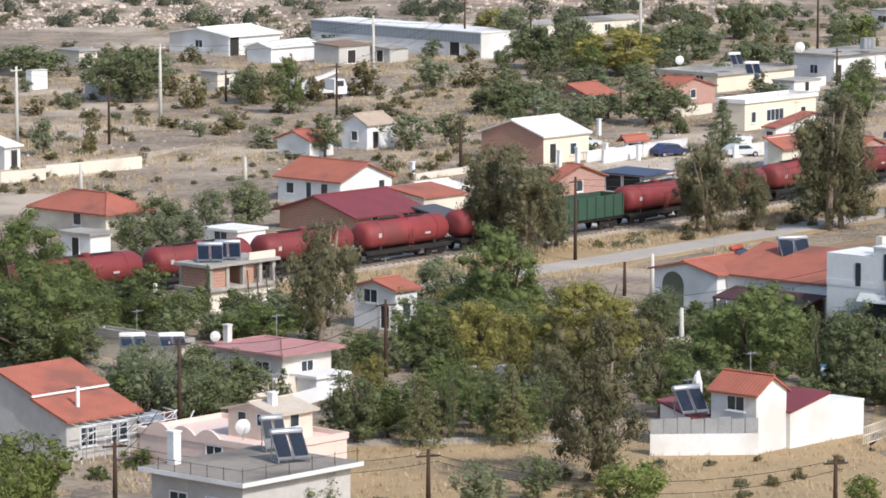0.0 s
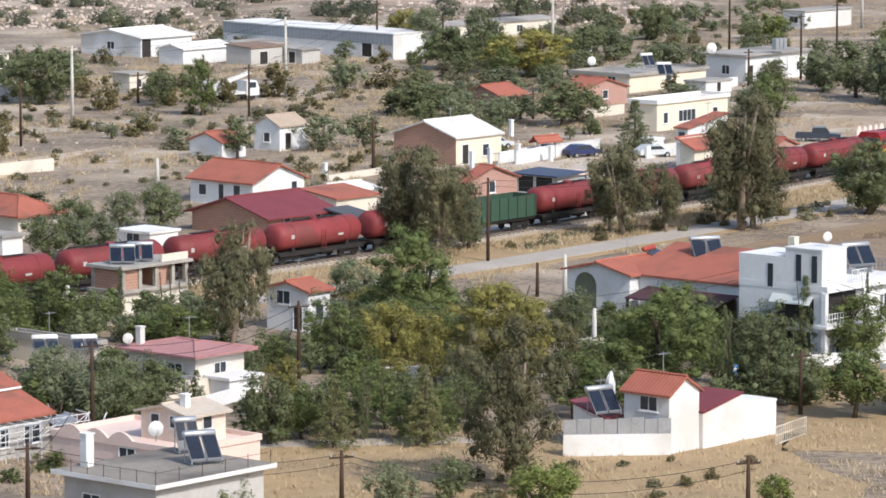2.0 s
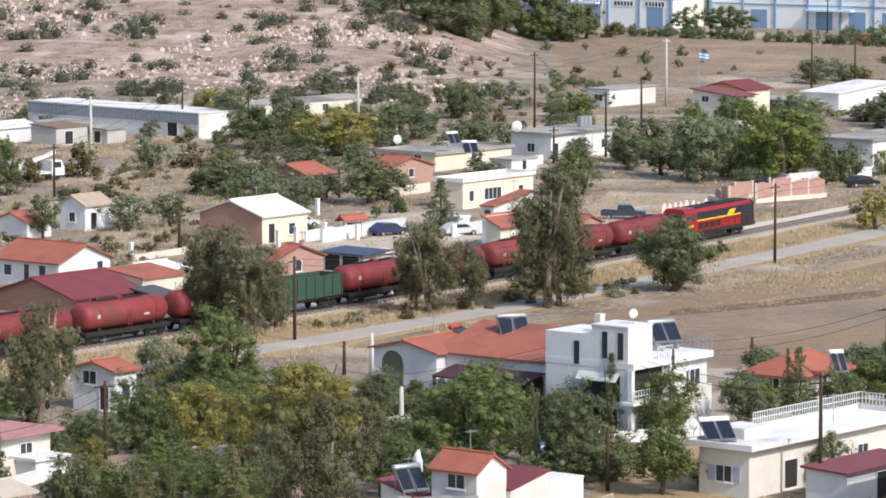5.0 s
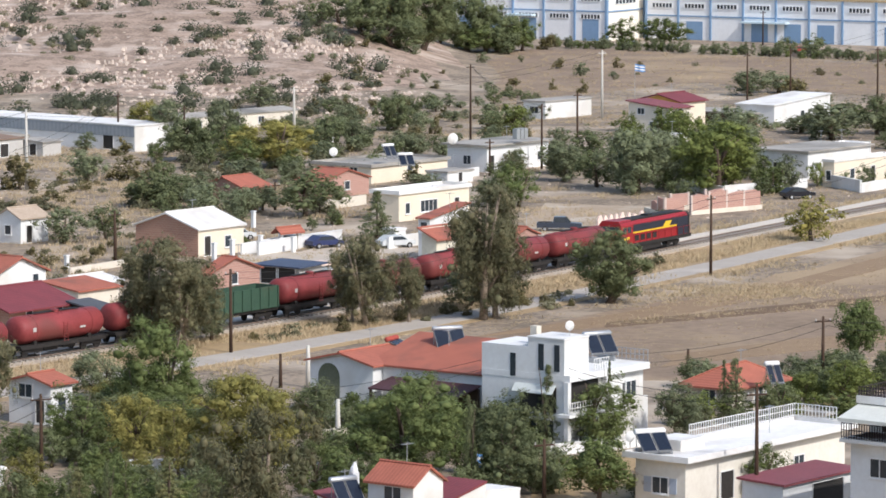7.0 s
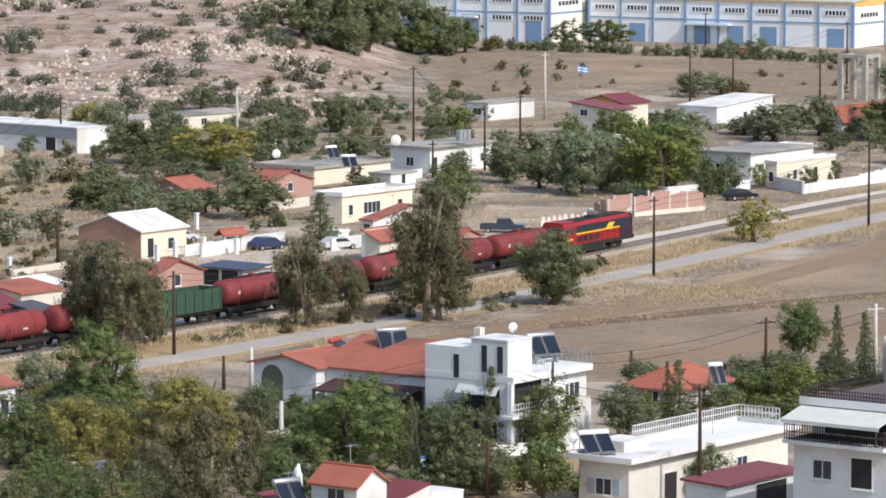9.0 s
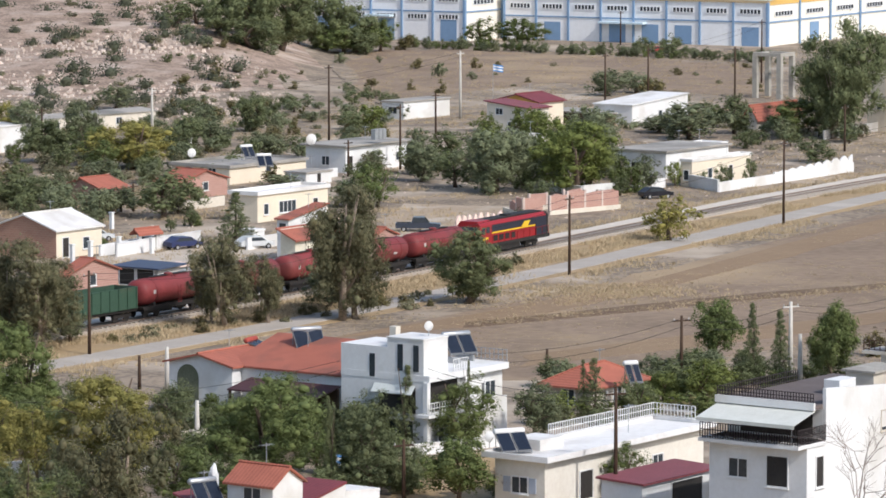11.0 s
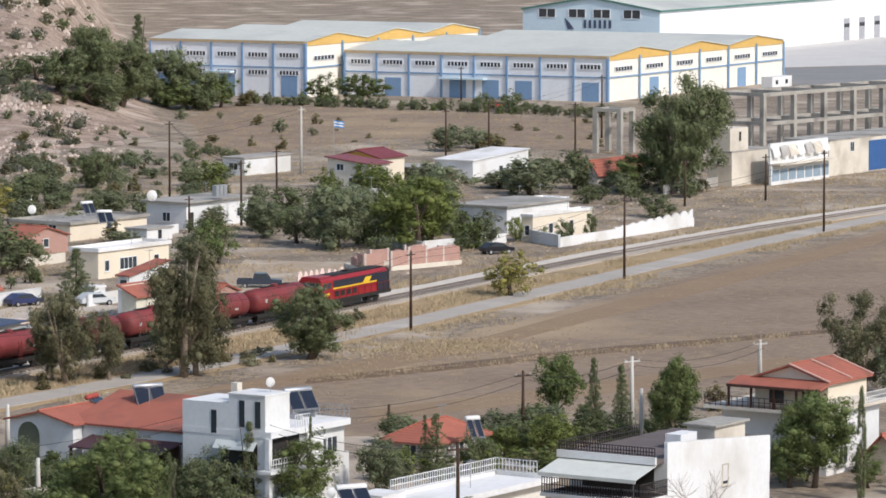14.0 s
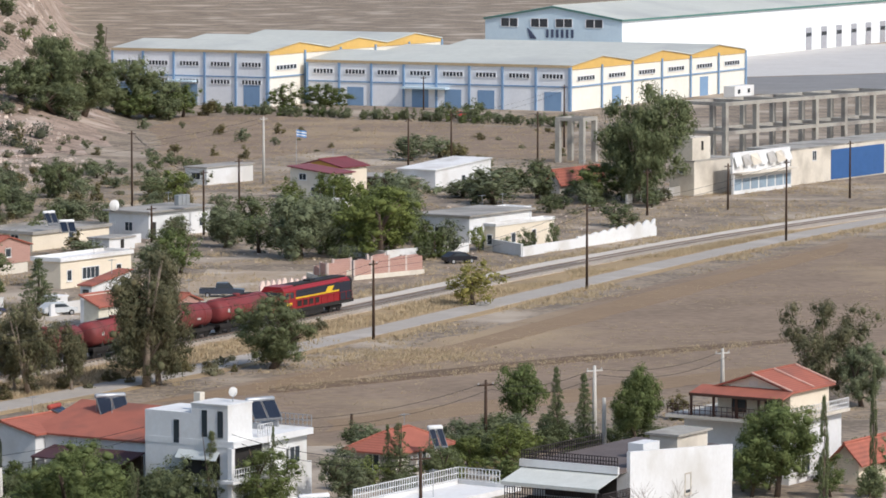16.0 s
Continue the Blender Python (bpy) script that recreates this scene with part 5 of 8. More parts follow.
for k in range(3):
    part("tank", Shape().box(k * 0.75, 0, 0, k * 0.75 + 0.65, 0.8, 1.4), STEEL, w_)

# ---- the warehouses ----
def strip_window(e, wall, pos, z, w=4.2, h=0.9, panes=6):
    turn = pose(pos, -0.06, z) if wall == "R" else pose(-0.12, pos, z, 0, 0, -90)
    fr = Shape().box(-w / 2, -0.1, -0.1, w / 2, 0.02, 0).box(-w / 2, -0.1, h, w / 2, 0.02, h + 0.1)
    for k in range(panes + 1):
        x = -w / 2 + w * k / panes
        fr.box(x - 0.09, -0.1, 0, x + 0.09, 0.02, h)
    ob = part("window", fr, PWHITE, e)
    ob.matrix_basis = turn
    part("pane", Shape().box(-w / 2, -0.05, 0, w / 2, 0.01, h), GLASS, ob)


def warehouse(x, y, turn, R, L, h, nL, nR, label, two=False, wallL=PWHITE, wallR=SUNLIT_IVORY):
    """A portal-frame warehouse: blue pilasters, strip windows, doors, ochre gables on the right wall. Light is put into
    the wall tones: wallL cool for shade, wallR warm for sun.
    """
    e = thing("warehouse", x, y, 0, turn, label, "warehouse")
    part("wall", Shape().box(0, 0.05, -0.3, R, L, h), wallR, e)
    part("front_wall", Shape().box(-0.06, 0, -0.3, -0.005, L, h), wallL, e)
    spans = 3
    for k in range(spans):
        rf = Shape()
        a, b = R * k / spans, R * (k + 1) / spans
        m = (a + b) / 2
        up = 1.5
        rf.plate([(a, -0.4, h + 0.2), (m, -0.4, h + 0.2 + up), (m, L + 0.3, h + 0.2 + up), (a, L + 0.3, h + 0.2)], 0.2)
        rf.plate([(m, -0.4, h + 0.2 + up), (b, -0.4, h + 0.2), (b, L + 0.3, h + 0.2), (m, L + 0.3, h + 0.2 + up)], 0.2)
        part("roof", rf, SHEET, e)
        part("gable", Shape().prism([(a, -0.1, h - 0.8), (b, -0.1, h - 0.8), (b, -0.1, h), (m, -0.1, h + up), (a, -0.1, h)], (0, 0.12, 0)), YELLOW, e, "ochre gable band")
    part("gutter", Shape().box(-0.35, -0.1, h - 0.35, -0.07, L + 0.2, h + 0.15), mat("buff_trim", (0.55, 0.42, 0.26)), e)
    for k in range(nL + 1):
        p = L * k / nL
        part("pilaster", Shape().box(-0.35, p - 0.22, -0.2, -0.08, p + 0.22, h - 0.36), BLUE, e)
    part("band", Shape().box(-0.2, 0, h * 0.52, -0.08, L, h * 0.52 + 0.28), BLUE, e)
    for k in range(nR + 1):
        p = R * k / nR
        part("pilaster", Shape().box(p - 0.28, -0.35, -0.2, p + 0.28, -0.12, h - 0.2), BLUE, e)
    part("band", Shape().box(0, -0.2, h * 0.52, R, -0.06, h * 0.52 + 0.28), BLUE, e)
    for k in range(nL):
        p = L * (k + 0.5) / nL
        strip_window(e, "L", p, h * 0.72, L / nL * 0.62, 0.85)
        if two:
            strip_window(e, "L", p, h * 0.40, L / nL * 0.62, 0.85)
    for k in range(nR):
        p = R * (k + 0.5) / nR
        strip_window(e, "R", p, h * 0.66, R / nR * 0.55, 0.85)
    for k in range(nL):
        if k % 2 == 0 or k == 3:
            p = L * (k + 0.5) / nL
            part("door", Shape().box(-0.12, p - 1.9, -0.1, -0.07, p + 1.9, h * 0.42), BLUE, e, "blue roller door")
    for k in (1, 4):
        p = R * (k + 0.5) / nR
        part("door", Shape().box(p - 2.2, -0.04, -0.1, p + 2.2, 0.02, h * 0.45), BLUE, e, "blue roller door")
    part("canopy", Shape().box(-2.0, L * 0.45, h * 0.42, -0.1, L * 0.62, h * 0.42 + 0.4), PBLUE, e)
    return e


warehouse(104.57, 887.44, 54, 78.53, 37.01, 11.38, 5, 5, "two-storey white warehouse with blue pilasters", True, PWHITE)
warehouse(162.96, 862.15, 54, 90.19, 60.32, 9.12, 8, 6, "long ivory warehouse with blue pilasters and pale roof")


def depot():
    x, y, turn, R, L, h = 209.5, 1040.0, 54, 218, 37.2, 11.7
    e = thing("depot", x, y, 0, turn, "large pale blue depot with white long side", "warehouse")
    part("wall", Shape().box(0, 0, -0.3, R, L, h), PWHITE, e)
    part("front_wall", Shape().prism([(-0.08, 0, -0.3), (-0.08, L, -0.3), (-0.08, L, h), (-0.08, L / 2, h + 3.1), (-0.08, 0, h)], (0.07, 0, 0)), PBLUE, e, "pale blue gable wall")
    roof_parts(e, roof_pieces("gx", R, L, h, 3.1, 0.3, 0.3), SHEET)
    part("trim", Shape().rod((-0.3, -0.3, h), (-0.3, L / 2, h + 3.1), 0.3, 4).rod((-0.3, L / 2, h + 3.1), (-0.3, L + 0.3, h), 0.3, 4).rod((-0.3, -0.35, h), (R, -0.35, h), 0.3, 4), mat("green_trim", (0.10, 0.22, 0.19)), e, "dark green eaves trim")
    for k in (0.2, 0.42, 0.6, 0.82):
        strip_window(e, "L", L * k, h * 0.84, 4.6, 2.0, 2)
    for k in range(6):
        part("letter_bar", Shape().box(-0.2, L * 0.35 + 1.35 * k, h * 0.62, -0.1, L * 0.35 + 1.35 * k + 0.7, h * 0.62 + 2.0), mat("sign_blue", (0.08, 0.10, 0.16)), e, "dark lettering bar")
    part("emblem", Shape().prism([(-0.2, L * 0.62, h * 0.59), (-0.2, L * 0.62 + 1.8, h * 0.59), (-0.2, L * 0.62 + 2.6, h * 0.62 + 2.4), (-0.2, L * 0.62 + 1.4, h * 0.62 + 1.4)], (0.1, 0, 0)), mat("sign_blue", (0.08, 0.10, 0.16)), e, "dark sign emblem")
    part("plinth", Shape().box(-0.12, 0, 0, -0.09, L, 1.0), BLUE, e)
    for k in range(10):
        p = R * (0.55 + 0.05 * k)
        d = part("dock", Shape().box(p - 2.0, -0.12, 0, p + 2.0, -0.01, 6.0), mat("dock_grey", (0.40, 0.40, 0.42), (0.3, 0.3, 0.32)), e, "grey loading dock door")
        part("dock_window", Shape().box(p - 1.8, -0.16, 3.6, p + 1.8, -0.125, 4.6), GLASS, d)


depot()


def concrete_frame(x, y, turn, nx, ny, floors, bay=5.0, lift=3.6, label="bare concrete frame of an abandoned building", first=0):
    e = thing("concrete_skeleton", x, y, 0, turn, label, "concrete frame")
    for f in range(floors):
        z = f * lift
        for i in range(nx + 1):
            for j in range(ny + 1):
                part("column", Shape().box(i * bay - 0.42, j * bay - 0.42, z - 0.1, i * bay + 0.42, j * bay + 0.42, z + lift - 0.6), CONC, e)
        for j in range(ny + 1):
            part("beam", Shape().box(-0.4, j * bay - 0.35, z + lift - 0.6, nx * bay + 0.4, j * bay + 0.35, z + lift), CONC, e)
        for i in range(nx + 1):
            part("beam", Shape().box(i * bay - 0.35, 0.36, z + lift - 0.58, i * bay + 0.35, ny * bay - 0.36, z + lift - 0.02), CONC, e)
    return e


concrete_frame(161.85, 715.28, 42, 6, 1, 2, 9.0, 4.9)
concrete_frame(136.73, 712.08, 52, 1, 1, 1, 4.5, 7.6, "tall bare concrete portal frame")


def ruin_factory():
    x, y, turn, R, L, h = 139.88, 639.17, 48, 12.54, 1.27, 5.11
    e = house(x, y, turn, R, L + 3, h, PALE, "flat", CONC, 0, 0.05, "cream abandoned factory block with stair tower", "factory_block", "factory", wins=[("L", 0.5, 3.4, 1.0, 0.8)])
    part("tower", Shape().box(0.5, 0.6, h + 0.2, 6, 5, h + 3.6), PALE, e)
    part("slit_window", Shape().box(3.2, 0.55, h + 1.6, 3.8, 0.62, h + 3.0), DARK, e)
    x, y, turn, R, L, h = 146.27, 640.47, 48, 18.24, 0.78, 6.33
    e = thing("ruined_hall", x, y, 0, turn, "ruined white hall with broken sign wall", "factory")
    part("wall", Shape().box(0, 0, -0.1, R, 0.4, 3.0), WHITE, e)
    part("wall", Shape().box(0, 0.2, 3.2, R, 0.6, h), WHITE, e)
    part("canopy", Shape().box(0.2, -1.4, 3.0, R, 0.2, 3.25), PALE, e)
    for k in range(7):
        part("torn_panel", Shape().plate([(R * k / 7, -0.05, h * 0.92), (R * (k + 0.7) / 7, -0.1, h * 0.95), (R * (k + 0.8) / 7, -0.5 - 0.2 * (k % 3), h * 0.72), (R * (k + 0.2) / 7, -0.3, h * 0.66)], 0.06), [WHITE, GREY, PALE][k % 3], e, "torn hanging panel")
        part("pane", Shape().box(R * k / 7 + 0.2, -0.04, 0.6, R * (k + 1) / 7 - 0.2, 0.0, 2.3), mat("blue_pane", (0.30, 0.38, 0.45)), e)
    x, y, turn, R, L, h = 159.22, 657.16, 48, 50.38, 0.7, 5.45
    e = house(x, y, turn, R, 8, h, PALE, "flat", CONC, 0, 0.05, "cream rendered hall with big blue gate", "factory_hall", "factory", wins=[("R", 0.15, 3.6, 1.2, 1.4)])
    part("gate", Shape().box(R * 0.26, -0.1, 0.2, R * 0.62, -0.01, h * 0.9), mat("deep_blue_sheet", (0.045, 0.12, 0.30), (0.035, 0.10, 0.25), scale=0.6, rough=0.5), e, "deep blue sheet metal gate")
    free_wall(126.77, 625.75, 139.33, 642.65, 1.4, GREY, "broken grey yard wall")


ruin_factory()
c_ = thing("site_cabin", 204.25, 893.91, 0, 50, "white site cabin on a steel frame", "cabin")
part("body", Shape().box(0, 0, 0.3, 9, 2.6, 3.1), WHITE, c_)
part("pane", Shape().box(1.5, -0.03, 1.5, 2.6, 0.0, 2.4).box(6.0, -0.03, 1.5, 7.1, 0.0, 2.4), GLASS, c_)
part("skid", Shape().box(0.2, 0.2, 0, 0.6, 2.4, 0.3).box(8.4, 0.2, 0, 8.8, 2.4, 0.3), BLACK, c_)

# lanes and low walls among the gardens
patch("garden_lane", [(-8.57, 290.65), (8.32, 292.47), (8.38, 294.77), (-8.65, 293.38)], 0.08, ASPHALT, "grey lane below the conifers", "lane", 0.5)
patch("upper_lane", [(-0.17, 320.42), (19.68, 321.52), (19.9, 325.13), (-0.17, 323.73)], 0.08, ASPHALT, "grey lane behind the pines", "lane", 0.5)
free_wall(1.52, 320.42, 9.12, 321.52, 0.9, WHITE, "low white wall beside the lane", cap=WHITE)
free_wall(17.13, 329.39, 20.58, 332.89, 1.8, PALE, "pale rendered wall beside the lane")
free_wall(-14.09, 311.66, -9.29, 315.58, 1.2, PALE, "pale rendered garden wall")
free_wall(-12.56, 304.09, -7.57, 312.95, 1.0, WHITE, "low whitewashed garden wall")
free_wall(78.73, 540.8, 90.76, 550.28, 1.3, WHITE, "low whitewashed wall before the trees")
free_wall(78.73, 540.8, 74.01, 551.17, 1.2, WHITE, "low whitewashed wall before the trees")
free_wall(15.72, 474.15, 22.4, 484.61, 1.3, WHITE, "low whitewashed yard wall")
free_wall(32.18, 479.07, 37.03, 484.9, 1.4, WHITE, "low whitewashed yard wall")
free_wall(27.75, 525.88, 33.01, 532.92, 1.2, PALE, "pale rendered yard wall")
free_wall(43.79, 563.91, 50.42, 572, 1.2, WHITE, "low white terrace wall")
house(45.3, 559.65, 48, 5.47, 3.42, 1.47, WHITE, "flat", SLAB, 0, 0.15, "low white annex with slab roof", "annex", "house", wins=[("R", 0.5, 0.2, 0.8, 1.5, "dark")])
house(81.12, 616.67, 48, 5.74, 2.45, 1.46, WHITE, "flat", WROOF, 0, 0.1, "low white annex with flat roof", "annex", "house", wins=[("R", 0.5, 0.6, 0.8, 0.8)])
house(100.3, 591.33, 48, 11.11, 4.18, 1.72, CREAM, "parapet", WROOF, 0.2, 0.1, "cream rear house with flat roof", wins=[("R", 0.5, 0.6, 0.9, 0.9)])
house(-14.95, 624.45, 48, 14.44, 5.85, 1.22, GREY, "mono_x", SLAB, 0.3, 0.2, "row of low rusty lean-to sheds", "lean_to", "shed", wins=[("L", 0.5, 0.1, 2.0, 1.3, "dark"), ("R", 0.3, 0.1, 2.0, 1.3, "dark"), ("R", 0.7, 0.1, 2.0, 1.3, "dark")])
house(33.55, 488.73, 48, 2.07, 2.03, 1.09, WHITE, "flat", WROOF, 0, 0.1, "small white outhouse in the yard", "outhouse", "shed")

house(-14.49, 604.74, 48, 6.35, 4.79, 2.45, GREY, "mono_x", mat("rusty_sheet_roof", (0.26, 0.17, 0.12), (0.18, 0.13, 0.10), scale=0.8), 0.3, 0.2, "rough grey shed with rusty sheet roof", "shed", "shed", wins=[("R", 0.4, 0.1, 1.6, 1.8, "dark")])
house(-7.44, 607.62, 48, 3.75, 3.78, 1.9, GREY, "mono_x", SLAB, 0.3, 0.2, "low grey block shed with flat roof", "shed", "shed", wins=[("L", 0.5, 0.1, 1.2, 1.6, "dark")])


# ---- railway vehicles ----
def bogie(e, x):
    sh = Shape()
    for side in (-0.85, 0.85):
        sh.box(x - 1.35, side - 0.08, 0.45, x + 1.35, side + 0.08, 0.8)
    sh.box(x - 0.3, -0.85, 0.5, x + 0.3, 0.85, 0.85)
    b = part("bogie", sh, BLACK, e)
    for dx in (-0.9, 0.9):
        for side in (-0.72, 0.72):
            part("wheel", Shape().tube([(x + dx, side - 0.06, 0.45), (x + dx, side + 0.06, 0.45)], [0.45, 0.45], 14), BLACK, b)


def tank_wagon(x, y, turn):
    e = thing("tank_wagon", x, y, 0.46, turn, "dull red cylindrical oil tank wagon on black bogies", "wagon", "wagons of the train")
    n = 11.6
    part("underframe", Shape().box(-n / 2, -0.9, 0.95, n / 2, 0.9, 1.2).box(-n / 2, -1.25, 1.05, -n / 2 + 0.25, 1.25, 1.25).box(n / 2 - 0.25, -1.25, 1.05, n / 2, 1.25, 1.25), BLACK, e)
    part("tank", Shape().tube([(-5.5, 0, 2.62), (-5.35, 0, 2.62), (-5.0, 0, 2.62), (5.0, 0, 2.62), (5.35, 0, 2.62), (5.5, 0, 2.62)], [0.75, 1.15, 1.38, 1.38, 1.15, 0.75], 28), TANKRED, e, smooth=True)
    part("dome", Shape().tube([(0, 0, 3.9), (0, 0, 4.2), (0, 0, 4.26)], [0.42, 0.42, 0.3], 14), TANKRED, e)
    walk_ = Shape().box(-3.0, -0.3, 4.06, 3.0, 0.3, 4.1)
    part("walkway", walk_, BLACK, e)
    for side in (-1.42, 1.42):
        lad = Shape()
        for dx in (-0.25, 0.25):
            lad.tube([(dx, side, 1.2), (dx, side * 0.96, 3.0), (dx, side * 0.35, 4.08)], [0.03] * 3, 4)
        for k in range(6):
            lad.rod((-0.25, side, 1.3 + 0.3 * k), (0.25, side, 1.3 + 0.3 * k), 0.02, 4)
        part("ladder", lad, TANKRED, e)
    for dx in (-3.6, 3.6):
        part("saddle_band", Shape().tube([(dx - 0.06, 0, 2.62), (dx + 0.06, 0, 2.62)], [1.41, 1.41], 28), TANKRED, e)
        sd = Shape().box(dx - 0.2, -1.0, 1.2, dx + 0.2, 1.0, 1.55)
        part("saddle", sd, BLACK, e)
    for side in (-1, 1):
        part("marking", Shape().box(-4.3, side * 1.40 - 0.01, 2.5, -3.9, side * 1.40 + 0.01, 2.9), mat("wagon_marking", (0.5, 0.46, 0.43), rough=0.6), e, "small white square marking")
        part("plate", Shape().box(1.9, side * 1.40 - 0.01, 2.3, 2.6, side * 1.40 + 0.01, 2.5), mat("wagon_marking", (0.7, 0.68, 0.64)), e, "faded white lettering bar")
    part("brake_gear", Shape().box(-2.2, -0.75, 0.42, -0.4, 0.75, 0.95).box(0.3, -0.8, 0.5, 1.9, 0.8, 0.95), BLACK, e)
    for side in (-1.0, 1.0):
        part("side_sill", Shape().box(-5.6, side * 1.12 - 0.06, 0.82, 5.6, side * 1.12 + 0.06, 1.2), BLACK, e)
    bogie(e, -3.9), bogie(e, 3.9)
    e.scale = (1.0, 1.0, 0.92)
    return e


def locomotive(x, y, turn):
    e = thing("diesel_locomotive", x, y, 0.46, turn, "red diesel locomotive with black and yellow stripes", "locomotive")
    part("underframe", Shape().box(-8.7, -1.35, 0.95, 8.7, 1.35, 1.35).box(-2.2, -1.2, 0.4, 2.2, 1.2, 0.95), BLACK, e, "black frame with fuel tank")
    hood = Shape().prism([(-4.4, -1.25, 1.35), (-4.4, 1.25, 1.35), (-4.4, 1.25, 3.6), (-4.4, 0.95, 3.95), (-4.4, -0.95, 3.95), (-4.4, -1.25, 3.6)], (12.4, 0, 0))
    part("hood", hood, LOCORED, e)
    part("roof", Shape().box(-4.2, -0.8, 3.96, 7.8, 0.8, 4.12).box(0.5, -0.45, 4.12, 1.5, 0.45, 4.3), BLACK, e)
    cab = Shape().prism([(-7.0, -1.4, 1.35), (-7.0, 1.4, 1.35), (-7.0, 1.4, 3.6), (-7.0, 1.0, 4.15), (-7.0, -1.0, 4.15), (-7.0, -1.4, 3.6)], (2.6, 0, 0))
    cb = part("cab", cab, LOCORED, e)
    for side in (-1, 1):
        part("pane", Shape().box(-6.6, side * 1.415 - 0.015, 2.7, -5.9, side * 1.415 + 0.015, 3.4).box(-5.6, side * 1.415 - 0.015, 2.7, -4.9, side * 1.415 + 0.015, 3.4), GLASS, cb)
        part("stripe", Shape().box(-4.3, side * 1.275 - 0.02, 2.72, 7.9, side * 1.275 + 0.02, 3.52), NAVY, e, "dark navy upper band")
        part("stripe", Shape().box(-4.35, side * 1.275 - 0.02, 2.5, 5.5, side * 1.275 + 0.02, 2.68), LOCOYEL, e, "yellow stripe")
        part("emblem", Shape().prism([(2.2, side * 1.31 - 0.01, 2.55), (3.6, side * 1.31 - 0.01, 2.55), (4.4, side * 1.31 - 0.01, 3.3), (3.0, side * 1.31 - 0.01, 3.3)], (0, 0.02, 0)), LOCOYEL, e, "yellow emblem")
        part("stripe", Shape().box(5.6, side * 1.29 - 0.02, 1.4, 8.0, side * 1.29 + 0.02, 3.5), NAVY, e, "dark navy end panel")
        part("lettering", Shape().box(-6.4, side * 1.415 - 0.012, 1.9, -5.2, side * 1.415 + 0.012, 2.2), LOCOYEL, e, "yellow number bar")
        rail = Shape()
        for k in range(10):
            xx = -4.2 + 1.4 * k
            rail.rod((xx, side * 1.35, 1.35), (xx, side * 1.35, 2.3), 0.025, 4)
        rail.rod((-4.2, side * 1.35, 2.3), (8.4, side * 1.35, 2.3), 0.025, 4)
        part("handrail", rail, LOCORED, e)
        for k in range(4):
            part("grille", Shape().box(-3.8 + 1.3 * k, side * 1.26 - 0.02, 1.6, -2.9 + 1.3 * k, side * 1.26 + 0.02, 2.3), BLACK, e)
    part("nose", Shape().box(-8.5, -1.0, 1.35, -7.0, 1.0, 2.9), LOCORED, e)
    part("hood_end", Shape().prism([(8.0, -1.25, 1.35), (8.0, 1.25, 1.35), (8.0, 1.25, 3.6), (8.0, 0.95, 3.96), (8.0, -0.95, 3.96), (8.0, -1.25, 3.6)], (0.5, 0, 0)), BLACK, e, "black radiator end")
    part("pane", Shape().box(-7.02, -1.1, 3.0, -6.98, 1.1, 3.5), GLASS, cb)
    bogie(e, -5.4), bogie(e, 5.4)
    e.scale = (1.06, 1.0, 0.93)
    return e


def hopper_wagon(x, y, turn):
    e = thing("open_wagon", x, y, 0.46, turn, "faded green open goods wagon on black bogies", "wagon", "wagons of the train")
    part("underframe", Shape().box(-5.8, -1.2, 0.95, 5.8, 1.2, 1.25), BLACK, e)
    b = Shape()
    for r in ((-5.7, -1.4, 5.7, -1.3), (-5.7, 1.3, 5.7, 1.4), (-5.7, -1.3, -5.6, 1.3), (5.6, -1.3, 5.7, 1.3)):
        b.box(r[0], r[1], 1.25, r[2], r[3], 3.3)
    b.box(-5.6, -1.3, 1.25, 5.6, 1.3, 1.35)
    part("body", b, GREENW, e)
    for k in range(9):
        for side in (-1, 1):
            part("rib", Shape().box(-5.6 + 1.38 * k, side * 1.45 - 0.05, 1.25, -5.45 + 1.38 * k, side * 1.45 + 0.05, 3.3), GREENW, e)
    bogie(e, -3.9), bogie(e, 3.9)
    return e


def build_train():
    """The train stands on the track, its locomotive at the head."""
    y = 478.8
    spots = [("loco", 18.4)] + [("tank", 12.7)] * 5 + [("open", 12.7)] * 1 + [("tank", 12.7)] * 6
    for kind, n in spots:
        d = Vector((along(RAIL, y) - along(RAIL, y - n), n, 0)).normalized()
        yc = y - d.y * n / 2
        ang = math.degrees(math.atan2(d.y, d.x))
        {"loco": locomotive, "tank": tank_wagon, "open": hopper_wagon}[kind](along(RAIL, yc), yc, ang)
        y -= d.y * n


build_train()

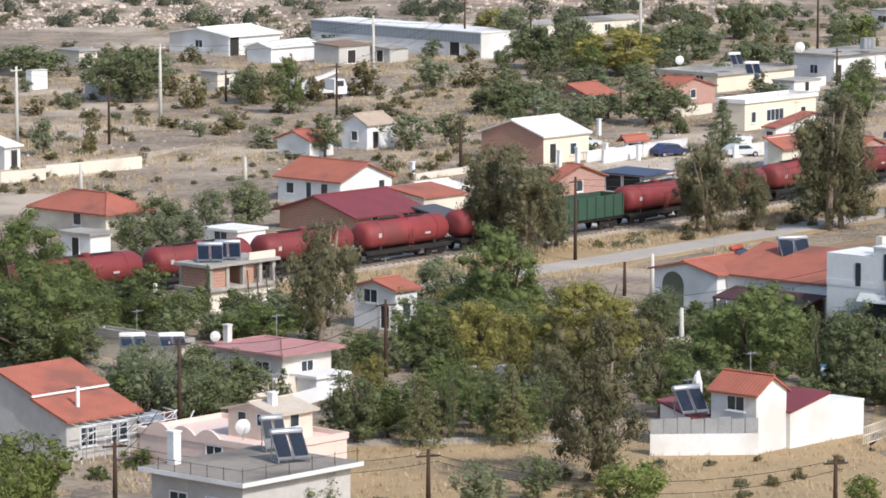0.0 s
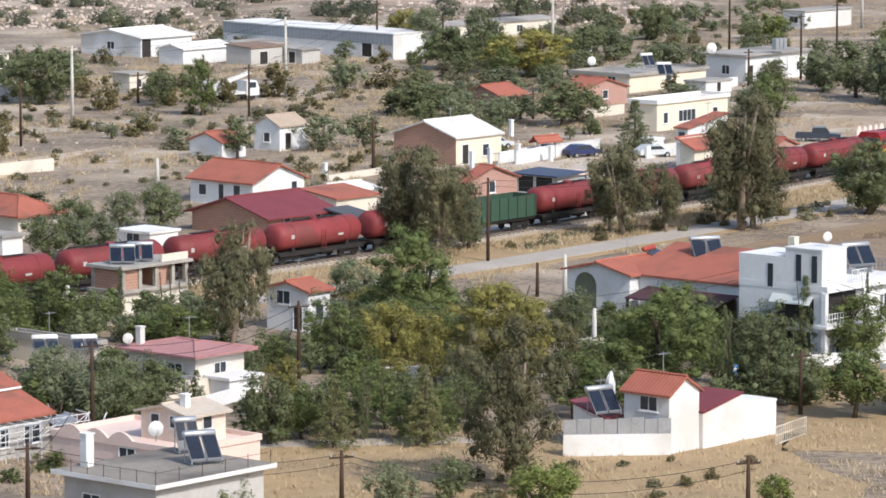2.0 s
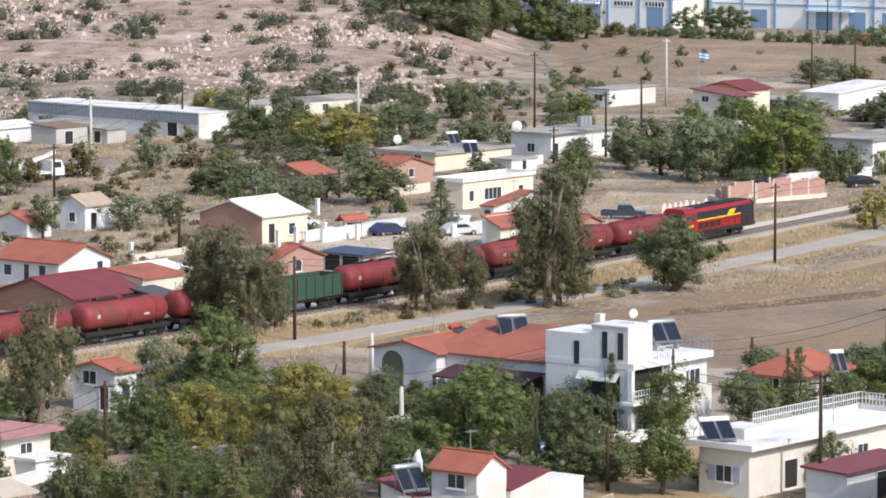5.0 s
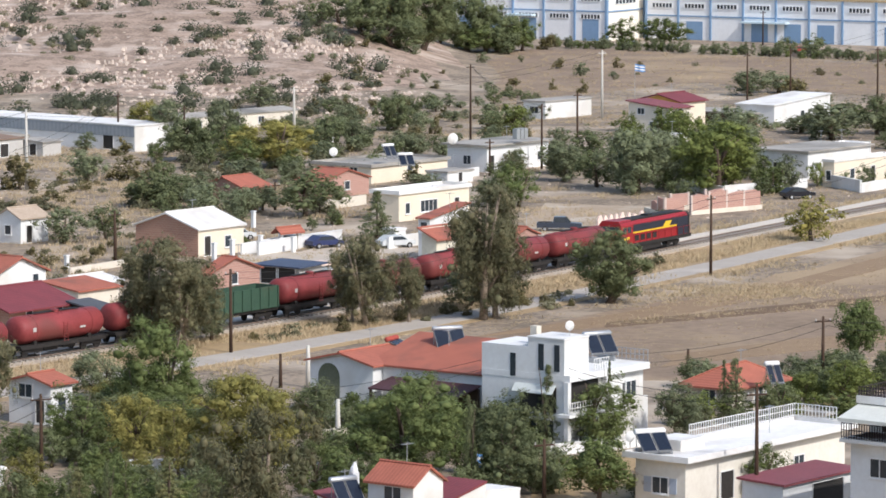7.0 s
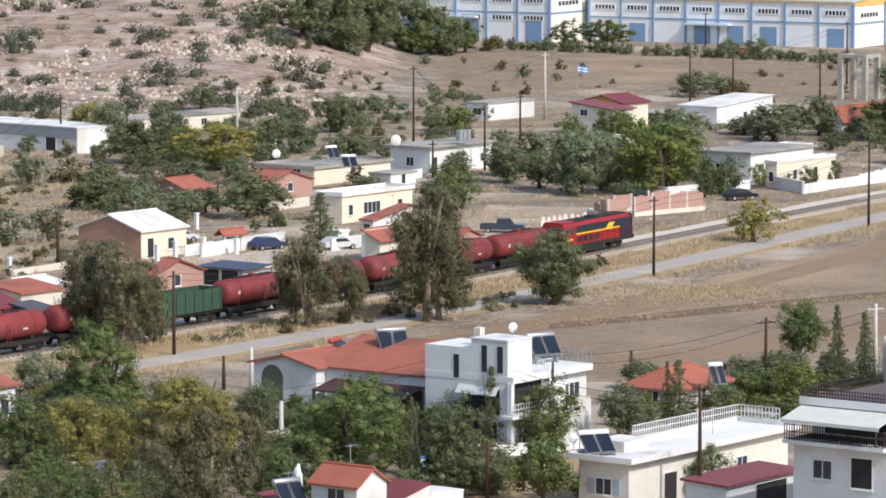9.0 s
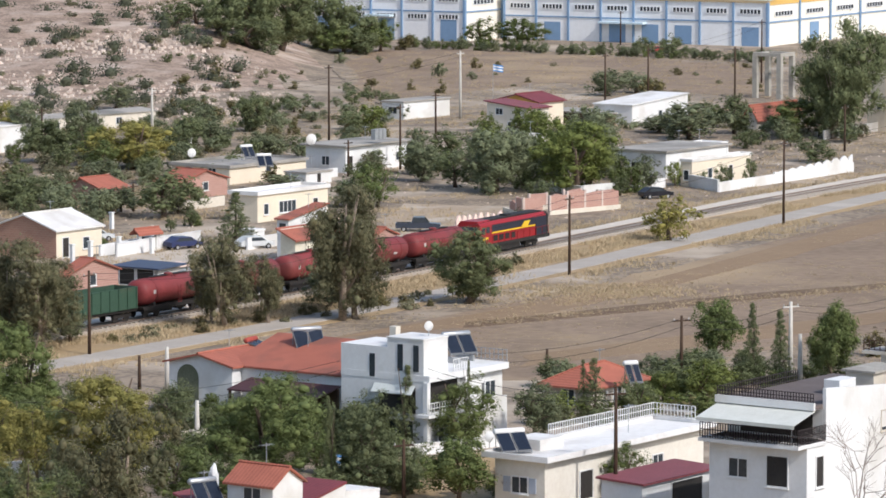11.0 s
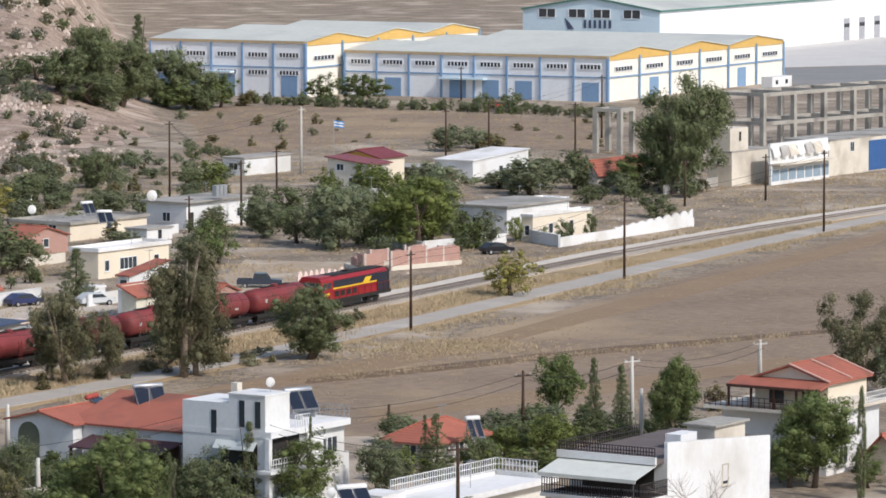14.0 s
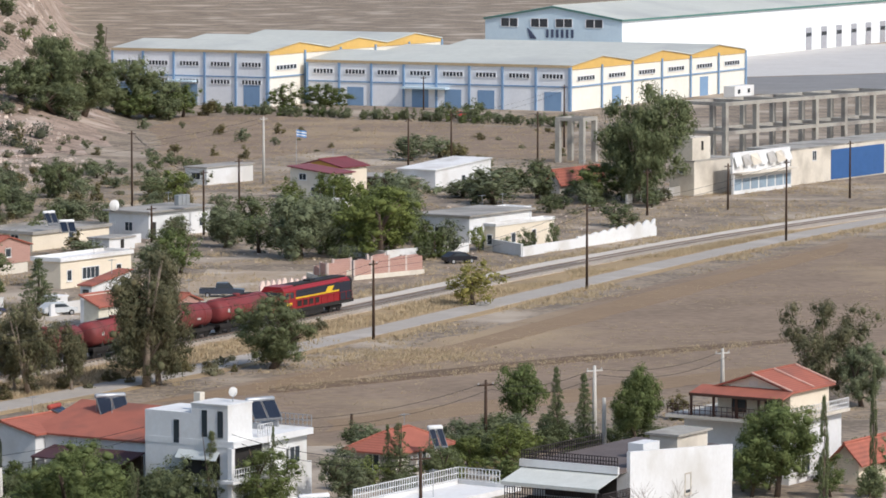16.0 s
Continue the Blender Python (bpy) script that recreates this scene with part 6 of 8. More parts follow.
# ---- trees ----
def leaf_mesh(name, centres, sizes, material, rng, outward, hang=0.0, slim=0.5, cores=()):
    """Many small pointed leaves or needle tufts, each its own island, round the dense hearts of their clumps."""
    n = len(centres)
    nor = outward + rng.normal(size=(n, 3)) * 0.5
    nor /= np.linalg.norm(nor, axis=1)[:, None]
    a = rng.normal(size=(n, 3))
    a[:, 2] -= hang * 2.0
    a -= nor * (a * nor).sum(1)[:, None]
    a /= np.linalg.norm(a, axis=1)[:, None]
    b = np.cross(nor, a)
    s = sizes[:, None]
    v = np.stack([centres - a * s * 0.7 - b * s * slim, centres + a * s * 1.3, centres - a * s * 0.7 + b * s * slim], 1).reshape(-1, 3)
    tri = np.arange(3 * n, dtype=np.int32)
    for x, y, z, r, flat in cores:
        q = HEART * rng.uniform(0.7, 1.15, size=(12, 1)) * r
        q[:, 2] *= flat
        tri = np.concatenate([tri, (HEART_FACES + len(v)).ravel().astype(np.int32)])
        v = np.concatenate([v, q + (x, y, z)])
    me = bpy.data.meshes.new(name)
    me.vertices.add(len(v))
    me.vertices.foreach_set("co", v.ravel())
    me.loops.add(len(tri))
    me.loops.foreach_set("vertex_index", tri)
    me.polygons.add(len(tri) // 3)
    me.polygons.foreach_set("loop_start", np.arange(0, len(tri), 3, dtype=np.int32))
    me.update(calc_edges=True)
    me.materials.append(material)
    return me


def heart():
    bm = bmesh.new()
    bmesh.ops.create_icosphere(bm, subdivisions=1, radius=1.0)
    v, f = np.array([p.co[:] for p in bm.verts]), np.array([[p.index for p in q.verts] for q in bm.faces])
    bm.free()
    return v, f


HEART, HEART_FACES = heart()
PALE_BARK = mat("pale_eucalyptus_bark", (0.34, 0.27, 0.21), (0.22, 0.17, 0.13), scale=1.5, bump=0.3)


def pads(rng, count, each, centre, half, spread, r0, r1, flat, inner=0.45):
    """Clumps gathered into pads of foliage round an egg-shaped crown, with gaps between the pads."""
    out = []
    for k in range(count):
        z = 1 - 2 * (k + 0.5) / count
        ang = k * 2.39996 + rng.uniform(-0.5, 0.5)
        q = rng.uniform(inner, 0.84)
        rr = math.sqrt(1 - z * z) * q
        c = np.array((half[0] * rr * math.cos(ang), half[0] * rr * math.sin(ang), centre + half[1] * z * max(q, 0.62)))
        for j in range(each):
            d = rng.normal(size=3) * (spread, spread, spread * 0.75)
            out.append((*(c + d), rng.uniform(r0, r1), flat))
    return out


LEVELS = {  # share of clumps, leaves on a clump, leaf size, hearts
    "near_tall": (1.0, 130, 0.105), "near": (0.8, 60, 0.155), "near_low": (0.45, 46, 0.24),
    "far_tall": (0.9, 78, 0.135), "far": (0.5, 30, 0.25), "far_low": (0.3, 20, 0.4),
}


def make_tree(kind, seed, leaf, level, broad=1.0):
    """Trunk and crown meshes of a tree of height 8 m and crown 6 m across; broad: how far it will be spread when placed."""
    rng = np.random.default_rng(seed)
    H, W = 8.0, 3.0
    clumps = []
    if kind == "broad":
        clumps = pads(rng, 24, 4, 4.15, (W * 1.04, 4.0), 0.55, 0.5, 0.85, 0.95)
    elif kind == "umbrella":
        clumps = pads(rng, 26, 4, 5.0, (W * 1.02, 3.1), 0.5, 0.45, 0.75, 0.95, 0.6)
    elif kind == "euc":
        for k in range(8):
            ang, r = k * 2.4 + rng.uniform(-0.4, 0.4), W * (rng.uniform(0.35, 0.9) if k else 0.1)
            top = H * rng.uniform(0.62, 0.97) if k else H * 0.97
            low = H * rng.uniform(0.06, 0.32)
            for j in range(19):
                z = low + (top - low) * rng.uniform(0, 1) ** 0.8
                sp = 0.3 + 0.7 * math.sin(math.pi * min(1, (top - z) / (top - low) * 0.8 + 0.1))
                out = 0.6 + 0.45 * (z / top)
                clumps.append((r * out * math.cos(ang) + rng.normal() * 0.6 * sp, r * out * math.sin(ang) + rng.normal() * 0.6 * sp, z, rng.uniform(0.32, 0.66), 1.15))
    elif kind == "pine":
        clumps = pads(rng, 26, 4, 4.3, (W * 1.05, 3.85), 0.55, 0.45, 0.8, 0.8)
        clumps += [(rng.normal() * 0.5, rng.normal() * 0.5, z, 0.6, 0.8) for z in (2.2, 3.2, 4.2, 5.2, 6.2, 7.0)]
    elif kind == "conifer":
        for k in range(15):
            z = H * (0.10 + 0.86 * k / 14)
            rr = W * (1 - k / 14.6) ** 0.85
            m = max(3, int(9 * (1 - k / 16)))
            for j in range(m):
                ang = 6.283 * j / m + k * 0.7 + rng.uniform(-0.2, 0.2)
                reach = rng.uniform(0.6, 1.1)
                for q in (0.4, 0.68, 0.95):
                    q *= reach
                    clumps.append((rr * q * math.cos(ang), rr * q * math.sin(ang), z - 0.35 * q * rr / W + rng.normal() * 0.12, 0.28 + 0.18 * (1 - q), 0.5))
    elif kind == "cypress":
        for k in range(40):
            z = H * (0.04 + 0.94 * k / 39)
            rr = W * 0.82 * math.sin(math.pi * min(1, 0.12 + 0.88 * (k / 39) ** 0.8)) ** 0.6
            for j in range(3):
                ang = rng.uniform(0, 6.28)
                clumps.append((rr * 0.6 * math.cos(ang), rr * 0.6 * math.sin(ang), z, 0.6, 0.5))
    else:  # shrub: H is its height too
        for i in range(40):
            d = rng.normal(size=3)
            d[2] = abs(d[2])
            d /= np.linalg.norm(d)
            q = rng.uniform(0.35, 0.95)
            clumps.append((d[0] * W * q, d[1] * W * q, 0.6 + d[2] * H * 0.85 * q, rng.uniform(0.5, 1.0), 1.1))
    clumps = [(x, y, z, r / broad ** 0.35, f * broad) for x, y, z, r, f in clumps]
    share, per, size = LEVELS[level]
    if kind == "euc":
        per, size = int(per * 0.72), size * 1.3
    elif kind in ("conifer", "cypress"):
        per, size = int(per * 0.42), size * 1.0
    elif kind == "umbrella":
        share, per = 1.0, int(per * 1.2)
    elif kind == "shrub":
        share, size = min(1.0, share * 1.4), size * 1.3
    if share < 1:
        rng.shuffle(clumps)
        clumps = clumps[: max(12, int(len(clumps) * share))]
        clumps = [(x, y, z, r * (1.0 / share) ** 0.3, f) for x, y, z, r, f in clumps]
    cs, ss, ns = [], [], []
    for x, y, z, r, flat in clumps:
        p = rng.normal(size=(per, 3))
        p /= np.linalg.norm(p, axis=1)[:, None]
        ns.append(p + np.array((x / W, y / W, (z - H * 0.45) / H * 1.5)) * 0.35)
        p = p * (rng.uniform(0.7, 1.0, size=(per, 1)) + 0.45 * rng.uniform(0, 1, size=(per, 1)) ** 3) * r
        p[:, 2] *= flat
        if kind == "euc":
            p[:, 2] -= rng.uniform(0, 0.4, per) ** 2
        cs.append(p + (x, y, z)), ss.append(rng.uniform(0.6, 1.35, per) * size)
    cs, ss, ns = np.concatenate(cs), np.concatenate(ss), np.concatenate(ns)
    cs[:, 2] = np.maximum(cs[:, 2], 0.15)
    hearts = [(x, y, max(z, 0.5), r * (0.42 if kind == "euc" else 0.54), f) for x, y, z, r, f in clumps] if kind not in ("conifer",) else []
    if "low" in level or level in ("near", "far"):
        hearts = hearts[::2]
    crown = leaf_mesh("crown", cs, ss, leaf, rng, ns, 0.5 if kind == "euc" else 0.0, {"euc": 0.24, "pine": 0.34, "conifer": 0.34}.get(kind, 0.5), hearts)
    tr = Shape()
    lean = rng.normal(size=2) * 0.25
    small = "low" in level or level == "far"
    top = H * {"umbrella": 0.75, "broad": 0.6, "euc": 0.85, "pine": 0.9, "conifer": 0.96, "cypress": 0.95, "shrub": 0.4}[kind]
    base = {"umbrella": 0.22, "broad": 0.30, "euc": 0.24, "pine": 0.22, "conifer": 0.2, "cypress": 0.25, "shrub": 0.2}[kind]
    path = [(lean[0] * k, lean[1] * k, top * k / 4 - (0.1 if k == 0 else 0)) for k in range(5)]
    tr.tube(path, [base * (1.15 - 0.24 * k) for k in range(5)], 5 if small else 8)
    for i in range(3 if small or kind == "shrub" else 11):
        c = clumps[int(rng.integers(len(clumps)))]
        z0 = min(max(0.12 * H, c[2] * (0.3 if kind == "euc" else 0.55)), top * 0.9)
        f = z0 / top * 4
        s = Vector((lean[0] * f, lean[1] * f, z0))
        e = Vector(c[:3])
        tr.tube([s, s.lerp(e, 0.5) + Vector((0, 0, 0.2)), e], [base * 0.5, base * 0.32, base * 0.12], 4 if small else 5)
    return tr.mesh("trunk", PALE_BARK if kind == "euc" else BARK, True), crown


KINDS = {
    "pine": ("pine", L_PINE, "pine_tree", "green umbrella-shaped pine tree"),
    "ypine": ("pine", L_YPINE, "pine_tree", "yellow-green pine tree with loose crown"),
    "euc": ("euc", L_EUC, "eucalyptus_tree", "tall grey-green eucalyptus with drooping foliage"),
    "deuc": ("euc", L_DARK, "eucalyptus_tree", "tall dark green eucalyptus with dense crown"),
    "umbrella": ("umbrella", L_PINE, "pine_tree", "round-crowned pine tree on a bare trunk"),
    "yellow": ("broad", L_YPINE, "broadleaf_tree", "yellowish green rounded broadleaf tree"),
    "olive": ("broad", L_OLIVE, "olive_tree", "round crowned grey-green olive tree"),
    "dark": ("broad", L_DARK, "broadleaf_tree", "dense dark green broadleaf tree"),
    "bright": ("broad", L_BRIGHT, "broadleaf_tree", "bright green broadleaf tree"),
    "conifer": ("conifer", L_CONI, "conifer_tree", "layered conical green conifer tree"),
    "dconifer": ("conifer", L_DARK, "conifer_tree", "dark green conical conifer tree"),
    "cypress": ("cypress", L_DARK, "cypress_tree", "slim dark green cypress tree"),
    "shrub": ("shrub", L_SHRUB, "shrub", "low grey-green evergreen shrub"),
    "gshrub": ("shrub", L_PINE, "shrub", "dense green garden shrub"),
    "dry": ("shrub", L_DRY, "dry_bush", "yellowish dry roadside bush"),
}
PROTO = {}


def tree(kind, x, y, h, w, z=None):
    shape, leaf, name, label = KINDS[kind]
    v = random.randrange(3)
    if y < 440:
        level = "near_tall" if h > 6.2 else ("near" if h > 3.2 else "near_low")
    else:
        level = "far_tall" if h > 5.5 else ("far" if h > 2.6 else "far_low")
    if h > 11:
        level = "near_tall"
    broad = 1.8 if w / 6.2 > 1.45 * h / 8.0 else 1.0
    if (kind, v, level, broad) not in PROTO:
        PROTO[kind, v, level, broad] = make_tree(shape, 11 + 7 * v + len(kind), leaf, level, broad)
    trunk, crown = PROTO[kind, v, level, broad]
    e = thing(name, x, y, ground_z(x, y) if z is None else z, random.uniform(0, 360), label, "shrub" if shape == "shrub" else "tree")
    part("trunk", trunk, None, e), part("crown", crown, None, e)
    e.scale = (w / 6.2, w / 6.2, h / 8.0)
    return e


tree("pine", 4.75, 341.33, 8.93, 7.09)
tree("euc", 10.21, 275.67, 11.08, 8.0)
tree("ypine", 10.41, 315.58, 8.62, 7.79)
tree("ypine", 12.38, 312.95, 7.47, 5.69)
tree("euc", 6.24, 393.98, 10.05, 9.47)
tree("olive", 10.5, 398.96, 4.2, 3.63)
tree("euc", -9.71, 337.66, 10, 6.14)
tree("pine", -34.16, 347.62, 9.27, 7.26)
tree("pine", -29.76, 326.54, 7.78, 8.09)
tree("dark", -32.76, 326.54, 5.63, 5.97)
tree("pine", -24.09, 343.82, 5.55, 5.37)
tree("dark", -26.85, 344.45, 3.19, 3.59)
tree("dark", -21.49, 338.27, 2.69, 3.96)
tree("pine", -13.92, 337.66, 3.31, 5.71)
tree("cypress", -18.97, 347.62, 5.06, 0.99)
tree("dark", -16.53, 341.33, 2.49, 3.11)
tree("pine", -1.8, 326.54, 5.63, 4.88)
tree("ypine", 2.58, 322.34, 5.94, 4.81)
tree("ypine", 5.85, 315.58, 5.44, 3.69)
tree("olive", -0.43, 360.91, 4.39, 4.69)
tree("conifer", -1.49, 290.65, 5.03, 4.34)
tree("conifer", 4.64, 291.56, 5.55, 4.73)
tree("cypress", 0.5, 293.84, 4.93, 1.22)
tree("dark", -5.92, 292.24, 5.06, 3.99)
tree("ypine", -5.14, 302.86, 4.75, 3.34)
tree("pine", -3.71, 293.84, 3.83, 3.43)
tree("pine", 3.32, 292.93, 3.59, 2.85)
tree("pine", 2, 298.05, 3.65, 2.71)
tree("dark", 6.9, 298.05, 3.97, 3.48)
tree("pine", 15.38, 302.86, 5.43, 5.12)
tree("dark", 17.07, 341.33, 3.84, 3.55)
tree("pine", 22.46, 312.95, 7.97, 7.74)
tree("dark", 29.37, 309.86, 6.74, 4.85)
tree("dconifer", 26.72, 309.86, 6.42, 2.02)
tree("olive", -21.83, 302.37, 4.66, 4.53)
tree("olive", -18.7, 299.96, 3.99, 4.68)
tree("dark", -16.59, 300.92, 3.72, 4.31)
tree("dconifer", -14.51, 307.32, 3.68, 3.4)
tree("dconifer", -11.41, 307.83, 2.78, 2)
tree("dark", -18.03, 323.73, 2.06, 2.95)
tree("bright", -25.42, 262.49, 6.03, 6.34)
tree("bright", -25.93, 257.06, 5.5, 4.7)
tree("olive", 2.25, 266.24, 3.49, 3.46)
tree("dark", 6.1, 270.48, 2.96, 2.64)
tree("bright", 11.48, 258.85, 4.99, 5.38)
tree("bright", 26.38, 268.15, 2.22, 2.45)
tree("olive", -8.45, 262.49, 4.04, 4.09)
tree("gshrub", -20.23, 282.33, 1.7, 2.57)
tree("gshrub", -22.43, 278.13, 1.11, 1.81)
tree("olive", -22.4, 415.57, 4.05, 3.51)
tree("dark", -18.7, 415.57, 4.59, 4.59)
tree("dark", -28.23, 392.76, 3.99, 4.6)
tree("olive", -24.19, 393.98, 4.15, 6.15)
tree("dark", -26.34, 407.54, 4.02, 4.77)
tree("shrub", -33.44, 438.1, 1.44, 6.28)
tree("pine", -18.92, 531.62, 6.88, 4.7)
tree("dark", -39.49, 546.84, 7, 9.26)
tree("dark", -43.43, 556.39, 4.36, 5.8)
tree("dry", -31.06, 539.12, 4.93, 4.21)
tree("dark", -56.04, 586.22, 3.9, 9.18)
tree("dark", -24.77, 544.5, 4.77, 4.25)
tree("dry", -16.15, 548.41, 4.16, 3.56)
tree("dry", -9.72, 556.39, 4.72, 6.5)
tree("olive", -1.4, 566.27, 4.44, 6.25)
tree("dry", 4.15, 568.8, 3.71, 5.91)
tree("olive", -37.16, 673.81, 3.95, 3.51)
tree("olive", -44.66, 482.54, 4.43, 3.15)
tree("dry", -39.74, 485.61, 4.45, 2.53)
tree("dry", -49.98, 529.41, 2.42, 3.11)
tree("shrub", -11.21, 524.32, 2.06, 4.09)
tree("shrub", -7.18, 529.41, 1.87, 4.13)
tree("dark", -13.12, 480.71, 4.6, 3.75)
tree("olive", -20.29, 495.07, 2.14, 3.22)
tree("olive", -3.44, 488.73, 4.16, 5.4)
tree("dark", 1.03, 491.88, 4.19, 3.83)
tree("shrub", -16.48, 478.3, 1.25, 3.73)
tree("gshrub", 15.79, 429.68, 1.92, 3.91)
tree("gshrub", 16.38, 480.71, 1.77, 1.87)
tree("gshrub", 27.88, 507.59, 1.73, 2.64)
tree("olive", 10.14, 621.29, 7.45, 6.05)
tree("yellow", 7.03, 631.74, 6.58, 5.09)
tree("olive", 17.65, 615.8, 7.79, 5.6)
tree("ypine", 24.09, 586.96, 6.67, 12.21)
tree("pine", 18.89, 591.86, 5.41, 6.92)
tree("dark", 12.89, 599.68, 5.63, 8.57)
tree("dark", 32.72, 619.82, 4.7, 5.24)
tree("dark", 44.4, 650.84, 5.53, 6.35)
tree("olive", 37.16, 619.53, 4.46, 4.84)
tree("bright", 61.84, 644.19, 4.81, 4.87)
tree("dark", 70.48, 707.29, 1.85, 3.69)
tree("dry", 58.9, 644.38, 2.95, 4.2)
tree("olive", 25.83, 694.95, 4.08, 6.32)
tree("dark", 7.24, 530.88, 4.23, 6.9)
tree("dark", 10.15, 538.18, 3.73, 5.59)
tree("dark", 24.94, 517.47, 5.43, 8.41)
tree("olive", 19.05, 522.83, 3.42, 7.47)
tree("olive", 13.02, 526.84, 3.45, 6.16)
tree("olive", 18.92, 569.76, 2.76, 6.66)
tree("olive", 41.82, 557.41, 1.68, 5.08)
tree("dconifer", 31.25, 484.03, 6.1, 5.98)
tree("euc", 25.43, 408.98, 9.05, 6.92)
tree("euc", 29.69, 411.38, 6.78, 4.29)
tree("euc", 36.89, 413.17, 13.56, 9.6)
tree("olive", 36.16, 422.49, 4.74, 4.96)
tree("dark", 50.5, 425.87, 7.54, 6.91)
tree("dark", 50.89, 426.33, 4.79, 4.46)
tree("dark", 63.49, 489.48, 3.23, 3.53)
tree("shrub", 59.65, 459.74, 2.13, 2.41)
tree("olive", 68.26, 546.02, 8.47, 10.72)
tree("bright", 78.4, 543.78, 10.02, 10.7)
tree("olive", 60.71, 562.81, 5.77, 6.25)
tree("dark", 68.42, 597.95, 4.32, 7.03)
tree("pine", 51.41, 528.01, 5.34, 6.55)
tree("olive", 48.31, 528.21, 3.82, 5.51)
tree("yellow", 80.41, 483.89, 5.39, 5.73)
tree("olive", 64.29, 488.57, 3.42, 3.2)
tree("pine", 38.54, 328.99, 5.7, 5.6)
tree("dconifer", 34.43, 329.37, 6.75, 3.01)
tree("dconifer", 39.1, 328.94, 7.01, 1.29)
tree("pine", 24.13, 330.33, 5.61, 7.31)
tree("dark", 30.97, 329.69, 3.86, 4.3)
tree("dconifer", 28.29, 329.94, 4.38, 1.94)
tree("dark", 16.93, 339.99, 4.05, 3.54)
tree("umbrella", 35.16, 302.43, 4.77, 5.46)
tree("dark", 29.54, 307.98, 3.28, 4.42)
tree("olive", 38.69, 305.86, 2.25, 2.4)
tree("olive", 42.72, 305.48, 2.45, 2.4)
tree("umbrella", 66.42, 374.56, 6.01, 4.55)
tree("dconifer", 67.68, 363.92, 7.02, 2.9)
tree("dconifer", 70.04, 363.62, 6.53, 3.0)
tree("umbrella", 73.38, 357.8, 7.54, 4.51)
tree("dark", 61.43, 362.92, 2.77, 4.78)
tree("bright", 61.84, 351.34, 4.14, 4.17)
tree("dark", 74.07, 358.78, 2.75, 4.28)
tree("dconifer", 50.82, 342.24, 5.39, 3.59)
tree("dconifer", 49.92, 342.36, 5.26, 1.8)
tree("olive", 45.08, 333.66, 4.9, 3.94)
tree("dark", 53.95, 340.25, 3.87, 3.58)
tree("dry", 59.12, 343.74, 1.94, 4.98)
tree("olive", 50.9, 360.72, 2.89, 2.84)
tree("pine", 47.43, 305.52, 3.77, 3.61)
tree("bright", 42.8, 306.12, 2.54, 2.41)
tree("dry", 81.93, 381.19, 2.46, 2.78)
tree("dark", 55.48, 304.48, 2.46, 3.22)
tree("euc", 98.33, 391.46, 9.35, 7.86)
tree("olive", 100.75, 387.65, 6.29, 4.68)
tree("umbrella", 79.67, 332.83, 7.38, 6.89)
tree("pine", 77.68, 333.15, 4.51, 4)
tree("cypress", 81.46, 324.92, 8.94, 1.35)
tree("cypress", 87.8, 334.05, 9.83, 1.08)
tree("pine", 83.86, 332.17, 3.38, 3.56)
tree("dark", 86.4, 328.67, 2.68, 2.65)
tree("deuc", 131.34, 629.39, 17.4, 14.5)
tree("deuc", 128.6, 627.2, 15.2, 10.5)
tree("dark", 130.19, 638.39, 10.18, 7.62)
tree("pine", 122.66, 630.7, 5.7, 9.18)
tree("dark", 115.72, 638.34, 5.42, 6.74)
tree("olive", 107.47, 628.66, 5.49, 10.77)
tree("olive", 105.05, 642.18, 2.97, 7.61)
tree("olive", 113.3, 678.77, 2.96, 5.36)
tree("dark", 118.09, 586.75, 3.44, 6.22)
tree("olive", 87.35, 545.09, 5.06, 3.94)
tree("bright", 92.46, 552.51, 3.44, 2.55)
tree("dark", 98.03, 547.55, 3.27, 2.53)
tree("dark", 102.75, 555.14, 3.69, 2.05)
tree("olive", 96.07, 551.96, 1.98, 1.82)
tree("olive", 109.61, 723.16, 4.48, 8.07)
tree("olive", 115.42, 729.4, 3.85, 7.67)
tree("dry", 117.14, 722.02, 3.81, 5.7)
tree("pine", 106.04, 870.73, 5.48, 8.54)
tree("pine", 113.93, 869.54, 5.7, 10.25)
tree("dark", 133.54, 833.45, 3.63, 4.93)
tree("dark", 138.97, 832.64, 3.85, 7.13)
tree("dark", 55.53, 807.04, 14.98, 9.98)
tree("dconifer", 67.63, 853.83, 16.98, 8.34)
tree("dark", 49.35, 800.02, 8.3, 10.41)
tree("dark", 61.54, 817.4, 12.75, 12.77)
tree("dark", 72.52, 852.67, 11.44, 14.45)
tree("dark", 79.06, 851.15, 8.33, 12.21)
tree("pine", 83.83, 854.29, 6.25, 8.92)
tree("pine", 75.98, 847.8, 5.75, 9.95)
tree("ypine", 55.3, 819.04, 7.23, 6.4)
tree("dark", 45.34, 811.28, 5.26, 8.44)
tree("dark", 40.77, 803.84, 4.69, 7.32)
tree("dark", 54.8, 796.53, 5.69, 11.41)
tree("dry", 89.39, 859.29, 3.93, 5.61)
for k in range(96):
    q = k / 95
    a, b = Vector((90.4, 869.06)), Vector((154.77, 810.1))
    p = a.lerp(b, q) + Vector((random.gauss(0, 0.7), random.gauss(0, 2.0)))
    tree(random.choice(["cypress", "dark", "gshrub", "olive"]), p.x, p.y, random.uniform(1.4, 2.8), random.uniform(1.2, 2.8))
tree("olive", 61.56, 574.28, 4.3, 5.63)
tree("dark", 64.16, 554.29, 5.11, 6.16)
tree("olive", 81.29, 553.36, 9.07, 9.08)
tree("bright", 77.06, 557.33, 7.87, 5.85)
tree("olive", 73.65, 559.53, 7.38, 7.33)
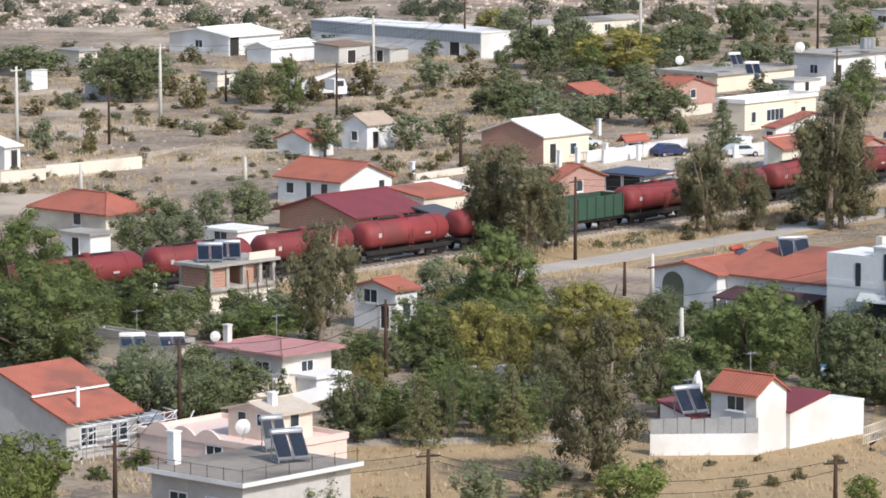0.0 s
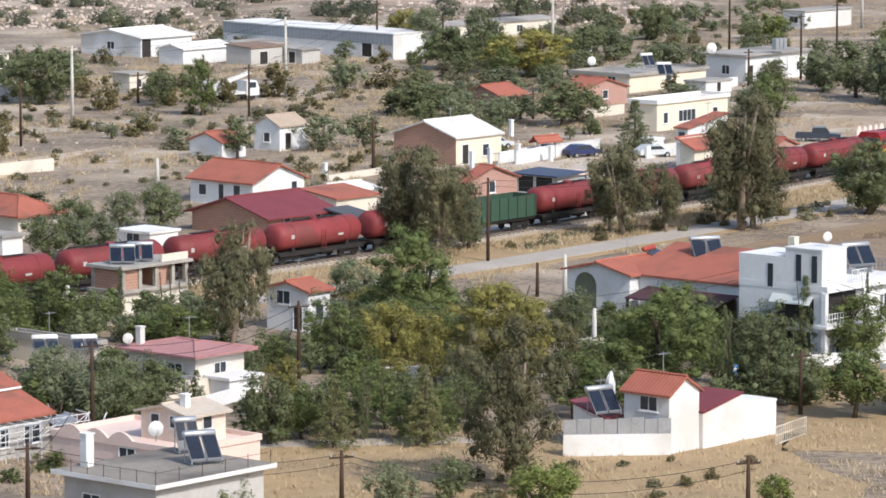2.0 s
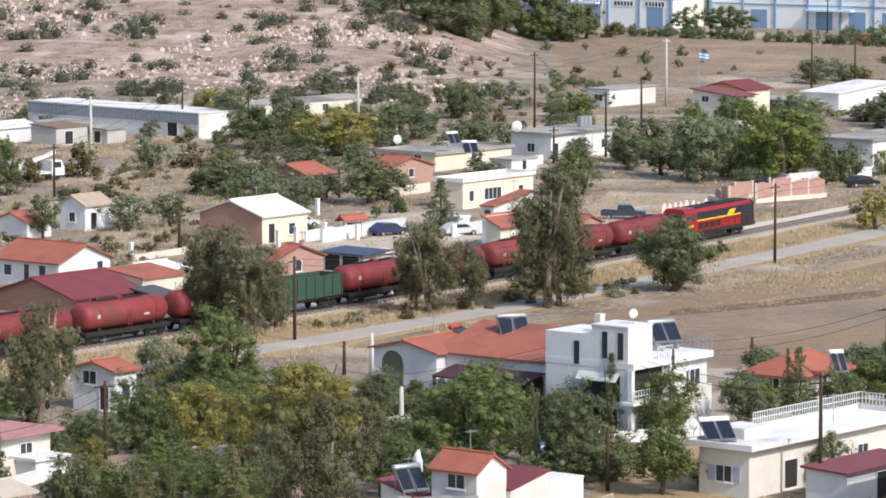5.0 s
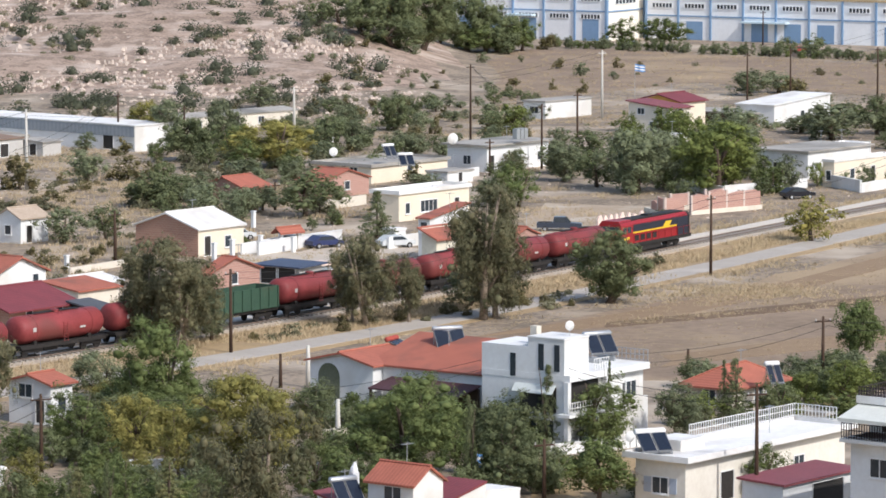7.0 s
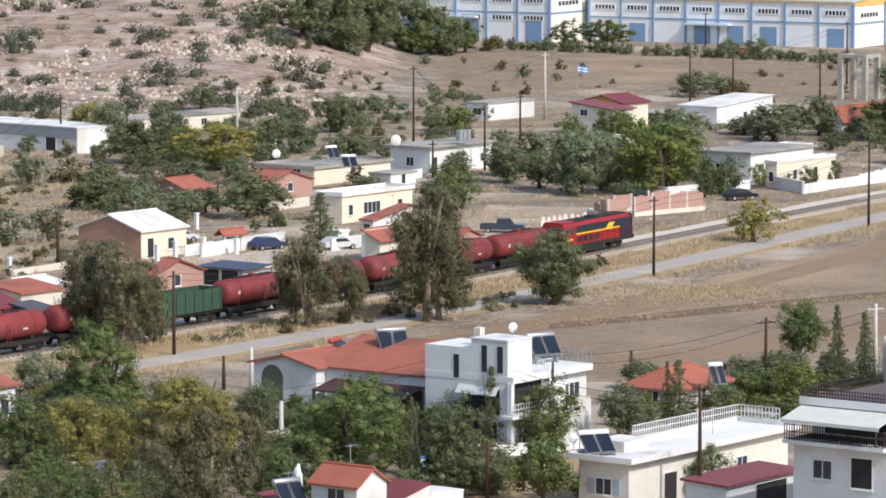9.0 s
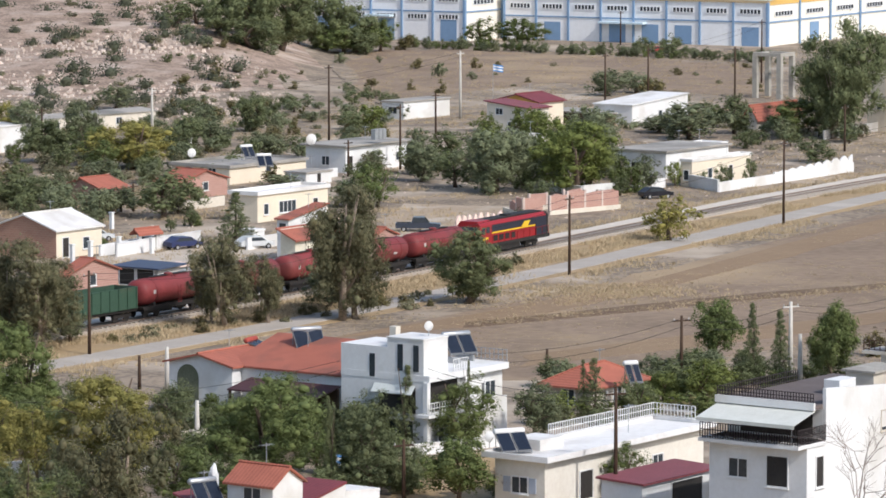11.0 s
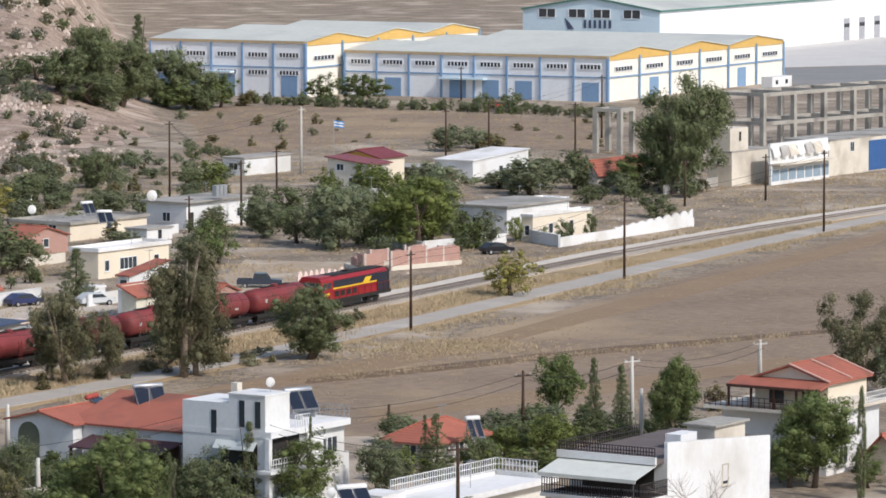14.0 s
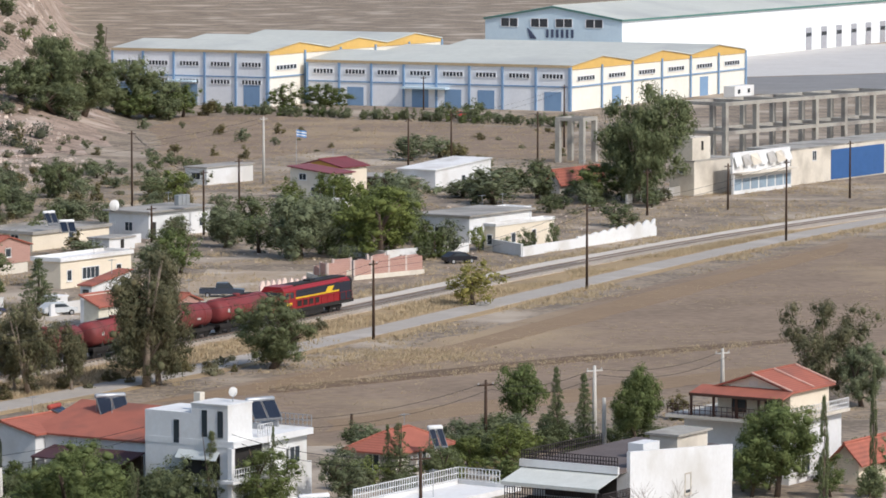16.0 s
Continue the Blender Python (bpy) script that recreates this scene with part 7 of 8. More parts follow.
tree("dark", 52.55, 562.71, 2.95, 4.4)

tree("pine", -7.13, 294.54, 3.33, 3.06)
tree("pine", -4.98, 293.38, 3.52, 3.05)
tree("dark", -2.68, 295.7, 3.15, 2.69)
tree("pine", -0.16, 295.7, 4.13, 2.88)
tree("pine", 1.23, 302.86, 4.03, 3.15)
tree("dark", 3.79, 300.44, 4, 3.12)
tree("pine", 6.02, 293.38, 3.91, 2.67)
tree("pine", 0.26, 329.39, 3.49, 3.42)
tree("dark", -3.57, 323.73, 3.01, 2.94)
tree("olive", -5.8, 329.39, 2.62, 2.99)
tree("dark", -7.77, 321.52, 2.39, 2.51)
tree("pine", 3.18, 341.33, 5.87, 3.99)
tree("euc", 8.02, 392.76, 8.53, 5.61)
tree("euc", 4.44, 394.81, 8.57, 5.64)
tree("euc", 24.09, 410.84, 7.68, 4.28)
tree("euc", 38.2, 414.45, 10.2, 7.5)
tree("dark", -42.75, 592.57, 3.25, 5.79)
tree("dark", -58.45, 595.34, 3.5, 9.32)
tree("dark", -54.19, 595.34, 2.56, 5.43)
tree("dark", -25.02, 549.98, 4.17, 5.01)
tree("dry", -35.09, 556.39, 3.78, 4.34)
tree("dry", -23.45, 546.84, 3, 3.91)
tree("shrub", -20.11, 490.61, 2.19, 3.83)


# ---- poles and wires ----
TOPS = {}


def pole(x, y, h, wood=True, key=None, arm=True, turn=40):
    e = thing("utility_pole", x, y, 0, turn, "dark wooden utility pole with insulators" if wood else "pale concrete utility pole", "pole")
    m = WOOD if wood else mat("pole_concrete", (0.56, 0.53, 0.48), (0.46, 0.43, 0.38), scale=1.5)
    part("shaft", Shape().tube([(0, 0, -0.2), (0, 0, h * 0.5), (0, 0, h)], [0.17, 0.145, 0.11] if wood else [0.24, 0.2, 0.14], 8), m, e, smooth=True)
    if arm:
        part("crossarm", Shape().box(-0.8, -0.06, h - 0.5, 0.8, 0.06, h - 0.38), m, e)
        for k in (-0.7, 0, 0.7):
            part("insulator", Shape().tube([(k, 0, h - 0.38), (k, 0, h - 0.2)], [0.06, 0.04], 6), mat("porcelain", (0.5, 0.48, 0.45), rough=0.3), e)
    if key:
        TOPS[key] = Vector((x, y, h - 0.25))
    return e


def wire(a, b, sag=0.7, n=12):
    sh = Shape()
    a, b = (TOPS[k] if isinstance(k, str) else Vector(k) for k in (a, b))
    pts = []
    for i in range(n + 1):
        q = i / n
        p = a.lerp(b, q)
        p.z -= 4 * sag * q * (1 - q)
        pts.append(p)
    sh.tube(pts, [0.022] * (n + 1), 4)
    return tagged(new("overhead_wire", sh.mesh("overhead_wire", mat("wire_black", (0.03, 0.03, 0.03), bump=0))), "thin black overhead cable between poles", "cable")


pole(-33.91, 520.04, 9.51, False, "c1")
pole(-8.92, 556.39, 10.31, False, "c2")
pole(-48.52, 493.15, 9.03, False, "c0")
pole(29.05, 638.75, 7.5, False, "c3")
pole(78.78, 674.04, 10.59, False, "c4")
pole(-20.63, 451.1, 3.08, False, arm=False)
pole(-37.13, 443.21, 3.2, False, arm=False)
pole(-38.13, 494.43, 7.63, True, "w0")
pole(-12.98, 529.41, 6.44, True, "w1")
pole(-27.45, 548.41, 3.94, True)
pole(3.12, 621.74, 7.93, True, "w2")
pole(12.35, 611.22, 6.77, True)
pole(53.54, 620.48, 11.85, True, "w3")
pole(1.97, 469.2, 3.99, True)
pole(21.58, 526.28, 3.45, True)
pole(59.86, 581.94, 8.85, True, "w4")
pole(51.91, 571.9, 4.88, True)
pole(67.53, 607.63, 8.61, True)
pole(11.95, 389.93, 7.65, True, "r1", turn=50)
pole(37.23, 413.83, 7.87, True, "r2", turn=50)
pole(64.17, 450.23, 8.46, True, "r3", turn=50)
pole(96.82, 501.14, 10.01, True, "r4", turn=50)
pole(135.18, 560.55, 10.88, True, "r5", turn=50)
pole(139.24, 613.3, 6.71, True)
pole(125.63, 605.12, 6.61, True)
pole(161.99, 631.37, 8.63, True)
pole(129.37, 713.19, 8.69, True, "f1")
pole(112.97, 702.07, 9.27, True, "f2")
pole(105.04, 696.65, 8.72, True)
pole(141.21, 752.33, 11.15, True, "f3")
pole(134.69, 872.52, 6.89, True)
pole(15.44, 366.63, 2.9, True, arm=False)
pole(17.78, 366.41, 3.63, False, arm=False)
pole(33.12, 336.95, 7.12, True, "v1", turn=20)
pole(61.28, 362.36, 6.19, True, "v2", turn=20)
pole(31.5, 304.01, 4.66, True, turn=20)
pole(50.99, 371.33, 2.37, True, arm=False)
pole(46.12, 300.18, 8.64, True, "v3", turn=20)
pole(71.2, 364.91, 6.95, False, "v4", turn=20)
pole(71.32, 361.24, 4.61, False, arm=False)
pole(90.99, 402.7, 3.9, False, "v5", turn=20)
pole(-18.13, 295.7, 6.76, True, "n1", turn=20)
pole(-20.51, 268.15, 4.37, True, "n2", turn=20)
pole(-4.27, 321.52, 5.88, True, "n3", turn=20)
pole(-0.92, 268.15, 3.76, True, "n4", turn=20)
pole(24.46, 267.19, 3.47, True, "n5", turn=20)
pole(1.88, 464.87, 5.91, True)
pole(18.25, 329.39, 4.15, False, arm=False)
pole(-23.64, 354.14, 3.51, False, arm=False)
for a_, b_, s_ in (("c0", "c1", 1.2), ("c1", "c2", 1.2), ("c2", "c3", 1.2), ("c3", "c4", 1.5), ("w0", "w1", 1.0), ("w1", "w2", 1.0), ("w3", "w4", 1.0), ("r1", "r2", 0.9), ("r2", "r3", 0.9), ("r3", "r4", 0.9), ("r4", "r5", 0.9), ("f1", "f2", 0.8), ("f2", "f3", 0.8), ("v1", "v2", 1.4), ("v2", "v4", 0.8), ("v4", "v5", 0.8), ("n1", "n2", 0.8), ("n2", "n4", 1.0), ("n4", "n5", 1.6), ("n1", "n3", 1.2), ("n3", "v1", 1.6), ("v1", "v3", 1.2)):
    wire(a_, b_, s_)
    wire(TOPS[a_] + Vector((0.55, 0.4, -0.6)), TOPS[b_] + Vector((0.55, 0.4, -0.6)), s_ * 1.15)


# ---- vehicles ----
def car(x, y, turn, colour, name="car", label="parked car", pickup=False, n=4.3):
    e = thing(name, x, y, 0, turn, label, "car")
    paint = mat("paint_" + "_".join("%02d" % int(99 * c) for c in colour), colour, tuple(c * 0.85 for c in colour), rough=0.3, bump=0)
    if pickup:
        body = [(-2.6, 0.45), (2.6, 0.45), (2.6, 0.95), (1.3, 1.05), (0.7, 1.7), (-0.6, 1.72), (-0.75, 1.05), (-2.6, 1.05)]
    else:
        k = n / 4.3
        body = [(-2.1 * k, 0.4), (2.1 * k, 0.4), (2.1 * k, 0.8), (1.2 * k, 0.95), (0.5 * k, 1.42), (-1.1 * k, 1.45), (-1.9 * k, 1.0), (-2.1 * k, 0.9)]
    b = part("body", Shape().prism([(a, -0.85, c) for a, c in body], (0, 1.7, 0)), paint, e)
    for side in (-0.862, 0.862):
        if pickup:
            gl = [(-0.5, 1.12), (1.1, 1.12), (0.65, 1.6), (-0.5, 1.62)]
        else:
            gl = [(-1.5, 0.98), (1.0, 0.98), (0.45, 1.34), (-1.0, 1.36)]
        part("side_window", Shape().prism([(a, side - 0.01, c) for a, c in gl], (0, 0.02, 0)), GLASS, e)
    if pickup:
        part("bed", Shape().box(-2.5, -0.7, 1.04, -0.85, 0.7, 1.07), DARK, e)
        part("windscreen", Shape().plate([(1.28, -0.75, 1.1), (1.28, 0.75, 1.1), (0.76, 0.7, 1.68), (0.76, -0.7, 1.68)], 0.02), GLASS, e)
    ax = 1.65 if pickup else 1.3
    for dx in (-ax, ax):
        for side in (-0.8, 0.8):
            w = part("wheel", Shape().tube([(dx, side - 0.1, 0.33), (dx, side + 0.1, 0.33)], [0.33, 0.33], 14), BLACK, e)
            part("rim", Shape().tube([(dx, side - 0.11, 0.33), (dx, side + 0.11, 0.33)], [0.18, 0.18], 10), STEEL, w)
    for side in (-0.6, 0.6):
        part("headlight", Shape().box((2.58 if pickup else 2.08), side - 0.18, 0.7, (2.63 if pickup else 2.13), side + 0.18, 0.85), mat("lamp_glass", (0.7, 0.7, 0.68), rough=0.1), e)
    return e


def crane_lorry(x, y, turn):
    e = thing("crane_lorry", x, y, 0, turn, "white lorry with a folded white aerial boom", "lorry")
    part("chassis", Shape().box(-3.6, -1.0, 0.6, 3.6, 1.0, 0.95), BLACK, e)
    c = part("cab", Shape().prism([(2.0, -1.1, 0.7), (3.9, -1.1, 0.7), (3.9, -1.1, 1.7), (3.5, -1.1, 2.6), (2.0, -1.1, 2.6)], (0, 2.2, 0)), WHITE, e)
    part("pane", Shape().box(2.5, -1.13, 1.7, 3.4, -1.09, 2.4).box(2.5, 1.09, 1.7, 3.4, 1.13, 2.4), GLASS, c)
    part("deck", Shape().box(-3.7, -1.15, 0.95, 1.8, 1.15, 1.25), WHITE, e)
    part("boom", Shape().tube([(-2.6, 0, 1.9), (3.2, 0, 3.6)], [0.4, 0.28], 4), WHITE, e)
    part("turret", Shape().tube([(-2.4, 0, 1.2), (-2.4, 0, 2.1)], [0.6, 0.5], 10), WHITE, e)
    part("basket", Shape().box(-3.9, -0.7, 1.6, -2.9, 0.7, 2.7), WHITE, e)
    for dx in (-2.6, -1.5, 2.8):
        for side in (-0.95, 0.95):
            part("wheel", Shape().tube([(dx, side - 0.14, 0.48), (dx, side + 0.14, 0.48)], [0.48, 0.48], 14), BLACK, e)
    return e


crane_lorry(-16.05, 550.42, 35)
car(53.29, 497.93, -8, (0.05, 0.06, 0.08), "pickup_truck", "dark grey pickup parked on the dusty lot", True)
car(87.25, 535.89, 20, (0.02, 0.02, 0.025), label="black car parked by the white wall")
car(21.89, 481.93, 60, (0.03, 0.03, 0.035), label="dark car under the gateway")
car(25.26, 481.32, 30, (0.04, 0.05, 0.12), label="dark blue car in the yard")
car(33.13, 480.71, 25, (0.6, 0.62, 0.62), label="white car parked in the yard")
car(15.75, 490.61, 25, (0.6, 0.62, 0.62), label="white car beside the cream house")
car(107.07, 872.6, 40, (0.7, 0.7, 0.7), label="white car by the warehouse hedge")
car(136.89, 842.43, 40, (0.4, 0.05, 0.05), label="red car by the warehouse hedge")
j = thing("scrap_heap", 52.87, 475.31, 0, 20, "small heap of blue and red scrap on the lot", "scrap")
part("sheet", Shape().box(-1.4, -0.6, 0, 0.2, 0.5, 0.7), BLUE, j)
part("sheet", Shape().box(0.3, -0.5, 0, 1.2, 0.5, 0.6), LOCORED, j)
part("sheet", Shape().box(1.3, -0.4, 0, 1.9, 0.4, 0.9), WHITE, j)


def flag(x, y, z, h):
    e = thing("flag", x, y, z, -10, "blue and white striped flag on a thin pole", "flag")
    part("pole", Shape().rod((0, 0, 0), (0, 0, h), 0.04), STEEL, e)
    for k in range(5):
        sh = Shape()
        pts = [(0.05 + 0.2 * i, 0.08 * math.sin(i * 1.1), h - 0.1 - 0.03 * i) for i in range(9)]
        for i in range(8):
            a, b = pts[i], pts[i + 1]
            sh.add([(a[0], a[1], a[2] - 0.22 * k), (b[0], b[1], b[2] - 0.22 * k), (b[0], b[1], b[2] - 0.22 * (k + 1)), (a[0], a[1], a[2] - 0.22 * (k + 1))], [(0, 1, 2, 3)])
        part("stripe", sh, mat("flag_blue", (0.12, 0.30, 0.62), bump=0) if k % 2 == 0 else WHITE, e)


flag(85.85, 689.55, 0, 7.61)
flag(27.7, 315.58, 0, 2.00)


# ---- rough grass, stones and scrub ----
def grass(name, spots, h, label):
    """Many upright blades in tufts as one sheet of stuff. spots: x, y of each tuft."""
    rng = np.random.default_rng(len(spots))
    p = np.repeat(np.array(spots), 12, axis=0) + rng.normal(size=(len(spots) * 12, 2)) * 0.4
    n = len(p)
    a = rng.uniform(0, math.pi, n)
    hh = h * rng.uniform(0.5, 1.3, n)
    w = 0.045
    z = np.zeros(n)
    lean = rng.normal(size=(n, 2)) * 0.18
    v = np.stack([np.c_[p[:, 0] - w * np.cos(a), p[:, 1] - w * np.sin(a), z], np.c_[p[:, 0] + w * np.cos(a), p[:, 1] + w * np.sin(a), z], np.c_[p + lean, hh]], 1).reshape(-1, 3)
    me = bpy.data.meshes.new(name)
    me.from_pydata(v.tolist(), [], np.arange(3 * n).reshape(-1, 3).tolist())
    me.materials.append(DRYGRASS)
    return tagged(new(name, me), label, "grass", kind="stuff")


def bank_spots():
    out = []
    for i in range(8000):
        y = 330 + 330 * random.random() ** 1.1
        xr, xa = along(RAIL, y), along(ROAD, y)
        q = random.random()
        x = xr + 3.2 + (xa - 3.2 - xr - 3.2) * q
        if xa - xr > 8 and noise.noise(Vector((x, y, 0)) * 0.07) > -0.25:
            out.append((x, y))
    for i in range(1500):
        y = 340 + 320 * random.random()
        x = along(ROAD, y) + 3.4 + abs(random.gauss(0, 3.2))
        if noise.noise(Vector((x, y, 5)) * 0.06) > 0.0:
            out.append((x, y))
    for i in range(1200):
        y = 390 + 300 * random.random()
        out.append((along(RAIL, y) - 6.0 - abs(random.gauss(0, 2.0)), y))
    return out


grass("dry_grass", bank_spots(), 0.42, "tall dry yellow grass on the railway bank")
grass("field_grass", [(random.uniform(-40, 130), random.uniform(270, 300)) for i in range(2600)], 0.35, "short dry grass in the near field")
grass("waste_grass", [(x, y) for x, y in ((random.uniform(-80, 60), random.uniform(430, 620)) for i in range(9000)) if noise.noise(Vector((x, y, 8)) * 0.05) > 0.05], 0.5, "dry grass on the waste ground")


def stones(name, spots, label):
    """Loose limestone blocks as one mass."""
    sh = Shape()
    for x, y, r in spots:
        z = ground_z(x, y)
        k = [(random.uniform(0.6, 1.2) * r * math.cos(a), random.uniform(0.6, 1.2) * r * math.sin(a)) for a in (0.3, 1.5, 2.6, 3.8, 5.2)]
        top = [(x + a * 0.6, y + b * 0.6, z + r * random.uniform(0.3, 0.75)) for a, b in k]
        low = [(x + a, y + b, z - 0.3) for a, b in k]
        sh.add(low + top, [(5, 6, 7, 8, 9)] + [(i, (i + 1) % 5, 5 + (i + 1) % 5, 5 + i) for i in range(5)])
    me = bpy.data.meshes.new(name)
    me.from_pydata(sh.v, [], sh.f)
    me.materials.append(ROCK)
    return tagged(new(name, me), label, "rocks", kind="stuff")


def hill_spot():
    while True:
        y = random.uniform(640, 1150)
        x = random.uniform(-0.11 * y, 0.075 * y)
        if y - 735 + 0.25 * x > -75 + 60 * noise.noise(Vector((x, y, 1)) * 0.02) and x - 0.048 * y < random.uniform(0, 26):
            return x, y


spots = []
while len(spots) < 21000:
    x, y = hill_spot()
    if noise.noise(Vector((x * 0.6, y * 0.35, 2)) * 0.06) + 0.5 * noise.noise(Vector((x, y, 2)) * 0.21) > random.uniform(-0.5, 0.4):
        spots.append((x, y, abs(random.gauss(0.05, 0.22)) + 0.1))
stones("hill_stones", spots, "scattered pale limestone blocks on the hillside")
stones("rubble", [(x, y, random.uniform(0.1, 0.45)) for x, y in ((random.gauss(39.5, 5), random.gauss(733.7, 18)) for i in range(160))], "pale rubble along the field track")
for i in range(80):
    x, y = hill_spot()
    s = random.uniform(1.8, 4.0)
    tree("shrub", x, y, s * random.uniform(0.5, 0.8), s)


def scrub(name, spots, label, leaf=L_SHRUB, n=80, high=0.9):
    """Low evergreen scrub, joined."""
    rng = np.random.default_rng(5)
    cs, ss, ns = [], [], []
    for x, y, r in spots:
        p = rng.normal(size=(n, 3))
        p /= np.linalg.norm(p, axis=1)[:, None]
        ns.append(p.copy())
        p = p * rng.uniform(0.6, 1.05, size=(n, 1)) * r
        p[:, 0] *= random.uniform(0.9, 1.6)
        p[:, 2] = np.abs(p[:, 2]) * high + 0.1
        cs.append(p + (x, y, ground_z(x, y))), ss.append(rng.uniform(0.12, 0.24, n) * (0.7 + 0.3 * r))
    hearts = [(x, y, ground_z(x, y) + 0.2 * r * high, r * 0.55, high * 0.8) for x, y, r in spots]
    return tagged(new(name, leaf_mesh(name, np.concatenate(cs), np.concatenate(ss), leaf, rng, np.concatenate(ns), cores=hearts)), label, "scrub", kind="stuff")


scrub("hill_scrub", [(*hill_spot(), random.uniform(0.4, 1.1)) for i in range(700)], "low evergreen scrub scattered over the hillside")
scrub("hillside_bushes", [(*hill_spot(), random.uniform(1.0, 2.5)) for i in range(420)], "round dark evergreen bushes on the stony hillside", L_HILL, 210, 1.2)


# ---- gardens and scrub ----
LOW = []


def fill(quad, kinds, n, h0, h1, wide=0.9):
    """Scattered plants over a four-cornered plot, of heights h0 to h1."""
    a, b, c, d = (Vector(p) for p in quad)
    for i in range(n):
        u, v = random.random(), random.random()
        p = a.lerp(b, u).lerp(d.lerp(c, u), v)
        h, kind = random.uniform(h0, h1), random.choice(kinds)
        if kind == "shrub" and h < 2.4:
            LOW.append((p.x, p.y, h * 0.62))
            continue
        tree(kind, p.x, p.y, h, h * wide * random.uniform(0.8, 1.3))


fill([(-7.08, 299.24), (7.92, 299.24), (9.26, 326.54), (-7.16, 332.3)], ["pine", "dark", "gshrub", "ypine", "olive"], 20, 2.0, 3.6, 1.05)
fill([(-33.06, 320.97), (-25.9, 326.54), (-29.61, 367.94), (-37.45, 364.39)], ["dark", "pine", "gshrub"], 20, 3.0, 5.0, 1.1)
fill([(-26.93, 339.79), (-9.48, 337.66), (-12.2, 352.49), (-28.92, 359.2)], ["dark", "olive", "gshrub", "pine"], 22, 1.8, 3.2, 1.2)
fill([(-22.9, 298.05), (-12.51, 302.86), (-13.85, 315.58), (-24.22, 315.58)], ["olive", "dark", "gshrub"], 16, 2.0, 4.0, 1.1)
fill([(14.52, 301.64), (31.03, 304.09), (33.86, 332.3), (18.47, 338.27)], ["pine", "dark", "gshrub"], 24, 2.0, 4.0, 1.1)
fill([(-0.61, 329.39), (9.3, 327.96), (9.02, 350.85), (0.28, 350.85)], ["dark", "pine", "ypine", "gshrub"], 24, 2.4, 4.4, 1.1)
fill([(24.79, 307.15), (33.39, 307.62), (34.86, 329.33), (27.08, 330.06)], ["dark", "olive", "gshrub"], 12, 1.8, 3.4)
fill([(14.96, 331.18), (41.78, 328.69), (41.5, 340.81), (18.55, 349.32)], ["dark", "pine", "gshrub"], 22, 1.8, 3.2, 1.1)
fill([(43.09, 335.44), (59.59, 341.11), (62.86, 362.74), (48.05, 364.66)], ["dark", "olive", "gshrub", "bright"], 26, 1.5, 3.0, 1.2)
fill([(57.72, 358.07), (75.99, 357.47), (78.13, 369.99), (60.02, 372.34)], ["dark", "olive", "gshrub"], 18, 1.5, 2.8, 1.2)
fill([(75.33, 332.9), (88.03, 330.88), (95.01, 357.25), (82.27, 359.27)], ["dark", "gshrub", "olive"], 14, 2.0, 3.5)
fill([(5.49, 562.24), (31.78, 560.53), (33.8, 624.83), (7.78, 626.52)], ["olive", "dark", "shrub", "pine"], 24, 2.5, 4.2, 1.1)
fill([(3.68, 516.75), (28.93, 510.25), (29.46, 544.62), (5.37, 550.12)], ["olive", "dark", "shrub"], 16, 2.2, 4.0, 1.1)
fill([(55.63, 535.22), (84.32, 533.35), (91.58, 594.56), (63.53, 596.38)], ["olive", "dark", "gshrub", "olive"], 20, 2.5, 4.5, 1.1)
fill([(78.91, 651.76), (125.92, 617.4), (127.83, 661.9), (83.95, 693.34)], ["olive", "dark", "shrub"], 20, 2.0, 3.6, 1.2)
fill([(14.1, 395.16), (48.05, 424.11), (48, 433.92), (14.44, 404.44)], ["dry", "shrub"], 26, 0.8, 1.5, 1.5)
fill([(-50.98, 498.31), (2.39, 508.27), (1.19, 573.06), (-57.26, 560.46)], ["dry", "shrub", "dry"], 80, 0.5, 1.5, 1.8)
fill([(-45.41, 443.21), (-17.92, 451.1), (-19.46, 490.61), (-49.57, 484.38)], ["dry", "shrub"], 40, 0.4, 1.0, 2.0)
fill([(9.1, 606.58), (56.81, 608.32), (66.92, 716.87), (20.01, 713.22)], ["dry", "shrub", "olive"], 45, 0.7, 2.0, 1.7)
fill([(-12.97, 443.21), (2.7, 448.44), (4.18, 485.61), (-14.11, 482.54)], ["dry", "shrub"], 30, 0.5, 1.2, 1.7)
fill([(-51.83, 581.77), (6.03, 609.55), (6.55, 662.18), (-56.04, 629.57)], ["olive", "dry", "shrub"], 36, 1.2, 3.0, 1.2)
fill([(-5.8, 268.15), (27.64, 270.09), (29.29, 286.65), (8.03, 282.33)], ["dry", "dry", "shrub"], 26, 0.4, 1.0, 1.4)
fill([(47.99, 711.86), (135.62, 712.25), (152.45, 812.24), (84.16, 840.9)], ["dry", "shrub"], 22, 0.5, 1.3, 1.8)


grass("furrow_grass", [(p[0] + random.gauss(0, 0.8), p[1] + random.gauss(0, 1.2)) for p in (Vector((48.29, 408.23)).lerp(Vector((106.5, 442.04)), random.random()) for i in range(260))], 0.25, "line of dry grass along a field edge")
grass("golden_grass", [(random.gauss(66.4, 4.5), random.gauss(434.3, 4)) for i in range(420)], 0.3, "golden dry grass in the field")
grass("roadside_grass", [(random.gauss(56.8, 8), random.gauss(431.7, 6)) for i in range(300)], 0.22, "golden dry grass by the road")
stones("village_rubble", [(x, y, random.uniform(0.05, 0.26)) for x, y in ((random.uniform(-60, 150), random.uniform(440, 640)) for i in range(2600)) if along(RAIL, y) - x > 8], "small pale stones and rubble between houses")


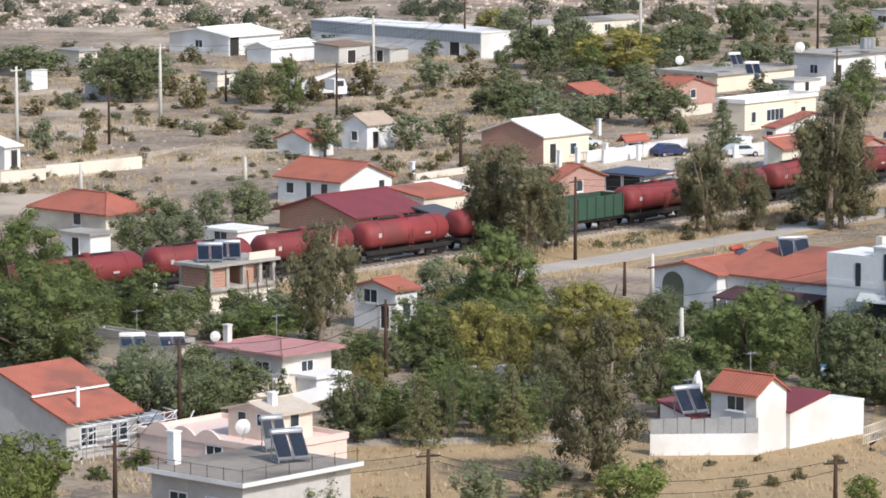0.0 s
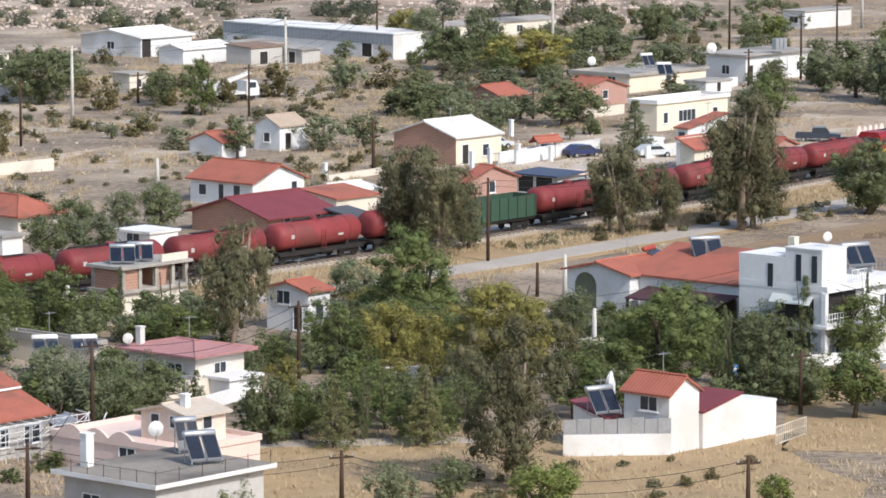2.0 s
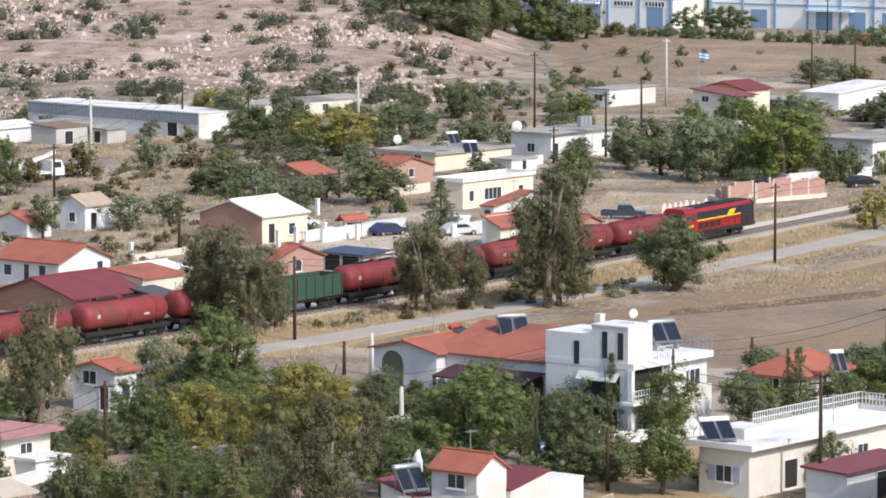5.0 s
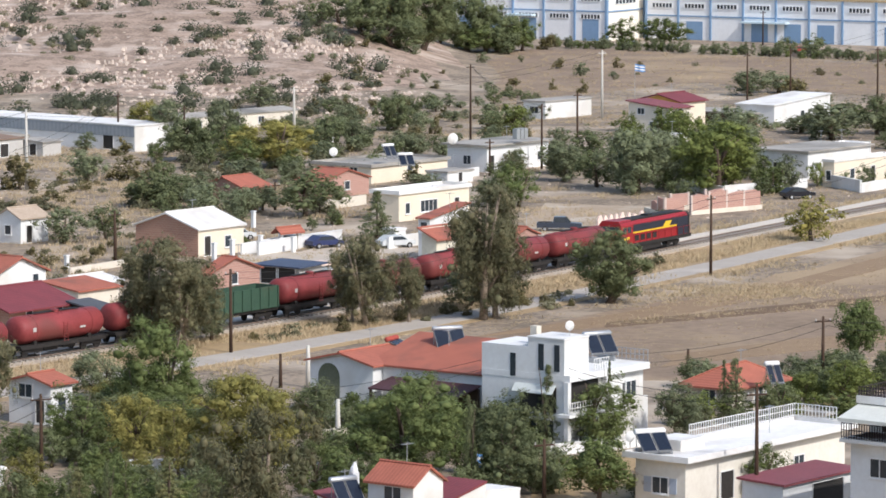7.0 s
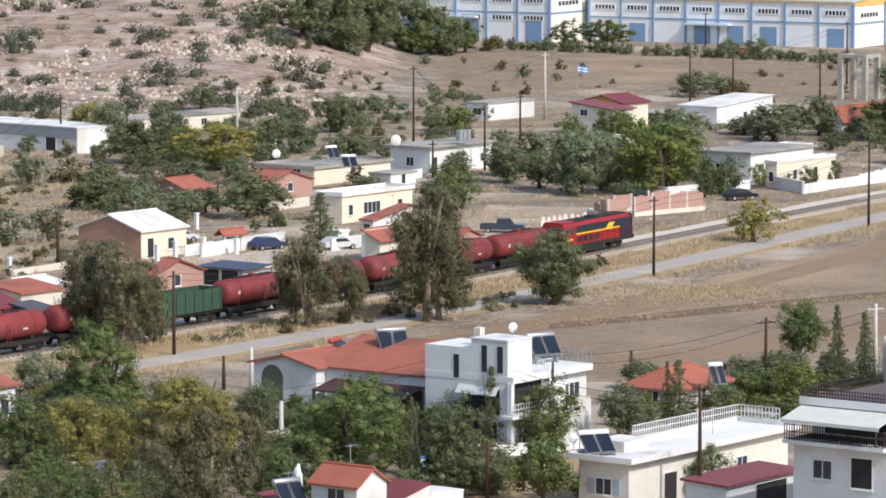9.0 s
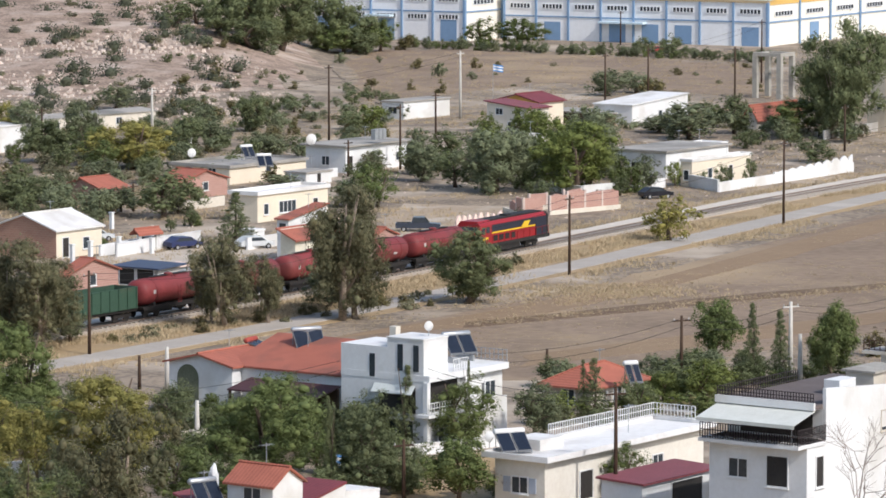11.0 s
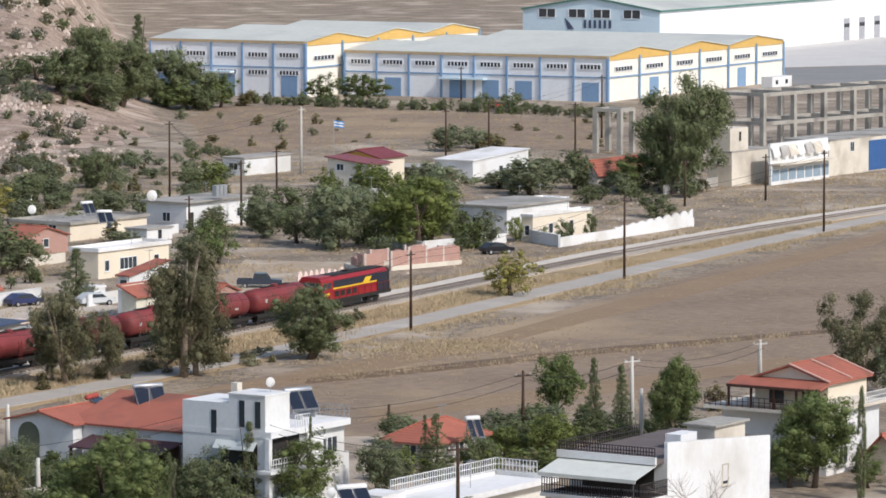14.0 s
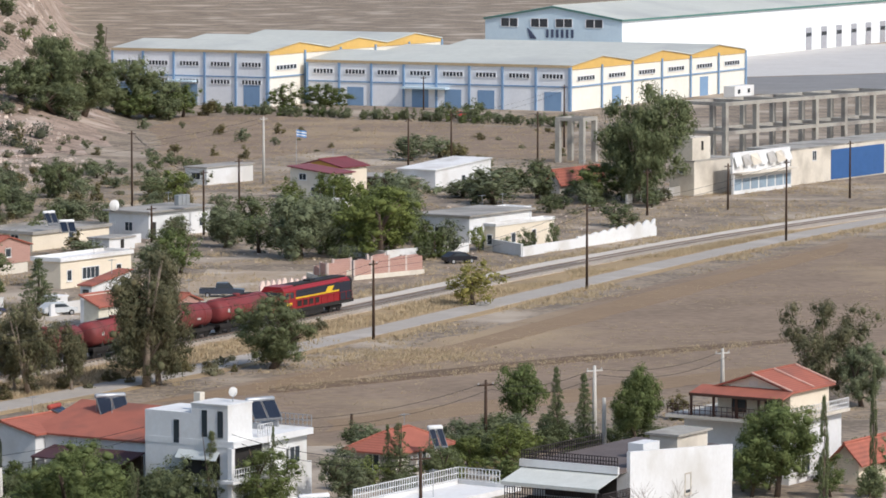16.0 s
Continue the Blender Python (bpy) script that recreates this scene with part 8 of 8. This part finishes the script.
def bare_tree(x, y, h):
    """A leafless tree with fine forking twigs."""
    e = thing("bare_tree", x, y, 0, 0, "pale leafless tree with fine forking branches", "tree")
    rng = random.Random(3)
    tr, br = Shape(), Shape()
    tr.tube([(0, 0, -0.1), (0.1, 0, h * 0.2), (0.05, 0.1, h * 0.4)], [0.14, 0.12, 0.09], 7)

    def fork(p, d, n, r, depth):
        q = p + d * n
        br.tube([p, p.lerp(q, 0.5) + Vector((rng.gauss(0, 0.06), rng.gauss(0, 0.06), 0)), q], [r, r * 0.85, r * 0.65], 4)
        if depth:
            for k in range(3):
                fork(q, (d + Vector((rng.gauss(0, 0.55), rng.gauss(0, 0.55), rng.gauss(0.1, 0.3)))).normalized(), n * rng.uniform(0.6, 0.85), r * 0.62, depth - 1)

    for k in range(5):
        fork(Vector((0.05, 0.1, h * (0.25 + 0.04 * k))), Vector((rng.gauss(0, 0.7), rng.gauss(0, 0.7), 0.9)).normalized(), h * 0.24, 0.06, 3)
    m = mat("pale_twigs", (0.42, 0.37, 0.33), (0.32, 0.28, 0.25), scale=2)
    part("trunk", tr, m, e), part("branch_crown", br, m, e)


bare_tree(57.98, 274.05, 10.75)
bare_tree(38.38, 303.37, 2.84)


fill([(41.67, 866.49), (84.16, 840.9), (93.29, 956.83), (48.87, 1014.55)], ["dark", "olive", "pine", "shrub"], 34, 2.0, 4.5, 1.2)
fill([(31.31, 653.3), (53.24, 673.14), (59.18, 800.19), (39.43, 820.39)], ["shrub", "olive", "dry"], 30, 0.8, 2.4, 1.5)
fill([(73.83, 609.92), (90.76, 583.4), (98.35, 643.19), (78.91, 651.76)], ["olive", "dark", "bright"], 14, 2.5, 5.0, 1.1)
fill([(108.65, 604.68), (131.97, 614.4), (135.22, 637.63), (117.1, 651.74)], ["olive", "dark", "shrub"], 16, 1.2, 3.0, 1.3)

fill([(26.89, 562.4), (67.83, 560.41), (77.22, 652.02), (31.86, 664.59)], ["olive", "dark", "shrub", "olive"], 26, 1.6, 4.0, 1.1)
fill([(102.88, 618.78), (128.41, 625.5), (142.26, 697.65), (118.83, 714.78)], ["olive", "dark", "shrub"], 18, 1.5, 3.5, 1.2)
fill([(4.64, 467.73), (30.7, 504.9), (32.55, 573.06), (5.59, 564.6)], ["olive", "dark", "shrub"], 18, 1.4, 3.4, 1.1)
fill([(16.12, 573.06), (58.8, 581.77), (66.84, 662.18), (18.61, 662.18)], ["olive", "dark", "shrub", "dry"], 26, 1.4, 3.4, 1.2)

grass("village_grass", [(x, y) for x, y in ((random.uniform(-60, 190), random.uniform(430, 700)) for i in range(17000)) if along(RAIL, y) - x > 7 and noise.noise(Vector((x, y, 8)) * 0.06) > -0.1], 0.3, "dry grass and weeds between the houses")
grass("field_tufts", [(x, y) for x, y in ((random.uniform(25, 160), random.uniform(375, 560)) for i in range(7000)) if x - along(ROAD, y) > 4 and noise.noise(Vector((x, y, 3)) * 0.05) > -0.2], 0.13, "short stubble over the bare field")
grass("far_field_tufts", [(random.uniform(30, 170), random.uniform(640, 850)) for i in range(4000)], 0.3, "dry stubble over the far field")

fill([(5.29, 542.32), (50.39, 539.38), (66.3, 710.21), (6.92, 701.04)], ["olive", "shrub", "dry", "shrub", "dark"], 60, 1.0, 2.8, 1.3)
fill([(-50.33, 491.88), (-14.56, 498.31), (-17.78, 609.55), (-61.25, 600)], ["shrub", "dry", "shrub", "olive"], 60, 0.7, 2.2, 1.4)
fill([(-16.21, 407.54), (6.84, 451.1), (5.01, 504.9), (-18.8, 473.54)], ["dry", "shrub"], 30, 0.6, 1.5, 1.5)
fill([(32.43, 676.28), (80.99, 668.96), (100.42, 829.17), (39.43, 820.39)], ["shrub", "olive", "dark", "dry"], 36, 0.9, 2.6, 1.3)

scrub("valley_scrub", LOW, "low grey-green scrub and weeds between the plots")
